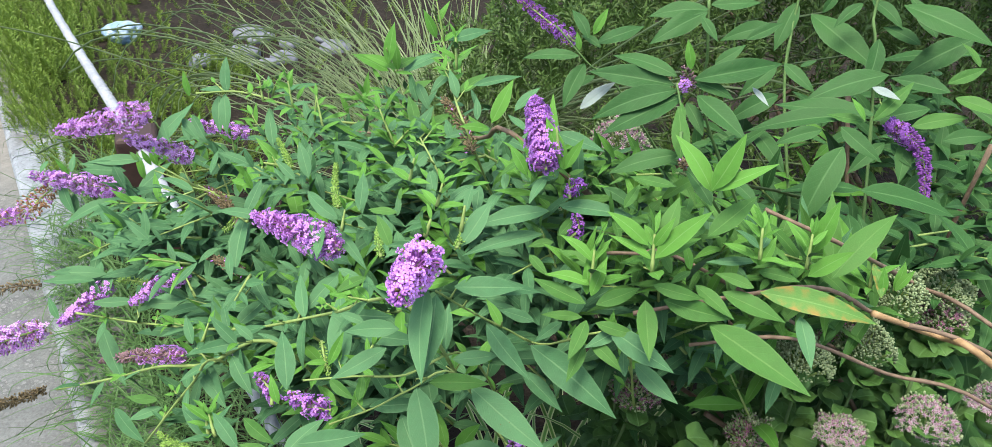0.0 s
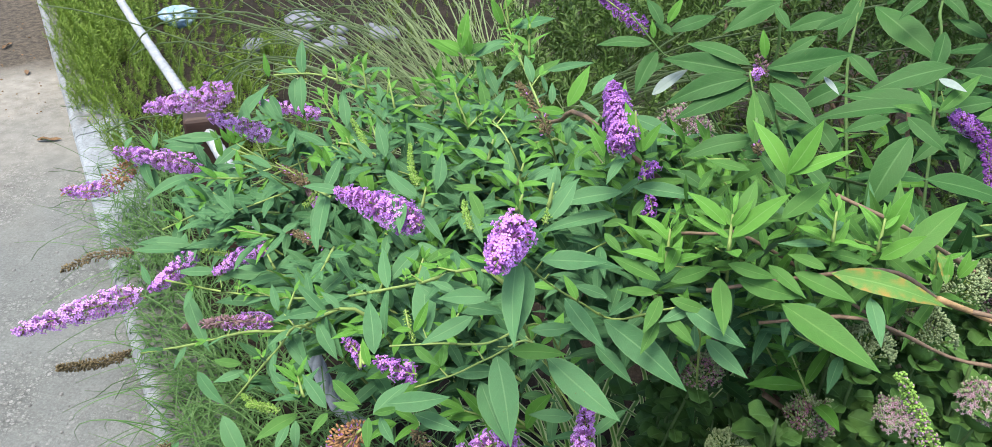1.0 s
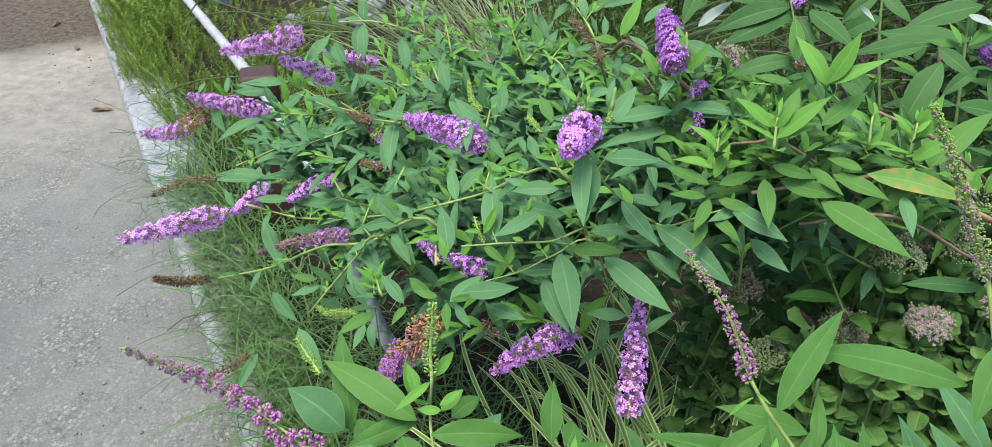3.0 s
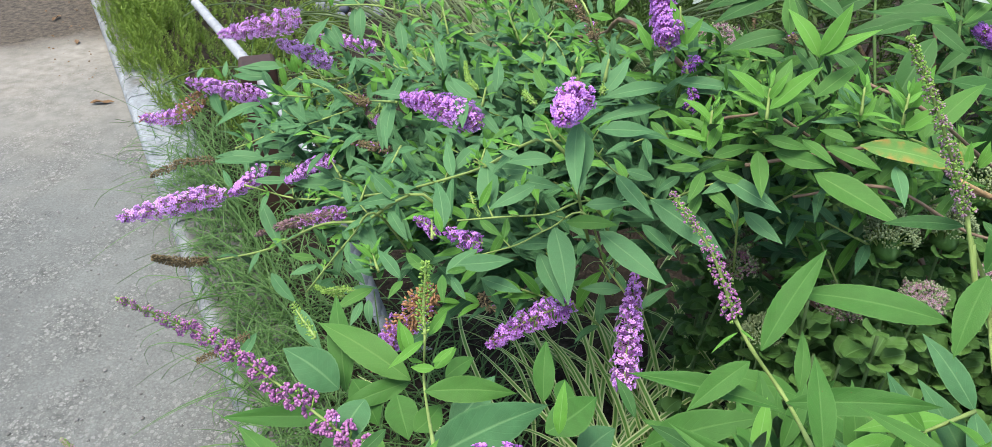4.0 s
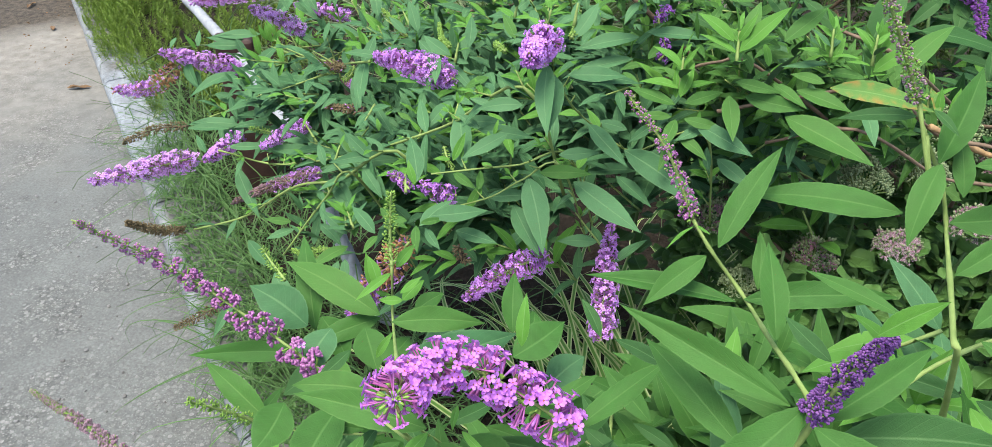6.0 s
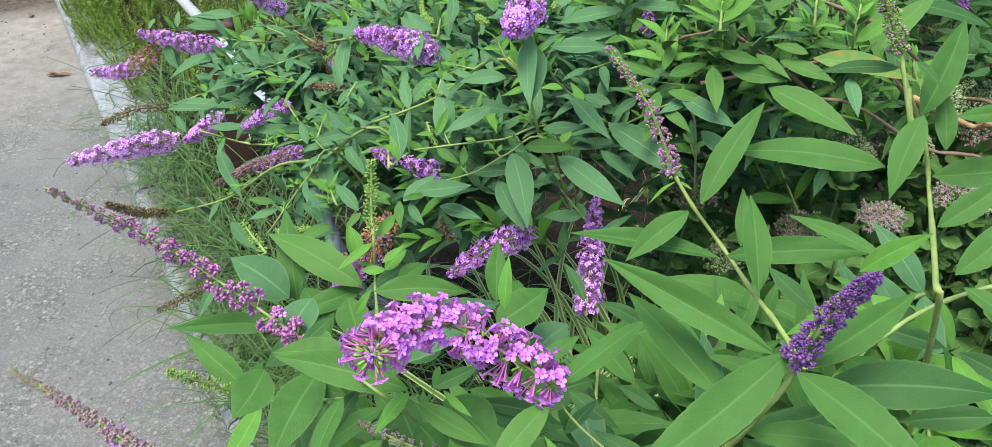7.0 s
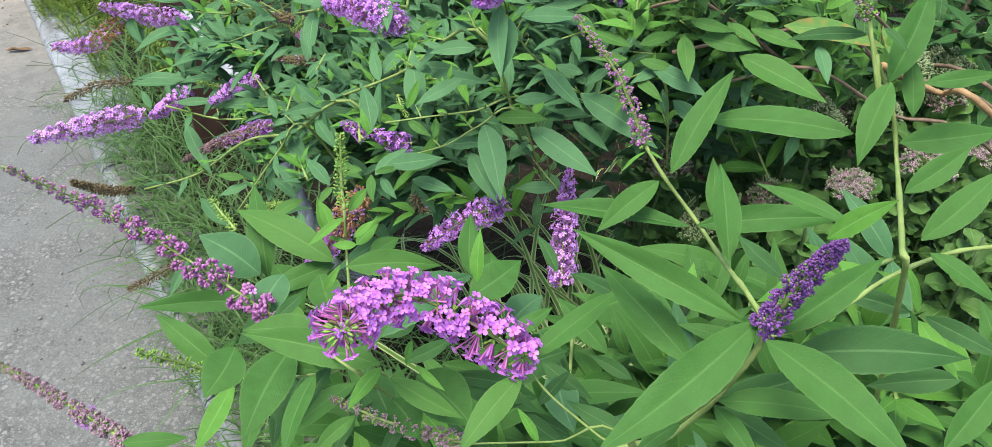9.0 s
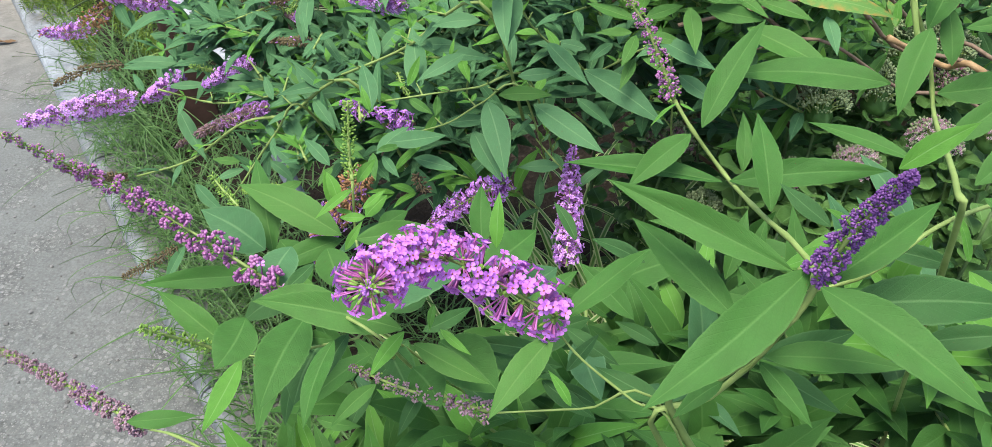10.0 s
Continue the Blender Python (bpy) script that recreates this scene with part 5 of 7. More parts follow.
stem(front, "green", 0.0005, [(0.198, 0.203, 0.914), (0.210, 0.196, 0.904), (0.232, 0.188, 0.891), (0.249, 0.178, 0.887), (0.300, 0.240, 0.700)])
stem(front, "green", 0.0005, [(0.173, 0.199, 0.861), (0.213, 0.199, 0.870), (0.247, 0.203, 0.871), (0.330, 0.260, 0.660)])
stem(front, "green", 0.0007, [(0.049, 0.284, 0.838), (0.124, 0.185, 0.923), (0.133, 0.230, 0.844), (0.160, 0.227, 0.820), (0.250, 0.320, 0.600)])
stem(front, "green", 0.0006, [(-0.006, 0.289, 0.780), (0.033, 0.272, 0.801), (0.108, 0.203, 0.894), (0.124, 0.242, 0.850), (0.220, 0.340, 0.600)])
stem(front, "green", 0.0010, [(0.062, 0.364, 0.865), (0.063, 0.353, 0.827), (0.120, 0.211, 0.916), (0.115, 0.231, 0.860), (0.200, 0.360, 0.600)])
stem(front, "green", 0.0007, [(-0.021, 0.216, 0.799), (0.033, 0.196, 0.807), (0.100, 0.250, 0.600)])
# leaves of the front bush
leaf(front, "lime", (0.048, 0.367, 0.818), (-0.028, 0.385, 0.843), 0.0261)
leaf(front, "fresh", (-0.000, 0.362, 0.800), (-0.029, 0.417, 0.844), 0.0217)
leaf(front, "fresh", (0.045, 0.374, 0.809), (0.001, 0.342, 0.803), 0.0177)
leaf(front, "young", (0.120, 0.189, 0.958), (0.126, 0.194, 0.968), 0.0037)
leaf(front, "lime", (0.068, 0.339, 0.839), (0.127, 0.355, 0.836), 0.0199)
leaf(front, "young", (0.045, 0.368, 0.840), (0.039, 0.378, 0.864), 0.0071)
leaf(front, "young", (0.049, 0.363, 0.842), (0.060, 0.362, 0.842), 0.0037)
leaf(front, "young", (0.070, 0.353, 0.852), (0.083, 0.360, 0.863), 0.0060)
leaf(front, "fresh", (0.010, 0.330, 0.810), (-0.067, 0.304, 0.818), 0.0160)
leaf(front, "lime", (-0.003, 0.285, 0.790), (-0.053, 0.305, 0.814), 0.0190)
leaf(front, "lime", (0.136, 0.196, 0.912), (0.075, 0.196, 0.922), 0.0174)
leaf(front, "young", (0.011, 0.273, 0.794), (0.000, 0.231, 0.776), 0.0153)
leaf(front, "fresh", (0.061, 0.247, 0.854), (0.058, 0.195, 0.834), 0.0178)
leaf(front, "fresh", (0.108, 0.191, 0.907), (0.103, 0.156, 0.895), 0.0122)
leaf(front, "young", (0.139, 0.189, 0.918), (0.129, 0.170, 0.912), 0.0073)
leaf(front, "lime", (0.125, 0.186, 0.888), (0.111, 0.166, 0.884), 0.0082)
leaf(front, "fresh", (-0.025, 0.212, 0.807), (0.007, 0.225, 0.802), 0.0116)
leaf(front, "lime", (0.141, 0.194, 0.906), (0.174, 0.184, 0.898), 0.0114)
leaf(front, "lime", (0.198, 0.190, 0.922), (0.177, 0.157, 0.910), 0.0134)
leaf(front, "deep", (0.197, 0.217, 0.884), (0.157, 0.216, 0.887), 0.0093)
leaf(front, "fresh", (0.200, 0.199, 0.922), (0.236, 0.235, 0.936), 0.0126)
leaf(front, "deep", (0.204, 0.207, 0.884), (0.217, 0.224, 0.891), 0.0072)
leaf(front, "deep", (0.247, 0.204, 0.873), (0.216, 0.217, 0.878), 0.0111)
leaf(front, "young", (0.207, 0.173, 0.902), (0.198, 0.179, 0.914), 0.0045)
leaf(front, "young", (0.165, 0.271, 0.897), (0.163, 0.284, 0.921), 0.0089)
leaf(front, "fresh", (0.263, 0.257, 0.954), (0.196, 0.264, 0.953), 0.0119)
leaf(front, "fresh", (0.248, 0.264, 0.972), (0.223, 0.241, 0.959), 0.0123)
leaf(front, "fresh", (0.254, 0.277, 0.968), (0.279, 0.314, 1.003), 0.0144)
leaf(front, "fresh", (0.275, 0.278, 0.946), (0.275, 0.300, 0.965), 0.0084)
leaf(front, "fresh", (0.274, 0.216, 0.970), (0.272, 0.250, 0.995), 0.0137)
leaf(front, "fresh", (0.268, 0.267, 0.948), (0.333, 0.271, 0.956), 0.0145)
leaf(front, "fresh", (0.275, 0.178, 0.974), (0.214, 0.210, 0.983), 0.0136)
leaf(front, "young", (0.241, 0.268, 0.984), (0.230, 0.259, 0.979), 0.0018)
leaf(front, "young", (0.243, 0.275, 0.980), (0.249, 0.269, 0.980), 0.0015)
leaf(front, "fresh", (0.332, 0.296, 0.984), (0.265, 0.311, 0.980), 0.0175)
leaf(front, "deep", (0.332, 0.316, 1.022), (0.300, 0.319, 1.018), 0.0081)
leaf(front, "fresh", (0.343, 0.302, 1.007), (0.330, 0.274, 0.982), 0.0141)
leaf(front, "fresh", (0.345, 0.310, 1.003), (0.360, 0.336, 1.040), 0.0155)
leaf(front, "deep", (0.338, 0.315, 1.026), (0.347, 0.303, 1.022), 0.0049)
leaf(front, "fresh", (0.359, 0.308, 0.988), (0.357, 0.330, 1.010), 0.0103)
leaf(front, "fresh", (0.356, 0.305, 0.976), (0.399, 0.307, 0.985), 0.0158)
leaf(front, "fresh", (0.350, 0.268, 0.973), (0.375, 0.280, 0.992), 0.0121)
leaf(front, "fresh", (0.339, 0.216, 0.987), (0.365, 0.233, 1.010), 0.0126)
leaf(front, "fresh", (0.355, 0.299, 1.009), (0.385, 0.300, 1.016), 0.0084)
leaf(front, "fresh", (0.299, 0.178, 1.019), (0.272, 0.194, 1.023), 0.0062)
leaf(front, "young", (0.284, 0.150, 1.033), (0.298, 0.149, 1.048), 0.0068)
leaf(front, "fresh", (0.262, 0.179, 0.949), (0.224, 0.217, 0.963), 0.0151)
leaf(front, "fresh", (0.279, 0.174, 0.979), (0.228, 0.131, 0.954), 0.0182)
leaf(front, "fresh", (0.280, 0.164, 0.980), (0.320, 0.127, 0.971), 0.0168)
leaf(front, "fresh", (0.284, 0.171, 0.976), (0.320, 0.194, 0.996), 0.0130)
leaf(front, "deep", (0.296, 0.186, 0.953), (0.357, 0.185, 0.963), 0.0198)
leaf(front, "fresh", (0.271, 0.169, 0.943), (0.315, 0.165, 0.947), 0.0121)
leaf(front, "deep", (0.279, 0.197, 0.913), (0.316, 0.208, 0.922), 0.0129)
leaf(front, "deep", (0.379, 0.222, 0.913), (0.343, 0.221, 0.904), 0.0120)
leaf(front, "young", (0.345, 0.210, 0.958), (0.339, 0.220, 0.974), 0.0064)
leaf(front, "young", (0.347, 0.211, 0.953), (0.358, 0.190, 0.945), 0.0082)
leaf(front, "deep", (0.356, 0.237, 0.934), (0.325, 0.248, 0.933), 0.0103)
leaf(front, "fresh", (0.342, 0.213, 0.984), (0.363, 0.195, 0.981), 0.0089)
leaf(front, "deep", (0.365, 0.242, 0.928), (0.392, 0.223, 0.926), 0.0108)
leaf(front, "fresh", (0.349, 0.165, 0.935), (0.370, 0.188, 0.953), 0.0117)
leaf(front, "fresh", (0.271, 0.173, 0.936), (0.286, 0.151, 0.931), 0.0086)
leaf(front, "deep", (0.278, 0.190, 0.916), (0.305, 0.173, 0.913), 0.0107)
leaf(front, "fresh", (0.260, 0.171, 0.926), (0.243, 0.158, 0.921), 0.0071)
leaf(front, "deep", (0.291, 0.201, 0.976), (0.275, 0.217, 0.982), 0.0077)
leaf(front, "fresh", (0.234, 0.254, 0.873), (0.206, 0.280, 0.884), 0.0130)
leaf(front, "deep", (0.216, 0.266, 0.838), (0.195, 0.291, 0.849), 0.0110)
leaf(front, "deep", (0.239, 0.288, 0.881), (0.211, 0.299, 0.886), 0.0098)
leaf(front, "deep", (0.227, 0.241, 0.848), (0.203, 0.251, 0.853), 0.0084)
leaf(front, "deep", (0.247, 0.247, 0.864), (0.225, 0.257, 0.868), 0.0082)
leaf(front, "deep", (0.203, 0.323, 0.864), (0.189, 0.341, 0.877), 0.0084)
leaf(front, "deep", (0.185, 0.241, 0.841), (0.163, 0.250, 0.847), 0.0078)
leaf(front, "deep", (0.219, 0.225, 0.842), (0.195, 0.233, 0.847), 0.0082)
leaf(front, "fresh", (0.109, 0.229, 0.859), (0.081, 0.195, 0.852), 0.0145)
leaf(front, "deep", (0.109, 0.205, 0.897), (0.102, 0.181, 0.890), 0.0086)
leaf(front, "deep", (0.110, 0.221, 0.846), (0.104, 0.197, 0.839), 0.0081)
leaf(front, "deep", (0.132, 0.242, 0.864), (0.155, 0.259, 0.869), 0.0094)
leaf(front, "fresh", (0.154, 0.234, 0.875), (0.183, 0.230, 0.871), 0.0095)
leaf(front, "deep", (0.171, 0.240, 0.858), (0.204, 0.230, 0.852), 0.0115)
leaf(front, "deep", (0.152, 0.234, 0.839), (0.181, 0.220, 0.831), 0.0106)
leaf(front, "deep", (0.132, 0.233, 0.831), (0.124, 0.209, 0.824), 0.0085)
leaf(front, "deep", (0.192, 0.232, 0.848), (0.219, 0.218, 0.842), 0.0101)
leaf(front, "fresh", (0.096, 0.218, 0.878), (0.073, 0.214, 0.883), 0.0077)
leaf(front, "deep", (0.068, 0.273, 0.875), (0.055, 0.251, 0.870), 0.0085)
leaf(front, "young", (0.147, 0.209, 0.915), (0.147, 0.198, 0.911), 0.0039)
leaf(front, "young", (0.152, 0.196, 0.914), (0.166, 0.188, 0.909), 0.0041)
leaf(front, "fresh", (-0.019, 0.289, 0.774), (-0.010, 0.322, 0.784), 0.0115)
leaf(front, "fresh", (0.116, 0.277, 0.865), (0.102, 0.247, 0.854), 0.0112)
leaf(front, "deep", (0.122, 0.249, 0.850), (0.109, 0.223, 0.843), 0.0098)
leaf(front, "fresh", (0.185, 0.234, 0.897), (0.206, 0.252, 0.904), 0.0093)
leaf(front, "deep", (0.057, 0.247, 0.817), (0.059, 0.220, 0.807), 0.0094)
leaf(front, "deep", (0.202, 0.243, 0.874), (0.228, 0.229, 0.867), 0.0099)
leaf(front, "lime", (0.089, 0.198, 0.845), (0.110, 0.198, 0.842), 0.0072)
leaf(front, "mature", (0.000, 0.352, 0.813), (-0.040, 0.355, 0.840), 0.0316)
leaf(front, "fresh", (0.045, 0.347, 0.823), (0.061, 0.322, 0.809), 0.0250)
leaf(front, "mature", (0.077, 0.287, 0.828), (0.152, 0.350, 0.838), 0.0351)
leaf(front, "fresh", (0.151, 0.322, 0.839), (0.179, 0.350, 0.850), 0.0266)
leaf(front, "lime", (0.088, 0.255, 0.865), (0.045, 0.244, 0.873), 0.0188)
leaf(front, "lime", (0.045, 0.293, 0.845), (0.062, 0.274, 0.836), 0.0171)
leaf(front, "fresh", (0.066, 0.321, 0.820), (0.077, 0.346, 0.825), 0.0201)
leaf(front, "fresh", (0.070, 0.378, 0.815), (0.086, 0.399, 0.818), 0.0151)
leaf(front, "young", (0.052, 0.361, 0.850), (0.043, 0.371, 0.866), 0.0092)
leaf(front, "young", (0.059, 0.369, 0.855), (0.042, 0.344, 0.851), 0.0072)
leaf(front, "young", (0.069, 0.359, 0.841), (0.081, 0.372, 0.850), 0.0102)
leaf(front, "young", (0.069, 0.359, 0.841), (0.053, 0.355, 0.843), 0.0072)
leaf(front, "young", (0.062, 0.372, 0.858), (0.069, 0.393, 0.863), 0.0087)
leaf(front, "fresh", (0.006, 0.363, 0.813), (0.029, 0.347, 0.788), 0.0253)
leaf(front, "fresh", (0.152, 0.370, 0.817), (0.155, 0.390, 0.822), 0.0177)
leaf(front, "mature", (0.073, 0.375, 0.769), (0.097, 0.416, 0.787), 0.0285)
leaf(front, "deep", (0.026, 0.328, 0.800), (-0.001, 0.305, 0.794), 0.0234)
leaf(front, "deep", (0.086, 0.334, 0.784), (0.105, 0.362, 0.790), 0.0266)
leaf(front, "mature", (0.171, 0.340, 0.799), (0.192, 0.365, 0.807), 0.0256)
leaf(front, "fresh", (0.148, 0.209, 0.893), (0.177, 0.191, 0.884), 0.0267)
leaf(front, "deep", (0.157, 0.232, 0.869), (0.203, 0.237, 0.854), 0.0190)
leaf(front, "fresh", (0.083, 0.222, 0.888), (0.075, 0.176, 0.876), 0.0250)
leaf(front, "fresh", (0.136, 0.205, 0.879), (0.152, 0.188, 0.875), 0.0202)
leaf(front, "deep", (0.082, 0.236, 0.858), (0.076, 0.203, 0.848), 0.0245)
leaf(front, "deep", (0.177, 0.246, 0.852), (0.214, 0.270, 0.856), 0.0207)
leaf(front, "mature", (0.209, 0.242, 0.871), (0.221, 0.214, 0.860), 0.0197)
leaf(front, "fresh", (0.051, 0.225, 0.880), (0.046, 0.197, 0.874), 0.0231)
leaf(front, "mature", (0.038, 0.313, 0.851), (0.032, 0.282, 0.839), 0.0266)
leaf(front, "deep", (0.110, 0.244, 0.854), (0.129, 0.217, 0.839), 0.0228)
leaf(front, "fresh", (0.142, 0.369, 0.816), (0.137, 0.404, 0.841), 0.0177)
# leaves of the arching bush
leaf(arching, "mature", (-0.416, 1.111, 0.713), (-0.486, 1.082, 0.716), 0.0171)
leaf(arching, "young", (-0.411, 1.134, 0.690), (-0.420, 1.139, 0.722), 0.0103)
leaf(arching, "young", (-0.409, 1.133, 0.692), (-0.395, 1.148, 0.712), 0.0085)
leaf(arching, "mature", (-0.557, 1.123, 0.633), (-0.541, 1.097, 0.609), 0.0117)
leaf(arching, "mature", (-0.465, 1.159, 0.633), (-0.424, 1.137, 0.602), 0.0166)
leaf(arching, "mature", (-0.457, 1.050, 0.625), (-0.435, 1.024, 0.600), 0.0126)
leaf(arching, "mature", (-0.492, 1.065, 0.622), (-0.450, 1.062, 0.607), 0.0135)
leaf(arching, "mature", (-0.388, 1.016, 0.640), (-0.361, 0.970, 0.603), 0.0195)
leaf(arching, "mature", (-0.370, 0.912, 0.651), (-0.430, 0.893, 0.661), 0.0161)
leaf(arching, "mature", (-0.384, 0.899, 0.652), (-0.361, 0.880, 0.633), 0.0105)
leaf(arching, "mature", (-0.342, 1.065, 0.799), (-0.327, 1.047, 0.779), 0.0093)
leaf(arching, "mature", (-0.360, 1.135, 0.760), (-0.334, 1.127, 0.746), 0.0093)
leaf(arching, "mature", (-0.366, 1.053, 0.648), (-0.314, 1.056, 0.632), 0.0163)
leaf(arching, "mature", (-0.411, 1.189, 0.650), (-0.377, 1.157, 0.614), 0.0176)
leaf(arching, "mature", (-0.319, 1.139, 0.673), (-0.328, 1.097, 0.654), 0.0140)
leaf(arching, "mature", (-0.405, 1.032, 0.633), (-0.343, 1.048, 0.618), 0.0177)
leaf(arching, "mature", (-0.156, 0.902, 0.774), (-0.150, 0.857, 0.746), 0.0161)
leaf(arching, "mature", (-0.236, 1.168, 0.784), (-0.220, 1.135, 0.751), 0.0149)
leaf(arching, "mature", (-0.441, 1.077, 0.716), (-0.416, 1.057, 0.691), 0.0123)
leaf(arching, "mature", (-0.455, 1.150, 0.624), (-0.465, 1.107, 0.608), 0.0141)
leaf(arching, "mature", (-0.395, 1.095, 0.639), (-0.392, 1.049, 0.613), 0.0160)
leaf(arching, "mature", (-0.295, 1.163, 0.805), (-0.305, 1.196, 0.847), 0.0157)
leaf(arching, "mature", (-0.297, 1.159, 0.804), (-0.286, 1.118, 0.764), 0.0176)
leaf(arching, "young", (-0.321, 1.107, 0.820), (-0.327, 1.113, 0.855), 0.0097)
leaf(arching, "mature", (-0.297, 1.161, 0.810), (-0.331, 1.151, 0.812), 0.0089)
leaf(arching, "mature", (-0.208, 1.103, 0.757), (-0.224, 1.136, 0.796), 0.0160)
leaf(arching, "mature", (-0.177, 1.159, 0.789), (-0.103, 1.140, 0.764), 0.0208)
leaf(arching, "mature", (-0.135, 1.167, 0.756), (-0.097, 1.141, 0.729), 0.0161)
leaf(arching, "mature", (-0.101, 0.964, 0.792), (-0.120, 0.993, 0.825), 0.0144)
leaf(arching, "mature", (-0.184, 1.042, 0.747), (-0.197, 0.997, 0.724), 0.0156)
leaf(arching, "mature", (-0.090, 0.931, 0.793), (-0.047, 0.905, 0.769), 0.0139)
leaf(arching, "mature", (-0.033, 0.986, 0.796), (-0.031, 0.942, 0.763), 0.0144)
leaf(arching, "mature", (-0.147, 0.882, 0.780), (-0.140, 0.824, 0.742), 0.0184)
leaf(arching, "mature", (-0.041, 0.808, 0.787), (-0.047, 0.845, 0.817), 0.0126)
leaf(arching, "mature", (-0.029, 0.847, 0.802), (0.016, 0.813, 0.775), 0.0112)
leaf(arching, "lime", (0.088, 0.668, 0.907), (0.072, 0.687, 0.925), 0.0093)
leaf(arching, "lime", (0.068, 0.759, 0.883), (0.041, 0.757, 0.885), 0.0081)
leaf(arching, "young", (0.009, 1.012, 0.819), (-0.033, 1.008, 0.843), 0.0114)
leaf(arching, "young", (-0.004, 1.060, 0.804), (-0.035, 1.064, 0.840), 0.0094)
leaf(arching, "mature", (0.012, 1.023, 0.819), (0.032, 1.064, 0.854), 0.0162)
leaf(arching, "lime", (0.004, 1.026, 0.811), (-0.031, 1.018, 0.810), 0.0098)
leaf(arching, "mature", (0.013, 1.001, 0.816), (0.048, 0.988, 0.805), 0.0095)
leaf(arching, "mature", (0.012, 0.998, 0.818), (-0.001, 0.973, 0.805), 0.0092)
leaf(arching, "young", (-0.035, 1.135, 0.871), (-0.076, 1.126, 0.891), 0.0125)
leaf(arching, "young", (-0.036, 1.147, 0.864), (-0.041, 1.154, 0.904), 0.0123)
leaf(arching, "mature", (-0.031, 1.159, 0.859), (0.003, 1.191, 0.879), 0.0144)
leaf(arching, "mature", (-0.018, 1.181, 0.834), (0.005, 1.154, 0.806), 0.0134)
leaf(arching, "young", (-0.193, 1.149, 0.822), (-0.211, 1.143, 0.838), 0.0072)
leaf(arching, "young", (-0.193, 1.154, 0.824), (-0.190, 1.159, 0.847), 0.0072)
leaf(arching, "young", (-0.182, 1.143, 0.811), (-0.171, 1.150, 0.831), 0.0071)
leaf(arching, "mature", (-0.231, 1.176, 0.805), (-0.173, 1.218, 0.809), 0.0116)
leaf(arching, "mature", (-0.357, 1.142, 0.759), (-0.318, 1.129, 0.738), 0.0139)
leaf(arching, "mature", (-0.290, 1.153, 0.719), (-0.311, 1.106, 0.700), 0.0140)
leaf(arching, "mature", (-0.377, 1.203, 0.635), (-0.328, 1.194, 0.618), 0.0159)
leaf(arching, "mature", (-0.274, 0.992, 0.680), (-0.312, 0.991, 0.689), 0.0118)
leaf(arching, "mature", (-0.214, 0.925, 0.702), (-0.230, 0.901, 0.695), 0.0089)
leaf(arching, "mature", (-0.053, 0.826, 0.772), (-0.051, 0.796, 0.756), 0.0100)
leaf(arching, "mature", (-0.015, 0.811, 0.775), (0.014, 0.806, 0.768), 0.0092)
leaf(arching, "mature", (0.107, 0.670, 0.914), (0.087, 0.653, 0.908), 0.0081)
leaf(arching, "mature", (-0.039, 0.772, 0.744), (-0.014, 0.826, 0.769), 0.0178)
leaf(arching, "mature", (0.028, 0.685, 0.753), (0.009, 0.751, 0.797), 0.0243)
leaf(arching, "mature", (-0.017, 0.665, 0.742), (-0.038, 0.711, 0.773), 0.0177)
leaf(arching, "mature", (-0.087, 0.773, 0.724), (-0.024, 0.783, 0.714), 0.0156)
leaf(arching, "mature", (-0.141, 0.772, 0.688), (-0.079, 0.803, 0.686), 0.0148)
leaf(arching, "mature", (-0.128, 0.768, 0.694), (-0.170, 0.745, 0.693), 0.0101)
leaf(arching, "mature", (-0.135, 0.794, 0.692), (-0.112, 0.840, 0.707), 0.0159)
leaf(arching, "lime", (-0.141, 0.791, 0.693), (-0.165, 0.816, 0.717), 0.0105)
leaf(arching, "mature", (-0.170, 0.767, 0.687), (-0.187, 0.789, 0.708), 0.0104)
leaf(arching, "mature", (-0.154, 0.755, 0.681), (-0.115, 0.714, 0.653), 0.0188)
leaf(arching, "mature", (-0.101, 0.737, 0.716), (-0.071, 0.703, 0.694), 0.0153)
leaf(arching, "mature", (0.082, 0.658, 0.812), (0.042, 0.627, 0.801), 0.0146)
leaf(arching, "mature", (0.045, 0.687, 0.799), (0.105, 0.694, 0.793), 0.0152)
leaf(arching, "mature", (0.025, 0.721, 0.791), (0.068, 0.729, 0.788), 0.0134)
leaf(arching, "lime", (0.056, 0.696, 0.854), (0.034, 0.678, 0.849), 0.0087)
leaf(arching, "lime", (0.020, 0.676, 0.751), (0.047, 0.663, 0.742), 0.0094)
leaf(arching, "lime", (0.049, 0.666, 0.738), (0.047, 0.689, 0.751), 0.0079)
leaf(arching, "mature", (0.057, 0.672, 0.727), (0.108, 0.686, 0.727), 0.0135)
leaf(arching, "young", (0.018, 0.683, 0.761), (0.028, 0.702, 0.787), 0.0087)
leaf(arching, "young", (0.014, 0.687, 0.760), (-0.002, 0.678, 0.764), 0.0056)
leaf(arching, "young", (-0.008, 0.629, 0.761), (-0.017, 0.640, 0.783), 0.0077)
leaf(arching, "mature", (0.003, 0.601, 0.730), (0.028, 0.638, 0.741), 0.0139)
leaf(arching, "mature", (0.014, 0.607, 0.740), (0.068, 0.628, 0.740), 0.0175)
leaf(arching, "lime", (-0.058, 0.653, 0.711), (-0.024, 0.639, 0.698), 0.0119)
leaf(arching, "mature", (-0.061, 0.638, 0.687), (-0.095, 0.661, 0.705), 0.0134)
leaf(arching, "lime", (-0.093, 0.655, 0.666), (-0.101, 0.684, 0.682), 0.0104)
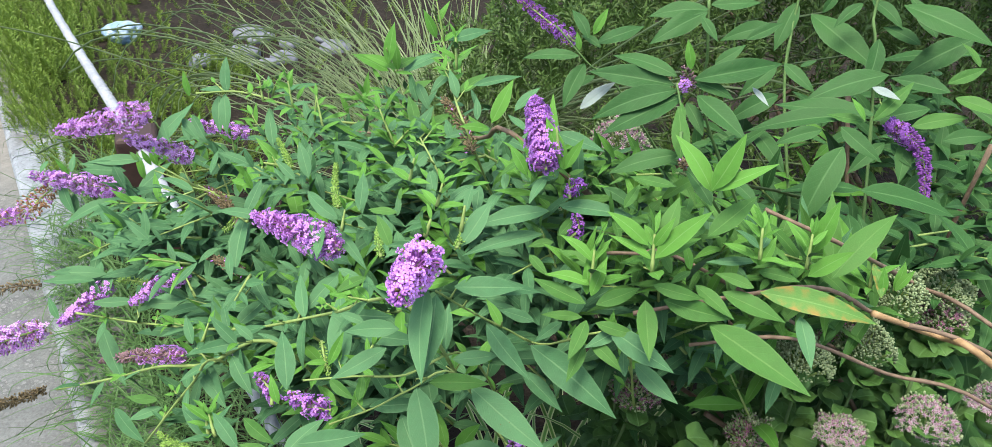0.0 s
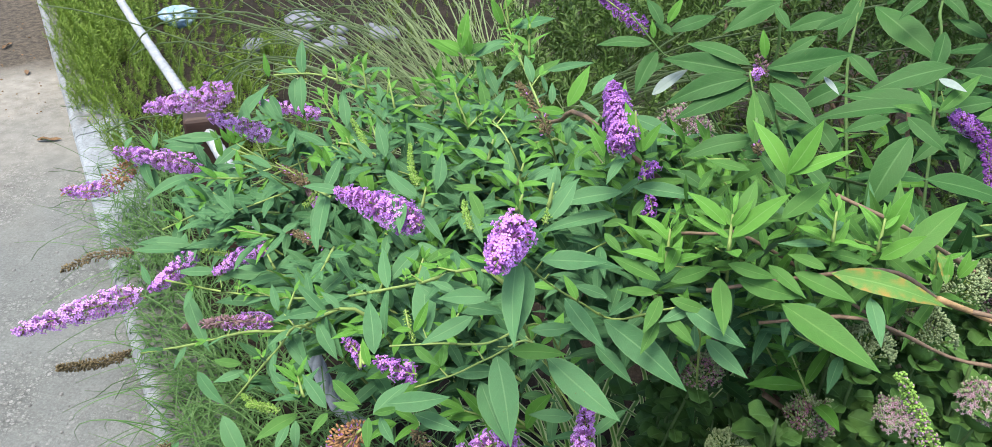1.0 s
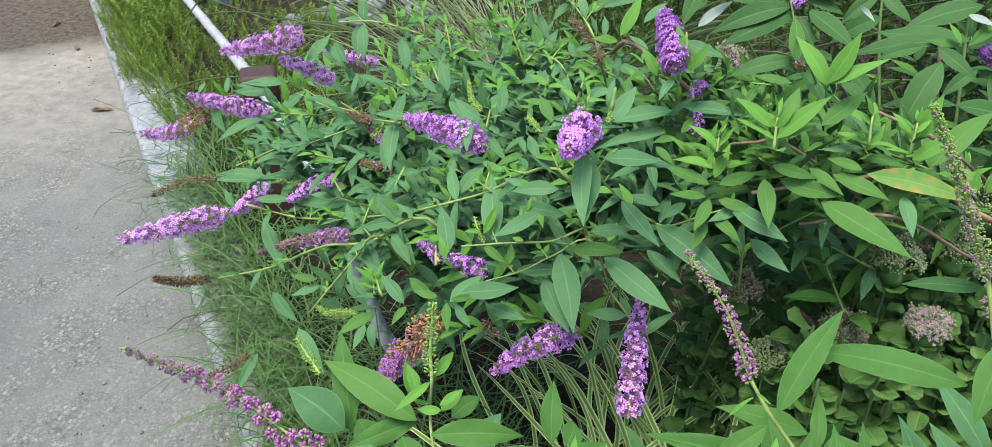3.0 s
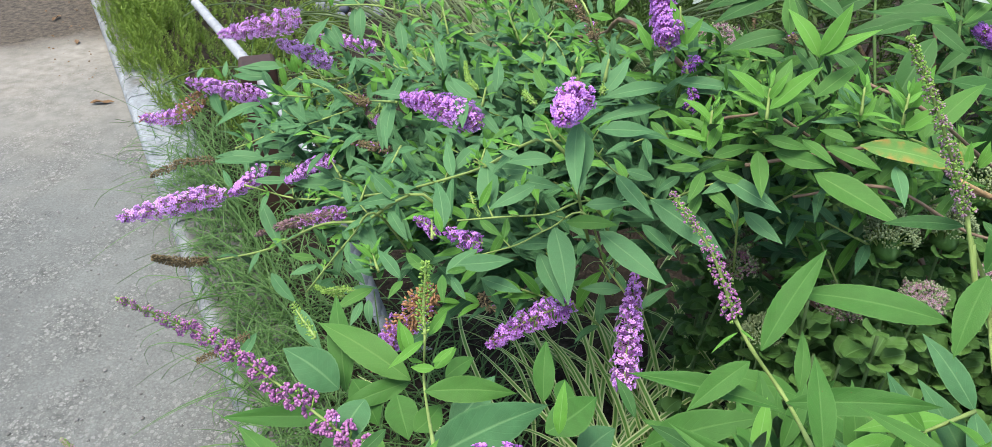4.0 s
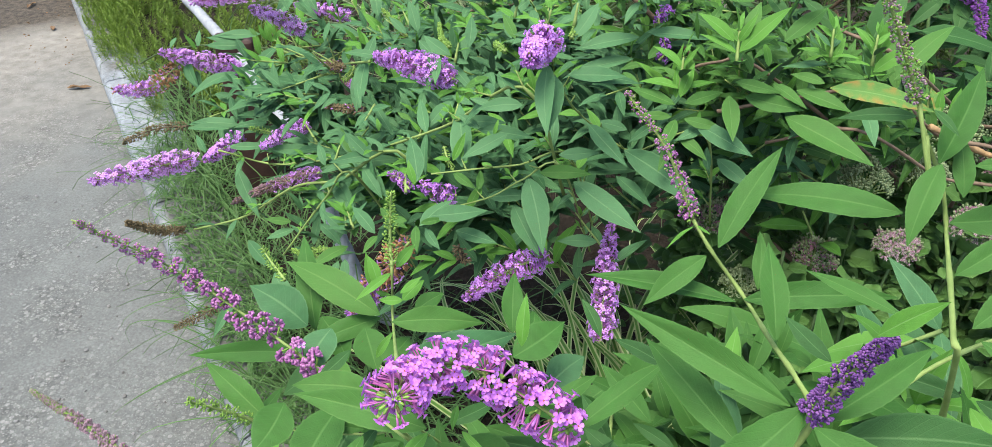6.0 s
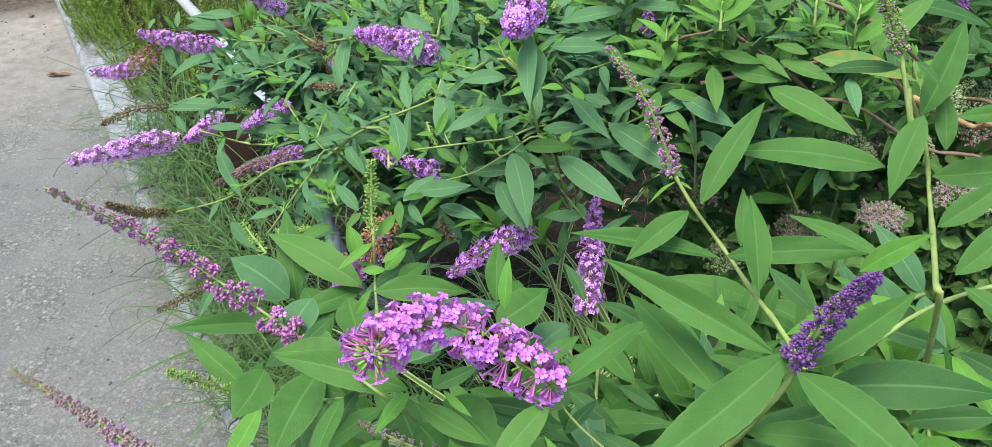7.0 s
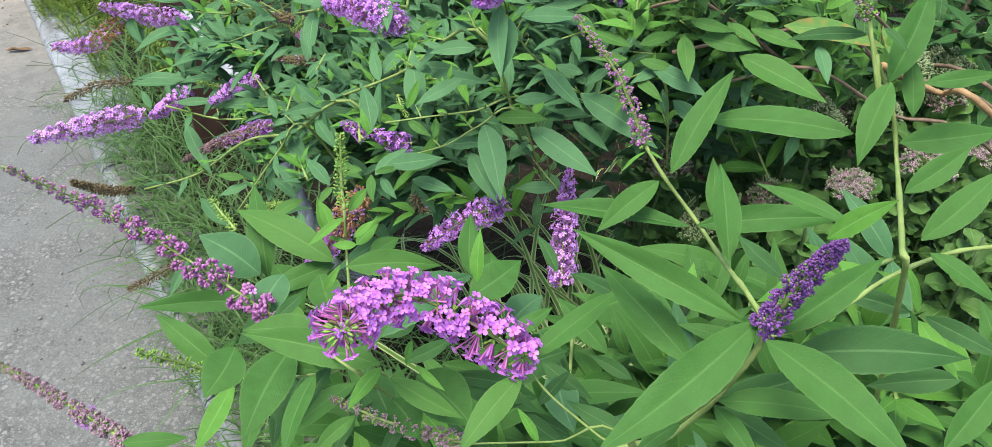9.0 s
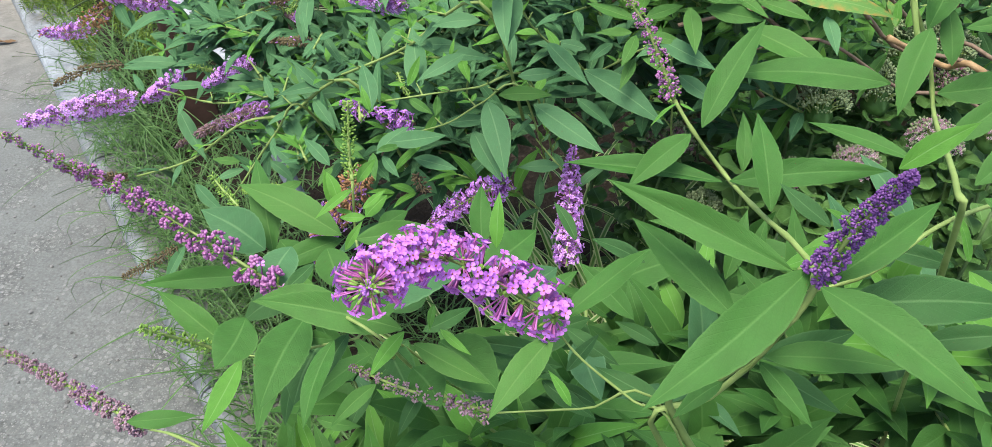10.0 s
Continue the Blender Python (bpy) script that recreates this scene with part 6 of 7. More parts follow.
leaf(arching, "lime", (-0.102, 0.654, 0.653), (-0.134, 0.617, 0.646), 0.0138)
leaf(arching, "lime", (-0.055, 0.629, 0.691), (-0.064, 0.605, 0.684), 0.0081)
leaf(arching, "lime", (-0.010, 0.602, 0.734), (-0.035, 0.600, 0.738), 0.0077)
leaf(arching, "lime", (0.006, 0.595, 0.738), (0.029, 0.607, 0.740), 0.0070)
leaf(arching, "lime", (0.003, 0.590, 0.738), (0.011, 0.562, 0.726), 0.0092)
leaf(arching, "mature", (0.033, 0.628, 0.710), (0.078, 0.624, 0.702), 0.0139)
leaf(arching, "mature", (-0.109, 0.671, 0.657), (-0.145, 0.689, 0.674), 0.0125)
leaf(arching, "mature", (0.009, 0.601, 0.728), (0.029, 0.581, 0.718), 0.0089)
leaf(arching, "mature", (0.085, 0.677, 0.717), (0.122, 0.627, 0.690), 0.0203)
leaf(arching, "young", (0.128, 0.915, 0.906), (0.147, 0.930, 0.950), 0.0150)
leaf(arching, "young", (0.125, 0.917, 0.898), (0.095, 0.910, 0.902), 0.0093)
leaf(arching, "young", (0.212, 0.832, 0.903), (0.190, 0.847, 0.948), 0.0157)
leaf(arching, "young", (0.212, 0.827, 0.906), (0.227, 0.835, 0.935), 0.0089)
leaf(arching, "young", (0.210, 0.828, 0.905), (0.201, 0.832, 0.924), 0.0065)
leaf(arching, "lime", (0.215, 0.837, 0.895), (0.229, 0.844, 0.899), 0.0048)
leaf(arching, "young", (0.176, 0.827, 0.896), (0.158, 0.834, 0.923), 0.0102)
leaf(arching, "mature", (0.195, 0.828, 0.895), (0.181, 0.804, 0.879), 0.0096)
leaf(arching, "mature", (0.198, 0.885, 0.915), (0.247, 0.872, 0.906), 0.0153)
leaf(arching, "mature", (0.207, 0.846, 0.855), (0.283, 0.843, 0.851), 0.0169)
leaf(arching, "mature", (0.198, 0.841, 0.851), (0.127, 0.819, 0.838), 0.0182)
leaf(arching, "mature", (0.194, 0.835, 0.827), (0.116, 0.808, 0.812), 0.0144)
leaf(arching, "mature", (0.139, 0.709, 0.904), (0.160, 0.736, 0.924), 0.0097)
leaf(arching, "lime", (0.269, 0.805, 0.883), (0.282, 0.822, 0.901), 0.0085)
leaf(arching, "young", (0.289, 0.722, 0.898), (0.254, 0.733, 0.921), 0.0125)
leaf(arching, "lime", (0.311, 0.803, 0.911), (0.271, 0.813, 0.912), 0.0099)
leaf(arching, "young", (0.251, 0.764, 0.833), (0.253, 0.778, 0.865), 0.0105)
leaf(arching, "lime", (0.250, 0.779, 0.828), (0.212, 0.799, 0.835), 0.0132)
leaf(arching, "lime", (0.210, 0.828, 0.831), (0.227, 0.851, 0.849), 0.0102)
leaf(arching, "lime", (0.206, 0.825, 0.825), (0.180, 0.819, 0.822), 0.0082)
leaf(arching, "lime", (0.185, 0.796, 0.827), (0.206, 0.777, 0.818), 0.0091)
leaf(arching, "mature", (0.122, 0.840, 0.872), (0.100, 0.820, 0.863), 0.0090)
leaf(arching, "mature", (0.067, 0.887, 0.858), (0.078, 0.861, 0.838), 0.0104)
leaf(arching, "mature", (0.133, 0.747, 0.898), (0.136, 0.765, 0.915), 0.0075)
leaf(arching, "mature", (0.078, 0.987, 0.900), (0.063, 1.008, 0.926), 0.0109)
leaf(arching, "mature", (0.106, 0.953, 0.890), (0.102, 0.971, 0.911), 0.0082)
leaf(arching, "mature", (0.154, 0.898, 0.929), (0.176, 0.920, 0.949), 0.0112)
leaf(arching, "mature", (0.092, 1.004, 0.909), (0.145, 1.029, 0.914), 0.0106)
leaf(arching, "mature", (0.124, 0.635, 0.898), (0.132, 0.571, 0.863), 0.0178)
leaf(arching, "mature", (0.140, 0.678, 0.868), (0.207, 0.687, 0.868), 0.0139)
leaf(arching, "mature", (0.157, 0.718, 0.800), (0.201, 0.678, 0.778), 0.0166)
leaf(arching, "lime", (0.243, 0.738, 0.820), (0.192, 0.758, 0.828), 0.0146)
leaf(arching, "lime", (0.252, 0.730, 0.826), (0.291, 0.752, 0.837), 0.0132)
leaf(arching, "young", (0.247, 0.739, 0.828), (0.257, 0.755, 0.861), 0.0115)
leaf(arching, "young", (0.243, 0.746, 0.824), (0.240, 0.760, 0.853), 0.0086)
leaf(arching, "lime", (0.241, 0.732, 0.809), (0.204, 0.731, 0.808), 0.0085)
leaf(arching, "lime", (0.245, 0.731, 0.807), (0.232, 0.695, 0.789), 0.0127)
leaf(arching, "lime", (0.245, 0.724, 0.785), (0.232, 0.692, 0.769), 0.0115)
leaf(arching, "mature", (0.223, 0.746, 0.790), (0.201, 0.725, 0.780), 0.0096)
leaf(arching, "lime", (0.253, 0.721, 0.813), (0.292, 0.713, 0.811), 0.0107)
leaf(arching, "lime", (0.293, 0.724, 0.841), (0.299, 0.676, 0.814), 0.0166)
leaf(arching, "mature", (0.195, 0.746, 0.758), (0.280, 0.693, 0.729), 0.0275)
leaf(arching, "mature", (0.189, 0.746, 0.724), (0.231, 0.715, 0.708), 0.0164)
leaf(arching, "mature", (0.146, 0.700, 0.739), (0.222, 0.657, 0.714), 0.0271)
leaf(arching, "mature", (0.129, 0.700, 0.770), (0.171, 0.712, 0.773), 0.0131)
leaf(arching, "lime", (0.112, 0.679, 0.759), (0.166, 0.687, 0.758), 0.0145)
leaf(arching, "mature", (0.100, 0.679, 0.752), (0.127, 0.607, 0.714), 0.0257)
leaf(arching, "lime", (0.250, 0.718, 0.794), (0.279, 0.696, 0.784), 0.0114)
leaf(arching, "mature", (0.292, 0.726, 0.768), (0.331, 0.694, 0.755), 0.0156)
leaf(arching, "mature", (0.284, 0.715, 0.760), (0.281, 0.739, 0.775), 0.0084)
leaf(arching, "mature", (0.265, 0.720, 0.810), (0.322, 0.688, 0.796), 0.0199)
leaf(arching, "mature", (0.176, 0.700, 0.664), (0.131, 0.695, 0.663), 0.0135)
leaf(arching, "young", (0.341, 0.784, 0.919), (0.308, 0.804, 0.962), 0.0157)
leaf(arching, "young", (0.339, 0.775, 0.925), (0.361, 0.787, 0.974), 0.0163)
leaf(arching, "young", (0.341, 0.779, 0.923), (0.389, 0.777, 0.955), 0.0121)
leaf(arching, "lime", (0.342, 0.769, 0.883), (0.382, 0.798, 0.913), 0.0174)
leaf(arching, "young", (0.295, 0.716, 0.890), (0.336, 0.728, 0.932), 0.0148)
leaf(arching, "lime", (0.298, 0.726, 0.897), (0.311, 0.758, 0.928), 0.0138)
leaf(arching, "young", (0.386, 0.756, 0.867), (0.388, 0.773, 0.907), 0.0130)
leaf(arching, "young", (0.386, 0.752, 0.870), (0.396, 0.758, 0.896), 0.0074)
leaf(arching, "young", (0.383, 0.749, 0.873), (0.373, 0.754, 0.886), 0.0051)
leaf(arching, "young", (0.431, 0.773, 0.873), (0.448, 0.787, 0.920), 0.0154)
leaf(arching, "young", (0.429, 0.765, 0.875), (0.409, 0.781, 0.902), 0.0111)
leaf(arching, "lime", (0.432, 0.772, 0.867), (0.420, 0.791, 0.877), 0.0073)
leaf(arching, "young", (0.426, 0.748, 0.866), (0.457, 0.748, 0.895), 0.0130)
leaf(arching, "lime", (0.455, 0.777, 0.847), (0.510, 0.820, 0.899), 0.0220)
leaf(arching, "lime", (0.388, 0.760, 0.858), (0.422, 0.750, 0.858), 0.0106)
leaf(arching, "tinged", (0.389, 0.742, 0.849), (0.483, 0.719, 0.849), 0.0207)
leaf(arching, "lime", (0.335, 0.743, 0.849), (0.367, 0.715, 0.838), 0.0131)
leaf(arching, "lime", (0.359, 0.746, 0.842), (0.411, 0.723, 0.836), 0.0171)
leaf(arching, "lime", (0.309, 0.731, 0.838), (0.365, 0.718, 0.835), 0.0174)
leaf(arching, "lime", (0.298, 0.729, 0.854), (0.342, 0.721, 0.852), 0.0118)
leaf(arching, "lime", (0.349, 0.720, 0.825), (0.427, 0.666, 0.806), 0.0278)
leaf(arching, "mature", (0.424, 0.734, 0.834), (0.430, 0.691, 0.813), 0.0144)
leaf(arching, "tinged", (0.536, 0.861, 0.773), (0.531, 0.898, 0.799), 0.0106)
leaf(arching, "young", (0.539, 0.867, 0.771), (0.538, 0.880, 0.800), 0.0096)
leaf(arching, "young", (0.564, 0.903, 0.756), (0.570, 0.913, 0.787), 0.0100)
leaf(arching, "young", (0.564, 0.901, 0.757), (0.578, 0.904, 0.783), 0.0090)
leaf(arching, "mature", (0.387, 0.767, 0.864), (0.343, 0.768, 0.857), 0.0086)
leaf(arching, "lime", (0.330, 0.748, 0.859), (0.312, 0.736, 0.852), 0.0066)
leaf(arching, "lime", (0.383, 0.740, 0.854), (0.351, 0.754, 0.856), 0.0098)
leaf(arching, "young", (0.327, 0.734, 0.870), (0.319, 0.743, 0.893), 0.0077)
leaf(arching, "lime", (0.312, 0.732, 0.866), (0.300, 0.751, 0.878), 0.0078)
leaf(arching, "mature", (0.381, 0.732, 0.821), (0.354, 0.709, 0.806), 0.0115)
leaf(arching, "mature", (0.278, 0.730, 0.805), (0.245, 0.709, 0.793), 0.0121)
leaf(arching, "mature", (0.196, 0.761, 0.775), (0.160, 0.768, 0.779), 0.0111)
leaf(arching, "young", (-0.520, 1.083, 0.691), (-0.535, 1.080, 0.717), 0.0067)
leaf(arching, "mature", (-0.516, 1.083, 0.695), (-0.522, 1.103, 0.718), 0.0093)
leaf(arching, "mature", (-0.450, 1.112, 0.689), (-0.516, 1.099, 0.696), 0.0175)
leaf(arching, "young", (-0.430, 1.123, 0.671), (-0.440, 1.132, 0.712), 0.0129)
leaf(arching, "mature", (-0.468, 1.151, 0.630), (-0.439, 1.214, 0.659), 0.0184)
leaf(arching, "mature", (-0.377, 1.062, 0.644), (-0.400, 1.085, 0.675), 0.0136)
leaf(arching, "mature", (-0.579, 1.127, 0.641), (-0.547, 1.102, 0.608), 0.0155)
leaf(arching, "mature", (-0.456, 1.093, 0.612), (-0.447, 1.041, 0.575), 0.0193)
leaf(arching, "mature", (-0.378, 0.995, 0.645), (-0.299, 1.028, 0.635), 0.0161)
leaf(arching, "mature", (-0.285, 1.004, 0.669), (-0.355, 0.988, 0.674), 0.0156)
leaf(arching, "mature", (-0.459, 1.062, 0.622), (-0.488, 1.054, 0.625), 0.0091)
leaf(arching, "mature", (-0.372, 0.894, 0.655), (-0.429, 0.873, 0.659), 0.0132)
leaf(arching, "mature", (-0.367, 0.924, 0.654), (-0.364, 0.883, 0.630), 0.0141)
leaf(arching, "mature", (-0.329, 0.927, 0.652), (-0.377, 0.904, 0.652), 0.0114)
leaf(arching, "mature", (-0.316, 0.883, 0.638), (-0.369, 0.865, 0.641), 0.0130)
leaf(arching, "mature", (-0.311, 0.891, 0.628), (-0.241, 0.920, 0.620), 0.0167)
leaf(arching, "mature", (-0.356, 0.802, 0.668), (-0.376, 0.815, 0.687), 0.0091)
leaf(arching, "mature", (-0.276, 0.940, 0.641), (-0.224, 0.907, 0.609), 0.0208)
leaf(arching, "mature", (-0.144, 0.792, 0.692), (-0.167, 0.814, 0.715), 0.0117)
leaf(arching, "mature", (-0.163, 0.901, 0.759), (-0.157, 0.852, 0.722), 0.0186)
leaf(arching, "mature", (-0.170, 0.925, 0.755), (-0.161, 0.963, 0.786), 0.0138)
leaf(arching, "mature", (-0.395, 1.126, 0.730), (-0.368, 1.192, 0.773), 0.0236)
leaf(arching, "mature", (-0.330, 1.120, 0.786), (-0.304, 1.099, 0.759), 0.0129)
leaf(arching, "mature", (-0.121, 0.866, 0.794), (-0.170, 0.863, 0.799), 0.0111)
leaf(arching, "mature", (-0.083, 0.740, 0.727), (-0.140, 0.715, 0.724), 0.0131)
leaf(arching, "mature", (-0.351, 0.858, 0.613), (-0.301, 0.806, 0.568), 0.0188)
leaf(arching, "lime", (-0.231, 0.767, 0.595), (-0.265, 0.761, 0.600), 0.0105)
leaf(arching, "mature", (-0.329, 0.812, 0.521), (-0.283, 0.785, 0.496), 0.0177)
leaf(arching, "mature", (-0.228, 0.767, 0.584), (-0.260, 0.745, 0.582), 0.0118)
leaf(arching, "mature", (-0.259, 0.747, 0.521), (-0.209, 0.706, 0.489), 0.0217)
leaf(arching, "mature", (-0.173, 0.732, 0.623), (-0.139, 0.715, 0.608), 0.0123)
leaf(arching, "mature", (-0.154, 0.751, 0.681), (-0.118, 0.725, 0.661), 0.0146)
leaf(arching, "mature", (-0.104, 0.729, 0.713), (-0.072, 0.699, 0.693), 0.0145)
leaf(arching, "mature", (-0.121, 0.680, 0.613), (-0.109, 0.651, 0.598), 0.0105)
leaf(arching, "mature", (-0.130, 0.681, 0.608), (-0.134, 0.648, 0.595), 0.0108)
leaf(arching, "mature", (-0.318, 0.730, 0.479), (-0.324, 0.672, 0.458), 0.0129)
leaf(arching, "mature", (-0.438, 1.094, 0.708), (-0.495, 1.078, 0.714), 0.0143)
leaf(arching, "lime", (-0.419, 1.104, 0.710), (-0.435, 1.110, 0.724), 0.0067)
leaf(arching, "young", (-0.408, 1.115, 0.701), (-0.420, 1.114, 0.726), 0.0082)
leaf(arching, "mature", (-0.565, 1.102, 0.700), (-0.566, 1.079, 0.690), 0.0076)
leaf(arching, "mature", (-0.569, 1.120, 0.653), (-0.538, 1.088, 0.616), 0.0173)
leaf(arching, "mature", (-0.337, 1.112, 0.794), (-0.355, 1.061, 0.770), 0.0178)
leaf(arching, "mature", (-0.341, 1.111, 0.784), (-0.311, 1.094, 0.760), 0.0127)
leaf(arching, "mature", (-0.306, 1.159, 0.801), (-0.293, 1.120, 0.762), 0.0170)
leaf(arching, "mature", (-0.435, 1.141, 0.651), (-0.407, 1.102, 0.612), 0.0188)
leaf(arching, "mature", (-0.456, 1.089, 0.615), (-0.449, 1.036, 0.583), 0.0186)
leaf(arching, "mature", (-0.378, 0.989, 0.647), (-0.350, 0.955, 0.617), 0.0160)
leaf(arching, "mature", (-0.290, 0.978, 0.668), (-0.357, 0.960, 0.674), 0.0164)
leaf(arching, "mature", (-0.280, 0.989, 0.678), (-0.324, 0.988, 0.687), 0.0134)
leaf(arching, "mature", (-0.333, 0.941, 0.652), (-0.363, 0.913, 0.648), 0.0126)
leaf(arching, "mature", (-0.367, 0.912, 0.653), (-0.434, 0.889, 0.661), 0.0164)
leaf(arching, "mature", (-0.390, 0.936, 0.653), (-0.379, 0.893, 0.627), 0.0154)
leaf(arching, "mature", (-0.328, 1.083, 0.664), (-0.307, 1.057, 0.640), 0.0124)
leaf(arching, "mature", (-0.165, 0.913, 0.765), (-0.155, 0.861, 0.729), 0.0192)
leaf(arching, "mature", (-0.297, 1.145, 0.701), (-0.321, 1.117, 0.693), 0.0114)
leaf(arching, "young", (-0.422, 1.258, 0.641), (-0.428, 1.259, 0.662), 0.0064)
leaf(arching, "young", (-0.401, 1.131, 0.705), (-0.413, 1.132, 0.733), 0.0093)
leaf(arching, "young", (-0.247, 1.062, 0.701), (-0.246, 1.074, 0.731), 0.0097)
leaf(arching, "mature", (-0.353, 1.152, 0.649), (-0.318, 1.181, 0.652), 0.0138)
leaf(arching, "mature", (-0.274, 1.059, 0.689), (-0.226, 1.065, 0.679), 0.0147)
leaf(arching, "mature", (-0.243, 1.114, 0.721), (-0.215, 1.092, 0.697), 0.0128)
leaf(arching, "mature", (-0.470, 1.148, 0.615), (-0.499, 1.122, 0.611), 0.0117)
leaf(arching, "mature", (-0.114, 0.976, 0.787), (-0.112, 1.009, 0.816), 0.0131)
leaf(arching, "mature", (-0.027, 0.856, 0.807), (-0.067, 0.872, 0.826), 0.0139)
leaf(arching, "mature", (-0.005, 0.863, 0.816), (-0.009, 0.896, 0.846), 0.0135)
leaf(arching, "lime", (0.046, 0.792, 0.861), (0.032, 0.790, 0.863), 0.0042)
leaf(arching, "mature", (0.037, 0.927, 0.838), (0.006, 0.916, 0.836), 0.0100)
leaf(arching, "mature", (0.055, 0.950, 0.850), (0.031, 0.915, 0.833), 0.0136)
leaf(arching, "mature", (0.070, 0.890, 0.858), (0.074, 0.858, 0.833), 0.0123)
leaf(arching, "lime", (0.059, 0.800, 0.871), (0.058, 0.809, 0.881), 0.0039)
leaf(arching, "mature", (0.128, 0.844, 0.871), (0.128, 0.816, 0.850), 0.0104)
leaf(arching, "mature", (0.131, 0.821, 0.878), (0.108, 0.806, 0.872), 0.0083)
leaf(arching, "mature", (0.076, 0.714, 0.889), (0.065, 0.725, 0.900), 0.0056)
leaf(arching, "mature", (0.108, 0.665, 0.914), (0.088, 0.660, 0.914), 0.0062)
leaf(arching, "mature", (0.141, 0.681, 0.906), (0.160, 0.715, 0.931), 0.0138)
leaf(arching, "mature", (-0.012, 0.801, 0.773), (-0.034, 0.759, 0.755), 0.0152)
leaf(arching, "mature", (-0.056, 0.826, 0.764), (-0.055, 0.805, 0.753), 0.0073)
leaf(arching, "lime", (0.051, 0.709, 0.845), (0.029, 0.692, 0.840), 0.0084)
leaf(arching, "mature", (0.049, 0.679, 0.804), (0.022, 0.691, 0.813), 0.0092)
leaf(arching, "mature", (0.070, 0.644, 0.848), (0.047, 0.647, 0.853), 0.0070)
leaf(arching, "mature", (0.103, 0.629, 0.859), (0.060, 0.620, 0.858), 0.0132)
leaf(arching, "mature", (0.138, 0.670, 0.874), (0.193, 0.680, 0.875), 0.0168)
leaf(arching, "mature", (0.129, 0.646, 0.883), (0.131, 0.588, 0.852), 0.0195)
leaf(arching, "young", (0.120, 0.655, 0.931), (0.117, 0.657, 0.946), 0.0045)
leaf(arching, "mature", (-0.033, 0.828, 0.814), (-0.030, 0.796, 0.794), 0.0114)
leaf(arching, "mature", (0.001, 0.835, 0.807), (-0.021, 0.836, 0.811), 0.0067)
leaf(arching, "mature", (-0.117, 0.961, 0.789), (-0.144, 0.973, 0.807), 0.0105)
leaf(arching, "lime", (-0.064, 0.800, 0.744), (-0.084, 0.805, 0.751), 0.0064)
leaf(arching, "young", (-0.002, 0.757, 0.777), (-0.003, 0.760, 0.790), 0.0042)
leaf(arching, "young", (-0.055, 1.167, 0.854), (-0.101, 1.157, 0.879), 0.0158)
leaf(arching, "young", (-0.042, 1.122, 0.881), (-0.036, 1.137, 0.933), 0.0165)
leaf(arching, "lime", (-0.045, 1.145, 0.866), (-0.015, 1.172, 0.879), 0.0124)
leaf(arching, "lime", (-0.066, 1.277, 0.777), (-0.027, 1.309, 0.789), 0.0154)
leaf(arching, "lime", (-0.066, 1.276, 0.756), (-0.112, 1.255, 0.750), 0.0151)
leaf(arching, "young", (-0.030, 1.355, 0.840), (-0.051, 1.359, 0.883), 0.0144)
leaf(arching, "mature", (-0.016, 1.376, 0.829), (0.048, 1.419, 0.843), 0.0229)
leaf(arching, "mature", (-0.006, 1.278, 0.841), (-0.055, 1.240, 0.825), 0.0175)
leaf(arching, "lime", (0.026, 1.214, 0.853), (0.049, 1.236, 0.869), 0.0106)
leaf(arching, "mature", (0.038, 1.141, 0.868), (0.016, 1.111, 0.851), 0.0122)
leaf(arching, "lime", (0.074, 1.003, 0.899), (0.105, 1.030, 0.916), 0.0119)
leaf(arching, "young", (-0.034, 1.387, 0.855), (-0.020, 1.395, 0.889), 0.0114)
leaf(arching, "lime", (0.004, 1.077, 0.815), (-0.012, 1.106, 0.850), 0.0146)
leaf(arching, "lime", (0.014, 1.046, 0.825), (0.052, 1.080, 0.840), 0.0146)
leaf(arching, "mature", (0.099, 0.945, 0.879), (0.073, 0.933, 0.875), 0.0088)
# leaves of the upright bush
leaf(upright, "deep", (0.317, 0.862, 0.914), (0.252, 0.845, 0.898), 0.0181)
leaf(upright, "deep", (0.249, 0.850, 0.877), (0.282, 0.833, 0.868), 0.0115)
leaf(upright, "lime", (0.316, 0.840, 0.920), (0.311, 0.876, 0.958), 0.0153)
leaf(upright, "deep", (0.499, 0.983, 0.880), (0.459, 0.919, 0.816), 0.0297)
leaf(upright, "deep", (0.593, 1.132, 0.822), (0.550, 1.104, 0.788), 0.0167)
leaf(upright, "deep", (0.605, 1.144, 0.817), (0.626, 1.109, 0.803), 0.0131)
leaf(upright, "deep", (0.296, 0.879, 0.902), (0.322, 0.871, 0.899), 0.0082)
leaf(upright, "deep", (0.297, 0.833, 0.900), (0.316, 0.826, 0.898), 0.0063)
leaf(upright, "deep", (0.388, 0.821, 0.890), (0.363, 0.846, 0.902), 0.0114)
leaf(upright, "deep", (0.347, 0.811, 0.890), (0.322, 0.843, 0.911), 0.0136)
leaf(upright, "white", (0.391, 0.968, 0.945), (0.408, 0.953, 0.932), 0.0059)
leaf(upright, "white", (0.563, 1.141, 0.890), (0.593, 1.122, 0.884), 0.0109)
leaf(upright, "white", (0.216, 0.976, 0.903), (0.252, 0.982, 0.935), 0.0118)
leaf(upright, "deep", (0.651, 1.272, 0.905), (0.610, 1.311, 0.915), 0.0172)
leaf(upright, "deep", (0.645, 1.159, 0.843), (0.592, 1.178, 0.838), 0.0168)
leaf(upright, "deep", (0.654, 1.129, 0.787), (0.621, 1.106, 0.758), 0.0150)
leaf(upright, "deep", (0.313, 0.958, 0.955), (0.245, 0.991, 0.965), 0.0174)
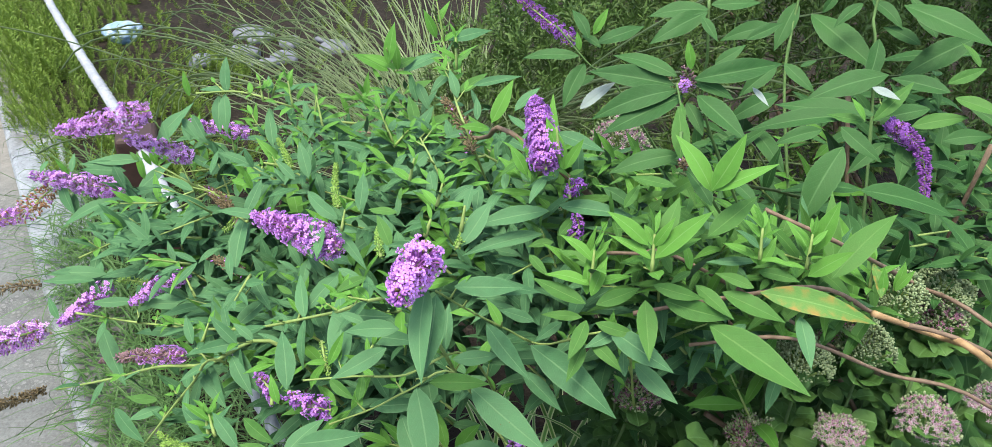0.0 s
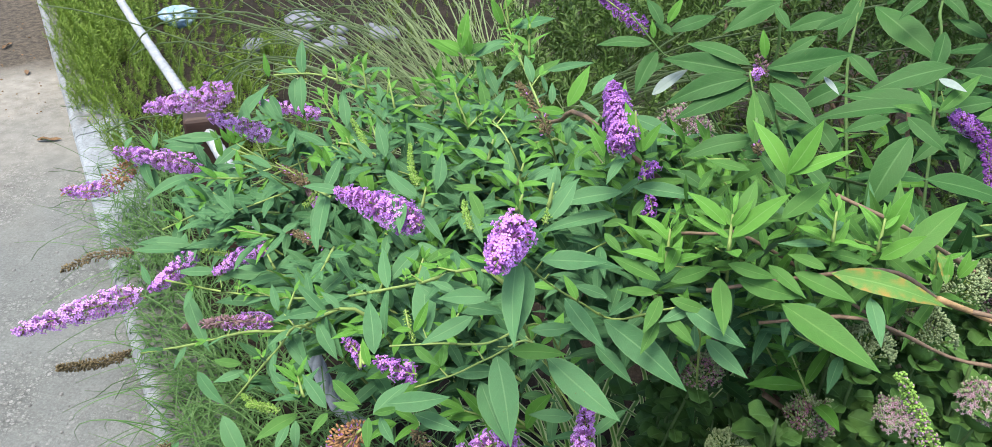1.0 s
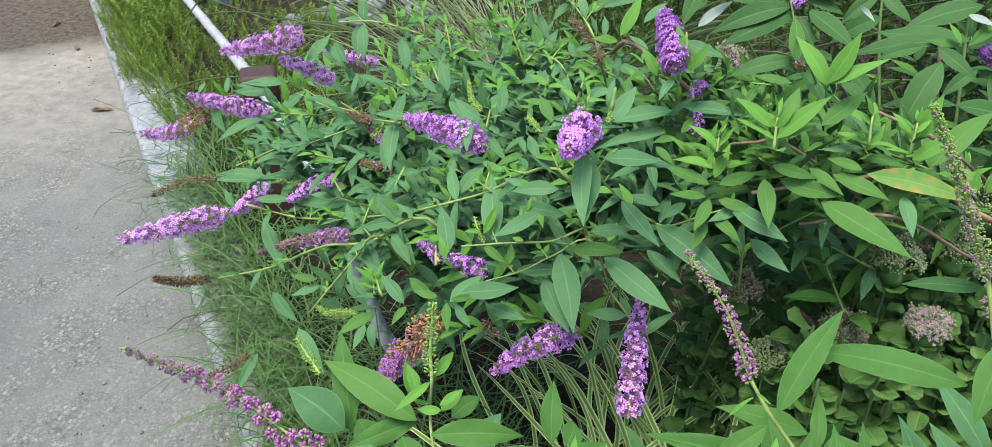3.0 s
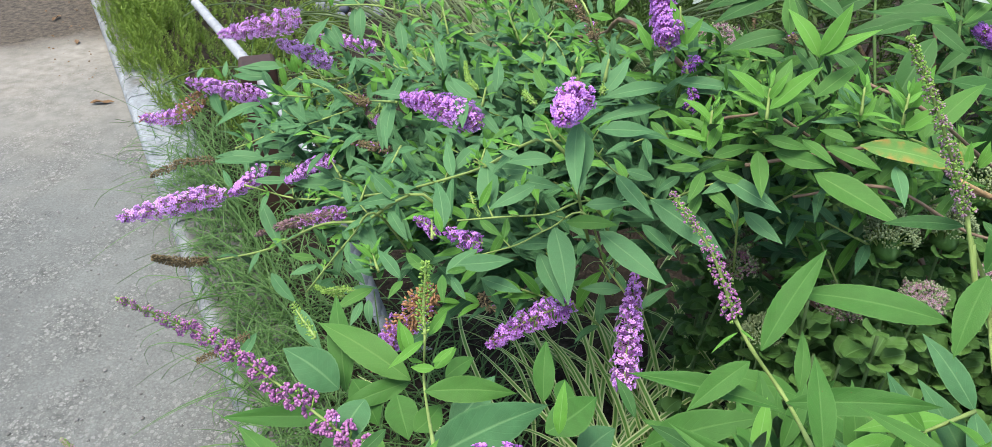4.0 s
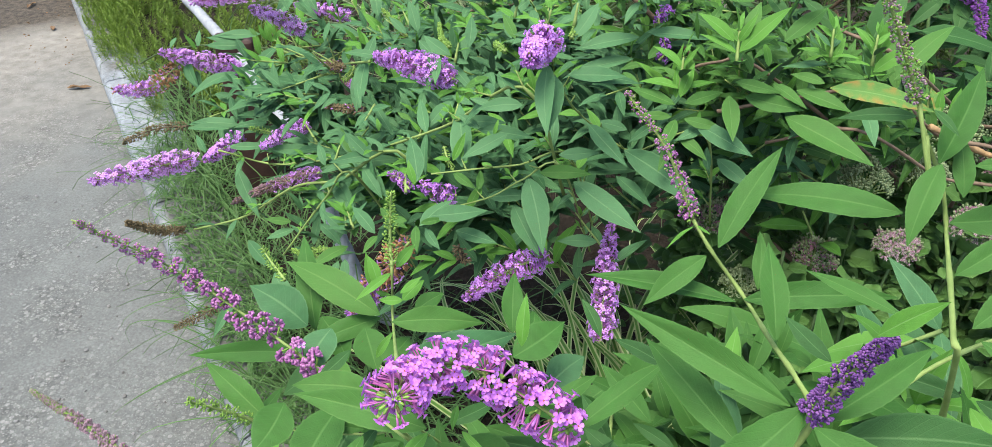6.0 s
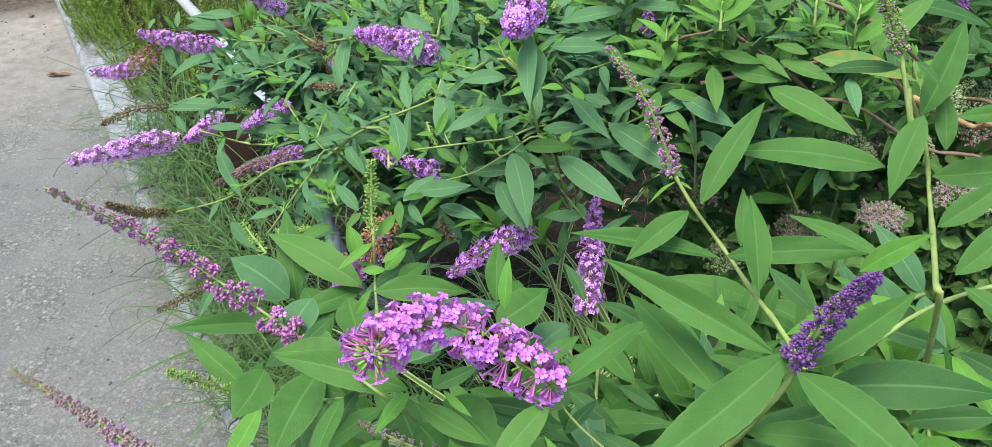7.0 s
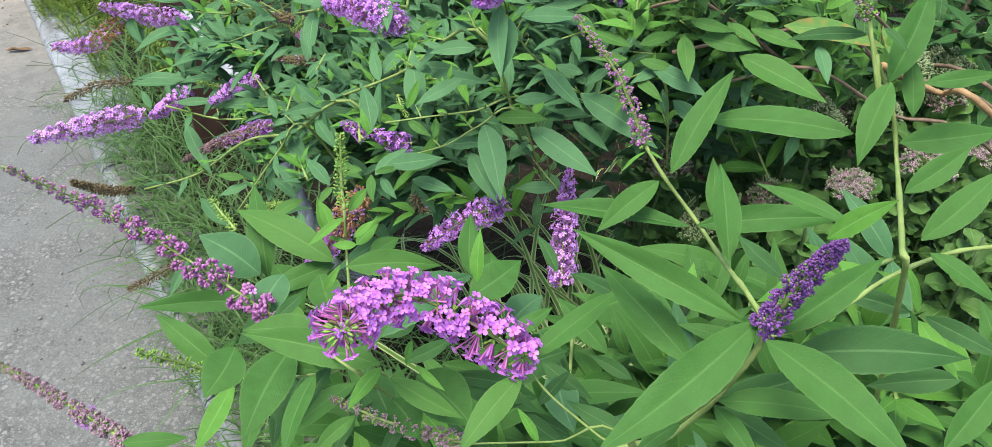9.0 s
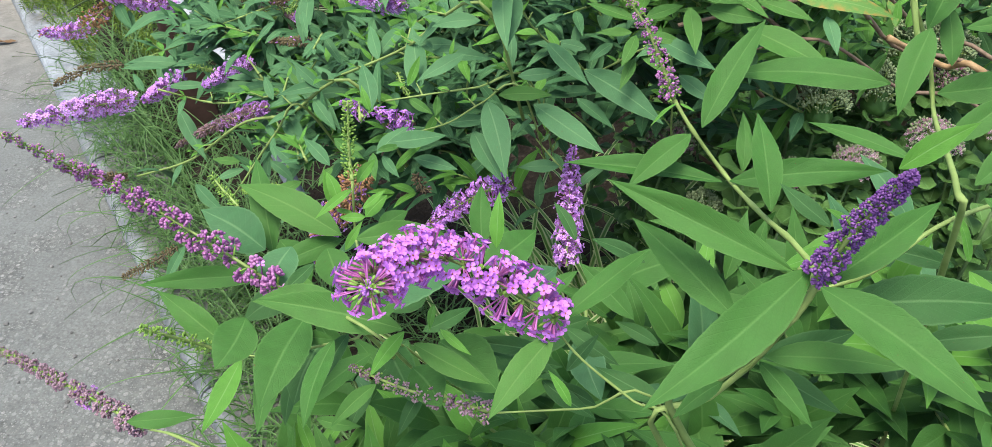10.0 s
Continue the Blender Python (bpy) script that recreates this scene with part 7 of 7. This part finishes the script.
leaf(upright, "deep", (0.311, 0.958, 0.945), (0.222, 0.977, 0.945), 0.0228)
leaf(upright, "deep", (0.314, 0.953, 0.942), (0.230, 0.926, 0.921), 0.0227)
leaf(upright, "deep", (0.321, 0.953, 0.936), (0.241, 0.918, 0.910), 0.0253)
leaf(upright, "young", (0.324, 0.939, 0.970), (0.317, 0.945, 0.998), 0.0090)
leaf(upright, "deep", (0.329, 0.944, 0.958), (0.418, 0.970, 0.975), 0.0225)
leaf(upright, "deep", (0.330, 0.950, 0.953), (0.370, 0.936, 0.946), 0.0128)
leaf(upright, "deep", (0.334, 0.940, 0.943), (0.381, 0.891, 0.919), 0.0218)
leaf(upright, "deep", (0.325, 0.946, 0.932), (0.343, 0.915, 0.910), 0.0127)
leaf(upright, "lime", (0.319, 0.906, 0.919), (0.318, 0.926, 0.941), 0.0090)
leaf(upright, "deep", (0.209, 1.011, 0.950), (0.146, 1.009, 0.947), 0.0141)
leaf(upright, "deep", (0.218, 1.017, 0.969), (0.197, 1.038, 0.996), 0.0120)
leaf(upright, "young", (0.223, 1.005, 0.977), (0.237, 1.009, 1.006), 0.0092)
leaf(upright, "deep", (0.228, 1.018, 0.964), (0.278, 1.042, 0.980), 0.0173)
leaf(upright, "deep", (0.216, 1.019, 0.939), (0.197, 0.979, 0.902), 0.0176)
leaf(upright, "young", (0.210, 0.989, 0.964), (0.206, 0.991, 0.984), 0.0061)
leaf(upright, "deep", (0.232, 1.026, 0.956), (0.209, 1.038, 0.968), 0.0086)
leaf(upright, "deep", (0.227, 1.067, 0.907), (0.203, 1.047, 0.897), 0.0098)
leaf(upright, "deep", (0.340, 1.015, 1.009), (0.279, 1.010, 1.000), 0.0185)
leaf(upright, "deep", (0.339, 1.012, 1.007), (0.282, 0.979, 0.981), 0.0196)
leaf(upright, "deep", (0.333, 1.003, 1.005), (0.351, 0.981, 0.988), 0.0101)
leaf(upright, "deep", (0.344, 1.032, 1.009), (0.397, 1.044, 1.012), 0.0163)
leaf(upright, "deep", (0.460, 1.271, 0.917), (0.390, 1.259, 0.902), 0.0217)
leaf(upright, "deep", (0.393, 1.072, 0.961), (0.432, 1.086, 0.980), 0.0134)
leaf(upright, "deep", (0.351, 0.980, 0.963), (0.381, 0.994, 0.981), 0.0113)
leaf(upright, "deep", (0.503, 1.364, 0.927), (0.475, 1.319, 0.868), 0.0238)
leaf(upright, "deep", (0.531, 1.390, 0.903), (0.620, 1.295, 0.863), 0.0409)
leaf(upright, "deep", (0.545, 1.384, 0.908), (0.567, 1.402, 0.942), 0.0133)
leaf(upright, "deep", (0.583, 1.332, 0.939), (0.546, 1.312, 0.910), 0.0153)
leaf(upright, "deep", (0.618, 1.275, 0.955), (0.719, 1.212, 0.936), 0.0362)
leaf(upright, "deep", (0.598, 1.273, 0.909), (0.583, 1.229, 0.856), 0.0209)
leaf(upright, "deep", (0.447, 1.144, 0.907), (0.404, 1.115, 0.876), 0.0182)
leaf(upright, "deep", (0.500, 1.251, 0.871), (0.521, 1.256, 0.879), 0.0070)
leaf(upright, "deep", (0.595, 1.192, 0.889), (0.493, 1.169, 0.857), 0.0305)
leaf(upright, "deep", (0.732, 1.311, 0.905), (0.640, 1.283, 0.854), 0.0327)
leaf(upright, "deep", (0.568, 1.122, 0.862), (0.456, 1.155, 0.853), 0.0309)
leaf(upright, "deep", (0.560, 1.119, 0.862), (0.419, 1.117, 0.832), 0.0255)
leaf(upright, "lime", (0.552, 1.096, 0.863), (0.511, 1.113, 0.862), 0.0131)
leaf(upright, "young", (0.549, 1.091, 0.867), (0.533, 1.101, 0.892), 0.0096)
leaf(upright, "lime", (0.568, 1.121, 0.855), (0.612, 1.148, 0.899), 0.0154)
leaf(upright, "deep", (0.667, 1.174, 0.878), (0.605, 1.211, 0.877), 0.0215)
leaf(upright, "lime", (0.665, 1.151, 0.880), (0.716, 1.120, 0.872), 0.0181)
leaf(upright, "lime", (0.620, 1.137, 0.844), (0.684, 1.141, 0.860), 0.0179)
leaf(upright, "lime", (0.668, 1.192, 0.883), (0.711, 1.199, 0.905), 0.0148)
leaf(upright, "lime", (0.720, 1.239, 0.891), (0.702, 1.270, 0.915), 0.0128)
leaf(upright, "deep", (0.646, 1.165, 0.858), (0.580, 1.156, 0.839), 0.0207)
leaf(upright, "deep", (0.654, 1.120, 0.836), (0.712, 1.121, 0.849), 0.0178)
leaf(upright, "deep", (0.474, 0.986, 0.896), (0.426, 0.974, 0.882), 0.0154)
leaf(upright, "deep", (0.626, 1.145, 0.828), (0.612, 1.100, 0.783), 0.0197)
leaf(upright, "deep", (0.510, 1.045, 0.876), (0.549, 1.004, 0.860), 0.0176)
leaf(upright, "deep", (0.433, 1.038, 0.911), (0.379, 1.010, 0.888), 0.0194)
leaf(upright, "deep", (0.471, 1.218, 0.885), (0.508, 1.179, 0.868), 0.0170)
leaf(upright, "deep", (0.673, 1.284, 0.912), (0.642, 1.334, 0.955), 0.0220)
leaf(upright, "deep", (0.594, 1.332, 0.944), (0.630, 1.289, 0.925), 0.0177)
stem(upright, "leafy", 0.0012, [(0.313, 0.949, 0.950), (0.323, 0.911, 0.921), (0.325, 0.814, 0.928), (0.500, 1.050, 0.600)])
stem(upright, "leafy", 0.0019, [(0.530, 1.470, 1.360), (0.512, 1.400, 1.120), (0.502, 1.359, 0.931), (0.497, 1.337, 0.890), (0.500, 1.300, 0.800), (0.550, 1.200, 0.550)])
stem(upright, "leafy", 0.0019, [(0.700, 1.460, 1.380), (0.620, 1.350, 1.150), (0.590, 1.297, 0.954), (0.594, 1.275, 0.905), (0.610, 1.250, 0.800), (0.620, 1.150, 0.600)])
stem(upright, "leafy", 0.0016, [(0.340, 1.025, 1.016), (0.347, 1.022, 0.960), (0.365, 1.050, 0.860), (0.500, 1.100, 0.600)])
stem(upright, "leafy", 0.0010, [(0.182, 1.018, 0.980), (0.220, 1.017, 0.940), (0.267, 1.036, 0.891), (0.450, 1.100, 0.600)])
# woody and green stems of the arching bush
stem(arching, "woody", 0.0021, [(0.285, 0.734, 0.818), (0.366, 0.753, 0.832), (0.449, 0.775, 0.837), (0.547, 0.861, 0.748), (0.653, 0.851, 0.725), (0.950, 0.950, 0.500)])
stem(arching, "woody", 0.0017, [(0.339, 0.742, 0.783), (0.421, 0.732, 0.811), (0.536, 0.796, 0.731), (0.641, 0.796, 0.703), (0.950, 0.950, 0.400)])
stem(arching, "woody", 0.0022, [(0.400, 0.838, 0.876), (0.476, 0.840, 0.845), (0.619, 0.978, 0.716), (0.675, 0.909, 0.719), (0.950, 0.950, 0.500)])
stem(arching, "tan", 0.0035, [(0.523, 0.835, 0.772), (0.608, 0.877, 0.722), (0.646, 0.832, 0.728), (0.950, 0.950, 0.450)])
stem(arching, "woody", 0.0024, [(-0.144, 1.259, 0.712), (-0.019, 1.140, 0.772), (0.102, 1.000, 0.846), (0.177, 0.921, 0.874), (0.500, 1.000, 0.550)])
stem(arching, "woody", 0.0016, [(0.221, 0.856, 0.791), (0.280, 0.773, 0.855), (0.340, 0.793, 0.835), (0.600, 0.950, 0.600)])
stem(arching, "green", 0.0010, [(0.127, 0.653, 0.881), (0.142, 0.709, 0.821), (0.172, 0.740, 0.779), (0.207, 0.756, 0.752), (0.276, 0.731, 0.794), (0.306, 0.821, 0.624)], tufts=True)
stem(arching, "green", 0.0015, [(-0.326, 1.133, 0.813), (-0.276, 1.166, 0.806), (-0.204, 1.149, 0.800), (-0.143, 1.179, 0.767), (-0.053, 1.162, 0.758), (-0.023, 1.252, 0.588)], tufts=True)
stem(arching, "green", 0.0014, [(-0.352, 0.825, 0.659), (-0.283, 0.860, 0.624), (-0.117, 0.776, 0.708), (0.001, 0.738, 0.775), (0.101, 0.655, 0.864), (0.131, 0.745, 0.694)], leaves=0.05, tufts=True)
stem(arching, "green", 0.0016, [(-0.440, 0.849, 0.500), (-0.346, 0.844, 0.539), (-0.209, 0.754, 0.660), (-0.142, 0.745, 0.683), (-0.058, 0.730, 0.738), (-0.028, 0.820, 0.568)], leaves=0.05, tufts=True)
stem(arching, "green", 0.0013, [(-0.226, 0.723, 0.573), (-0.158, 0.729, 0.664), (-0.120, 0.735, 0.699), (-0.090, 0.825, 0.529)], leaves=0.05, tufts=True)
stem(arching, "green", 0.0015, [(-0.448, 0.968, 0.630), (-0.423, 1.041, 0.623), (-0.361, 1.082, 0.651), (-0.293, 1.116, 0.681), (-0.194, 1.083, 0.738), (-0.164, 1.173, 0.568)], leaves=0.05, tufts=True)
stem(arching, "green", 0.0009, [(0.030, 0.641, 0.731), (0.063, 0.667, 0.731), (0.096, 0.676, 0.751), (0.133, 0.693, 0.760), (0.163, 0.783, 0.590)], tufts=True)
stem(arching, "green", 0.0010, [(-0.004, 0.673, 0.748), (0.044, 0.677, 0.757), (0.092, 0.674, 0.769), (0.138, 0.727, 0.754), (0.168, 0.817, 0.584)], tufts=True)
stem(arching, "green", 0.0009, [(-0.039, 1.110, 0.907), (-0.069, 1.272, 0.789), (0.013, 1.050, 0.823), (0.067, 0.910, 0.854), (0.097, 1.000, 0.684)], tufts=True)
stem(arching, "green", 0.0011, [(-0.039, 1.379, 0.867), (-0.012, 1.332, 0.834), (0.069, 1.008, 0.896), (0.101, 0.936, 0.876), (0.131, 1.026, 0.706)], tufts=True)
# leafy tips of the arching bush
shoot(arching, (-0.228, 1.166, 0.805), (-0.209, 1.150, 0.837), 3, 0.030, "young", 0.22)
shoot(arching, (-0.141, 1.125, 0.782), (-0.157, 1.152, 0.816), 3, 0.035, "young", 0.22)
shoot(arching, (-0.094, 0.657, 0.676), (-0.106, 0.673, 0.688), 3, 0.040, "young", 0.22)
shoot(arching, (-0.129, 1.018, 0.779), (-0.151, 1.056, 0.786), 3, 0.030, "young", 0.22)
shoot(arching, (-0.134, 0.861, 0.789), (-0.209, 0.956, 0.741), 3, 0.030, "young", 0.22)
shoot(arching, (-0.240, 0.896, 0.644), (-0.270, 0.928, 0.656), 3, 0.040, "young", 0.22)
shoot(arching, (-0.026, 0.650, 0.736), (-0.032, 0.670, 0.747), 3, 0.040, "young", 0.22)
shoot(arching, (-0.014, 0.899, 0.820), (-0.029, 0.958, 0.811), 3, 0.035, "young", 0.22)
shoot(arching, (-0.006, 1.008, 0.824), (-0.024, 1.017, 0.865), 3, 0.040, "young", 0.24)
shoot(arching, (-0.006, 1.007, 0.821), (0.011, 1.016, 0.841), 3, 0.032, "young", 0.24)
shoot(arching, (0.06, 1.069, 0.9), (0.058, 1.077, 0.939), 3, 0.034, "young", 0.24)
shoot(arching, (-0.018, 1.356, 0.834), (-0.031, 1.367, 0.894), 3, 0.036, "young", 0.24)
shoot(arching, (-0.185, 1.134, 0.803), (-0.191, 1.141, 0.839), 2, 0.030, "young", 0.24)
shoot(arching, (-0.231, 1.14, 0.806), (-0.234, 1.145, 0.834), 2, 0.026, "young", 0.24)
shoot(arching, (-0.159, 1.142, 0.782), (-0.157, 1.15, 0.81), 2, 0.028, "young", 0.24)
shoot(arching, (-0.288, 1.144, 0.719), (-0.293, 1.148, 0.743), 2, 0.026, "young", 0.24)
shoot(arching, (-0.373, 1.165, 0.652), (-0.38, 1.167, 0.675), 2, 0.024, "young", 0.24)
shoot(arching, (-0.209, 1.045, 0.728), (-0.204, 1.055, 0.751), 2, 0.024, "young", 0.24)
shoot(arching, (-0.015, 0.832, 0.808), (-0.012, 0.84, 0.83), 2, 0.028, "young", 0.24)
shoot(arching, (0.05, 0.87, 0.854), (0.054, 0.877, 0.877), 2, 0.026, "young", 0.24)
shoot(arching, (0.095, 0.799, 0.869), (0.099, 0.807, 0.89), 2, 0.028, "young", 0.24)
shoot(arching, (0.14, 0.689, 0.915), (0.142, 0.696, 0.935), 2, 0.026, "young", 0.24)
shoot(arching, (-0.047, 0.766, 0.734), (-0.042, 0.776, 0.752), 2, 0.024, "young", 0.24)
shoot(arching, (-0.001, 0.76, 0.765), (0.003, 0.771, 0.785), 2, 0.026, "young", 0.24)
shoot(arching, (0.06, 0.661, 0.788), (0.066, 0.67, 0.803), 2, 0.026, "young", 0.24)
shoot(arching, (-0.153, 0.759, 0.699), (-0.148, 0.77, 0.717), 2, 0.024, "young", 0.24)
shoot(arching, (-0.104, 0.662, 0.669), (-0.109, 0.672, 0.687), 2, 0.030, "young", 0.24)
shoot(arching, (0.117, 0.664, 0.923), (0.121, 0.668, 0.937), 2, 0.024, "young", 0.24)
shoot(arching, (0.246, 0.747, 0.834), (0.246, 0.761, 0.863), 3, 0.045, "young", 0.24)
shoot(arching, (0.294, 0.713, 0.878), (0.293, 0.726, 0.907), 3, 0.045, "young", 0.24)
shoot(arching, (0.206, 0.825, 0.917), (0.201, 0.833, 0.945), 3, 0.035, "young", 0.24)
shoot(arching, (0.384, 0.748, 0.878), (0.383, 0.758, 0.903), 3, 0.035, "young", 0.24)
shoot(arching, (0.425, 0.755, 0.869), (0.426, 0.766, 0.897), 3, 0.030, "young", 0.24)
shoot(arching, (0.531, 0.883, 0.769), (0.531, 0.893, 0.794), 2, 0.032, "young", 0.24)

ARCH_TOP = [(-0.41, 0.66, 0.70), (-0.66, 1.04, 0.62), (-0.30, 1.18, 0.78), (-0.10, 0.85, 0.80), (0.12, 0.61, 0.90), (0.18, 0.88, 0.92), (0.35, 0.79, 0.91),
            (0.40, 0.73, 0.84), (0.0, 0.65, 0.73), (0.08, 0.63, 0.70), (-0.14, 1.37, 0.74), (-0.04, 1.10, 0.88), (0.60, 0.92, 0.78)]
thicket(arching, 200, [(-0.36, 1.00), (-0.32, 1.10), (-0.20, 1.18), (-0.12, 1.30), (0.05, 1.25), (0.22, 1.0), (0.33, 0.90), (0.45, 0.88), (0.40, 0.83), (0.30, 0.82),
                        (0.17, 0.76), (0.05, 0.70), (-0.06, 0.70), (-0.18, 0.80), (-0.28, 0.90)], ARCH_TOP, (0.10, 0.06), (-0.7, -0.35, 0.4), 0.068, width=0.21, young=0.2)
thicket(arching, 130, [(-0.40, 1.06), (-0.24, 1.18), (0.0, 1.2), (0.22, 0.98), (0.40, 0.90), (0.28, 0.88), (0.12, 0.82), (-0.06, 0.78), (-0.25, 0.84)],
        ARCH_TOP, (0.15, 0.07), (-0.6, -0.4, 0.4), 0.075, young=0.03)
thicket(arching, 36, [(-0.46, 1.00), (-0.44, 1.12), (-0.30, 1.16), (-0.26, 0.98), (-0.32, 0.86)], ARCH_TOP, (0.05, 0.05), (-0.7, -0.3, 0.3), 0.066, width=0.21)
UP_TOP = [(0.24, 1.06, 0.87), (0.32, 0.94, 0.93), (0.62, 1.14, 0.86), (0.55, 1.38, 0.90), (0.75, 1.28, 0.95), (0.5, 0.92, 0.88)]
thicket(upright, 105, [(0.22, 1.02), (0.33, 0.90), (0.50, 0.90), (0.72, 0.96), (0.95, 1.15), (0.85, 1.45), (0.52, 1.42), (0.3, 1.2)], UP_TOP, (0.13, 0.10), (-0.3, -0.4, 0.5), 0.090, young=0.05, width=0.23, old="deep")
# unseen leaves high at the back, added to cast shade on the evergreen shrub
thicket(upright, 120, [(0.45, 1.42), (0.60, 1.95), (1.20, 2.05), (1.50, 1.80), (1.20, 1.45), (0.80, 1.38)], [(0.5, 1.45, 1.36), (0.7, 1.45, 1.38), (1.2, 1.8, 1.34)], (0.02, 0.06), (-0.2, -0.3, 0.7), 0.095, young=0.05, width=0.23, old="deep")
FRONT_TOP = [(0.2, 0.22, 0.86), (0.28, 0.19, 0.90), (0.39, 0.27, 0.90), (0.37, 0.18, 0.86), (0.55, 0.25, 0.92), (0.02, 0.27, 0.76), (0.10, 0.33, 0.80)]
thicket(front, 60, [(0.17, 0.16), (0.2, 0.24), (0.28, 0.30), (0.38, 0.38), (0.58, 0.36), (0.58, 0.12), (0.3, 0.12)], FRONT_TOP, (0.05, 0.05), (-0.3, -0.2, 0.6), 0.075, young=0.25, old="fresh", width=0.24)
thicket(front, 44, [(0.0, 0.20), (0.02, 0.29), (0.10, 0.33), (0.22, 0.26), (0.22, 0.12), (0.1, 0.14)], FRONT_TOP, (0.045, 0.045), (-0.4, 0.1, 0.8), 0.085, young=0.25, old="fresh", width=0.25)
thicket(arching, 70, [(0.14, 0.92), (0.24, 1.0), (0.36, 0.92), (0.52, 0.90), (0.48, 0.83), (0.36, 0.79), (0.22, 0.79)], ARCH_TOP, (0.03, 0.04), (-0.5, -0.4, 0.6), 0.066, young=0.5, old="lime", width=0.175)
thicket(arching, 80, [(-0.32, 1.04), (-0.24, 1.16), (-0.05, 1.22), (0.14, 1.0), (0.10, 0.70), (-0.06, 0.70), (-0.20, 0.80), (-0.38, 0.90)], ARCH_TOP, (0.02, 0.03), (-0.6, -0.4, 0.6), 0.046, young=0.40, width=0.22)
thicket(arching, 30, [(-0.42, 1.16), (-0.40, 1.32), (-0.14, 1.40), (-0.10, 1.22)], ARCH_TOP, (0.05, 0.03), (-0.3, -0.3, 0.8), 0.042, young=0.8, width=0.24)
thicket(front, 20, [(0.17, 0.25), (0.20, 0.36), (0.33, 0.44), (0.37, 0.36), (0.27, 0.28)], FRONT_TOP, (0.08, 0.04), (-0.3, -0.1, 0.8), 0.085, young=0.12, old="fresh", width=0.23)
for bush in (arching, upright, front):
    bush.finish()
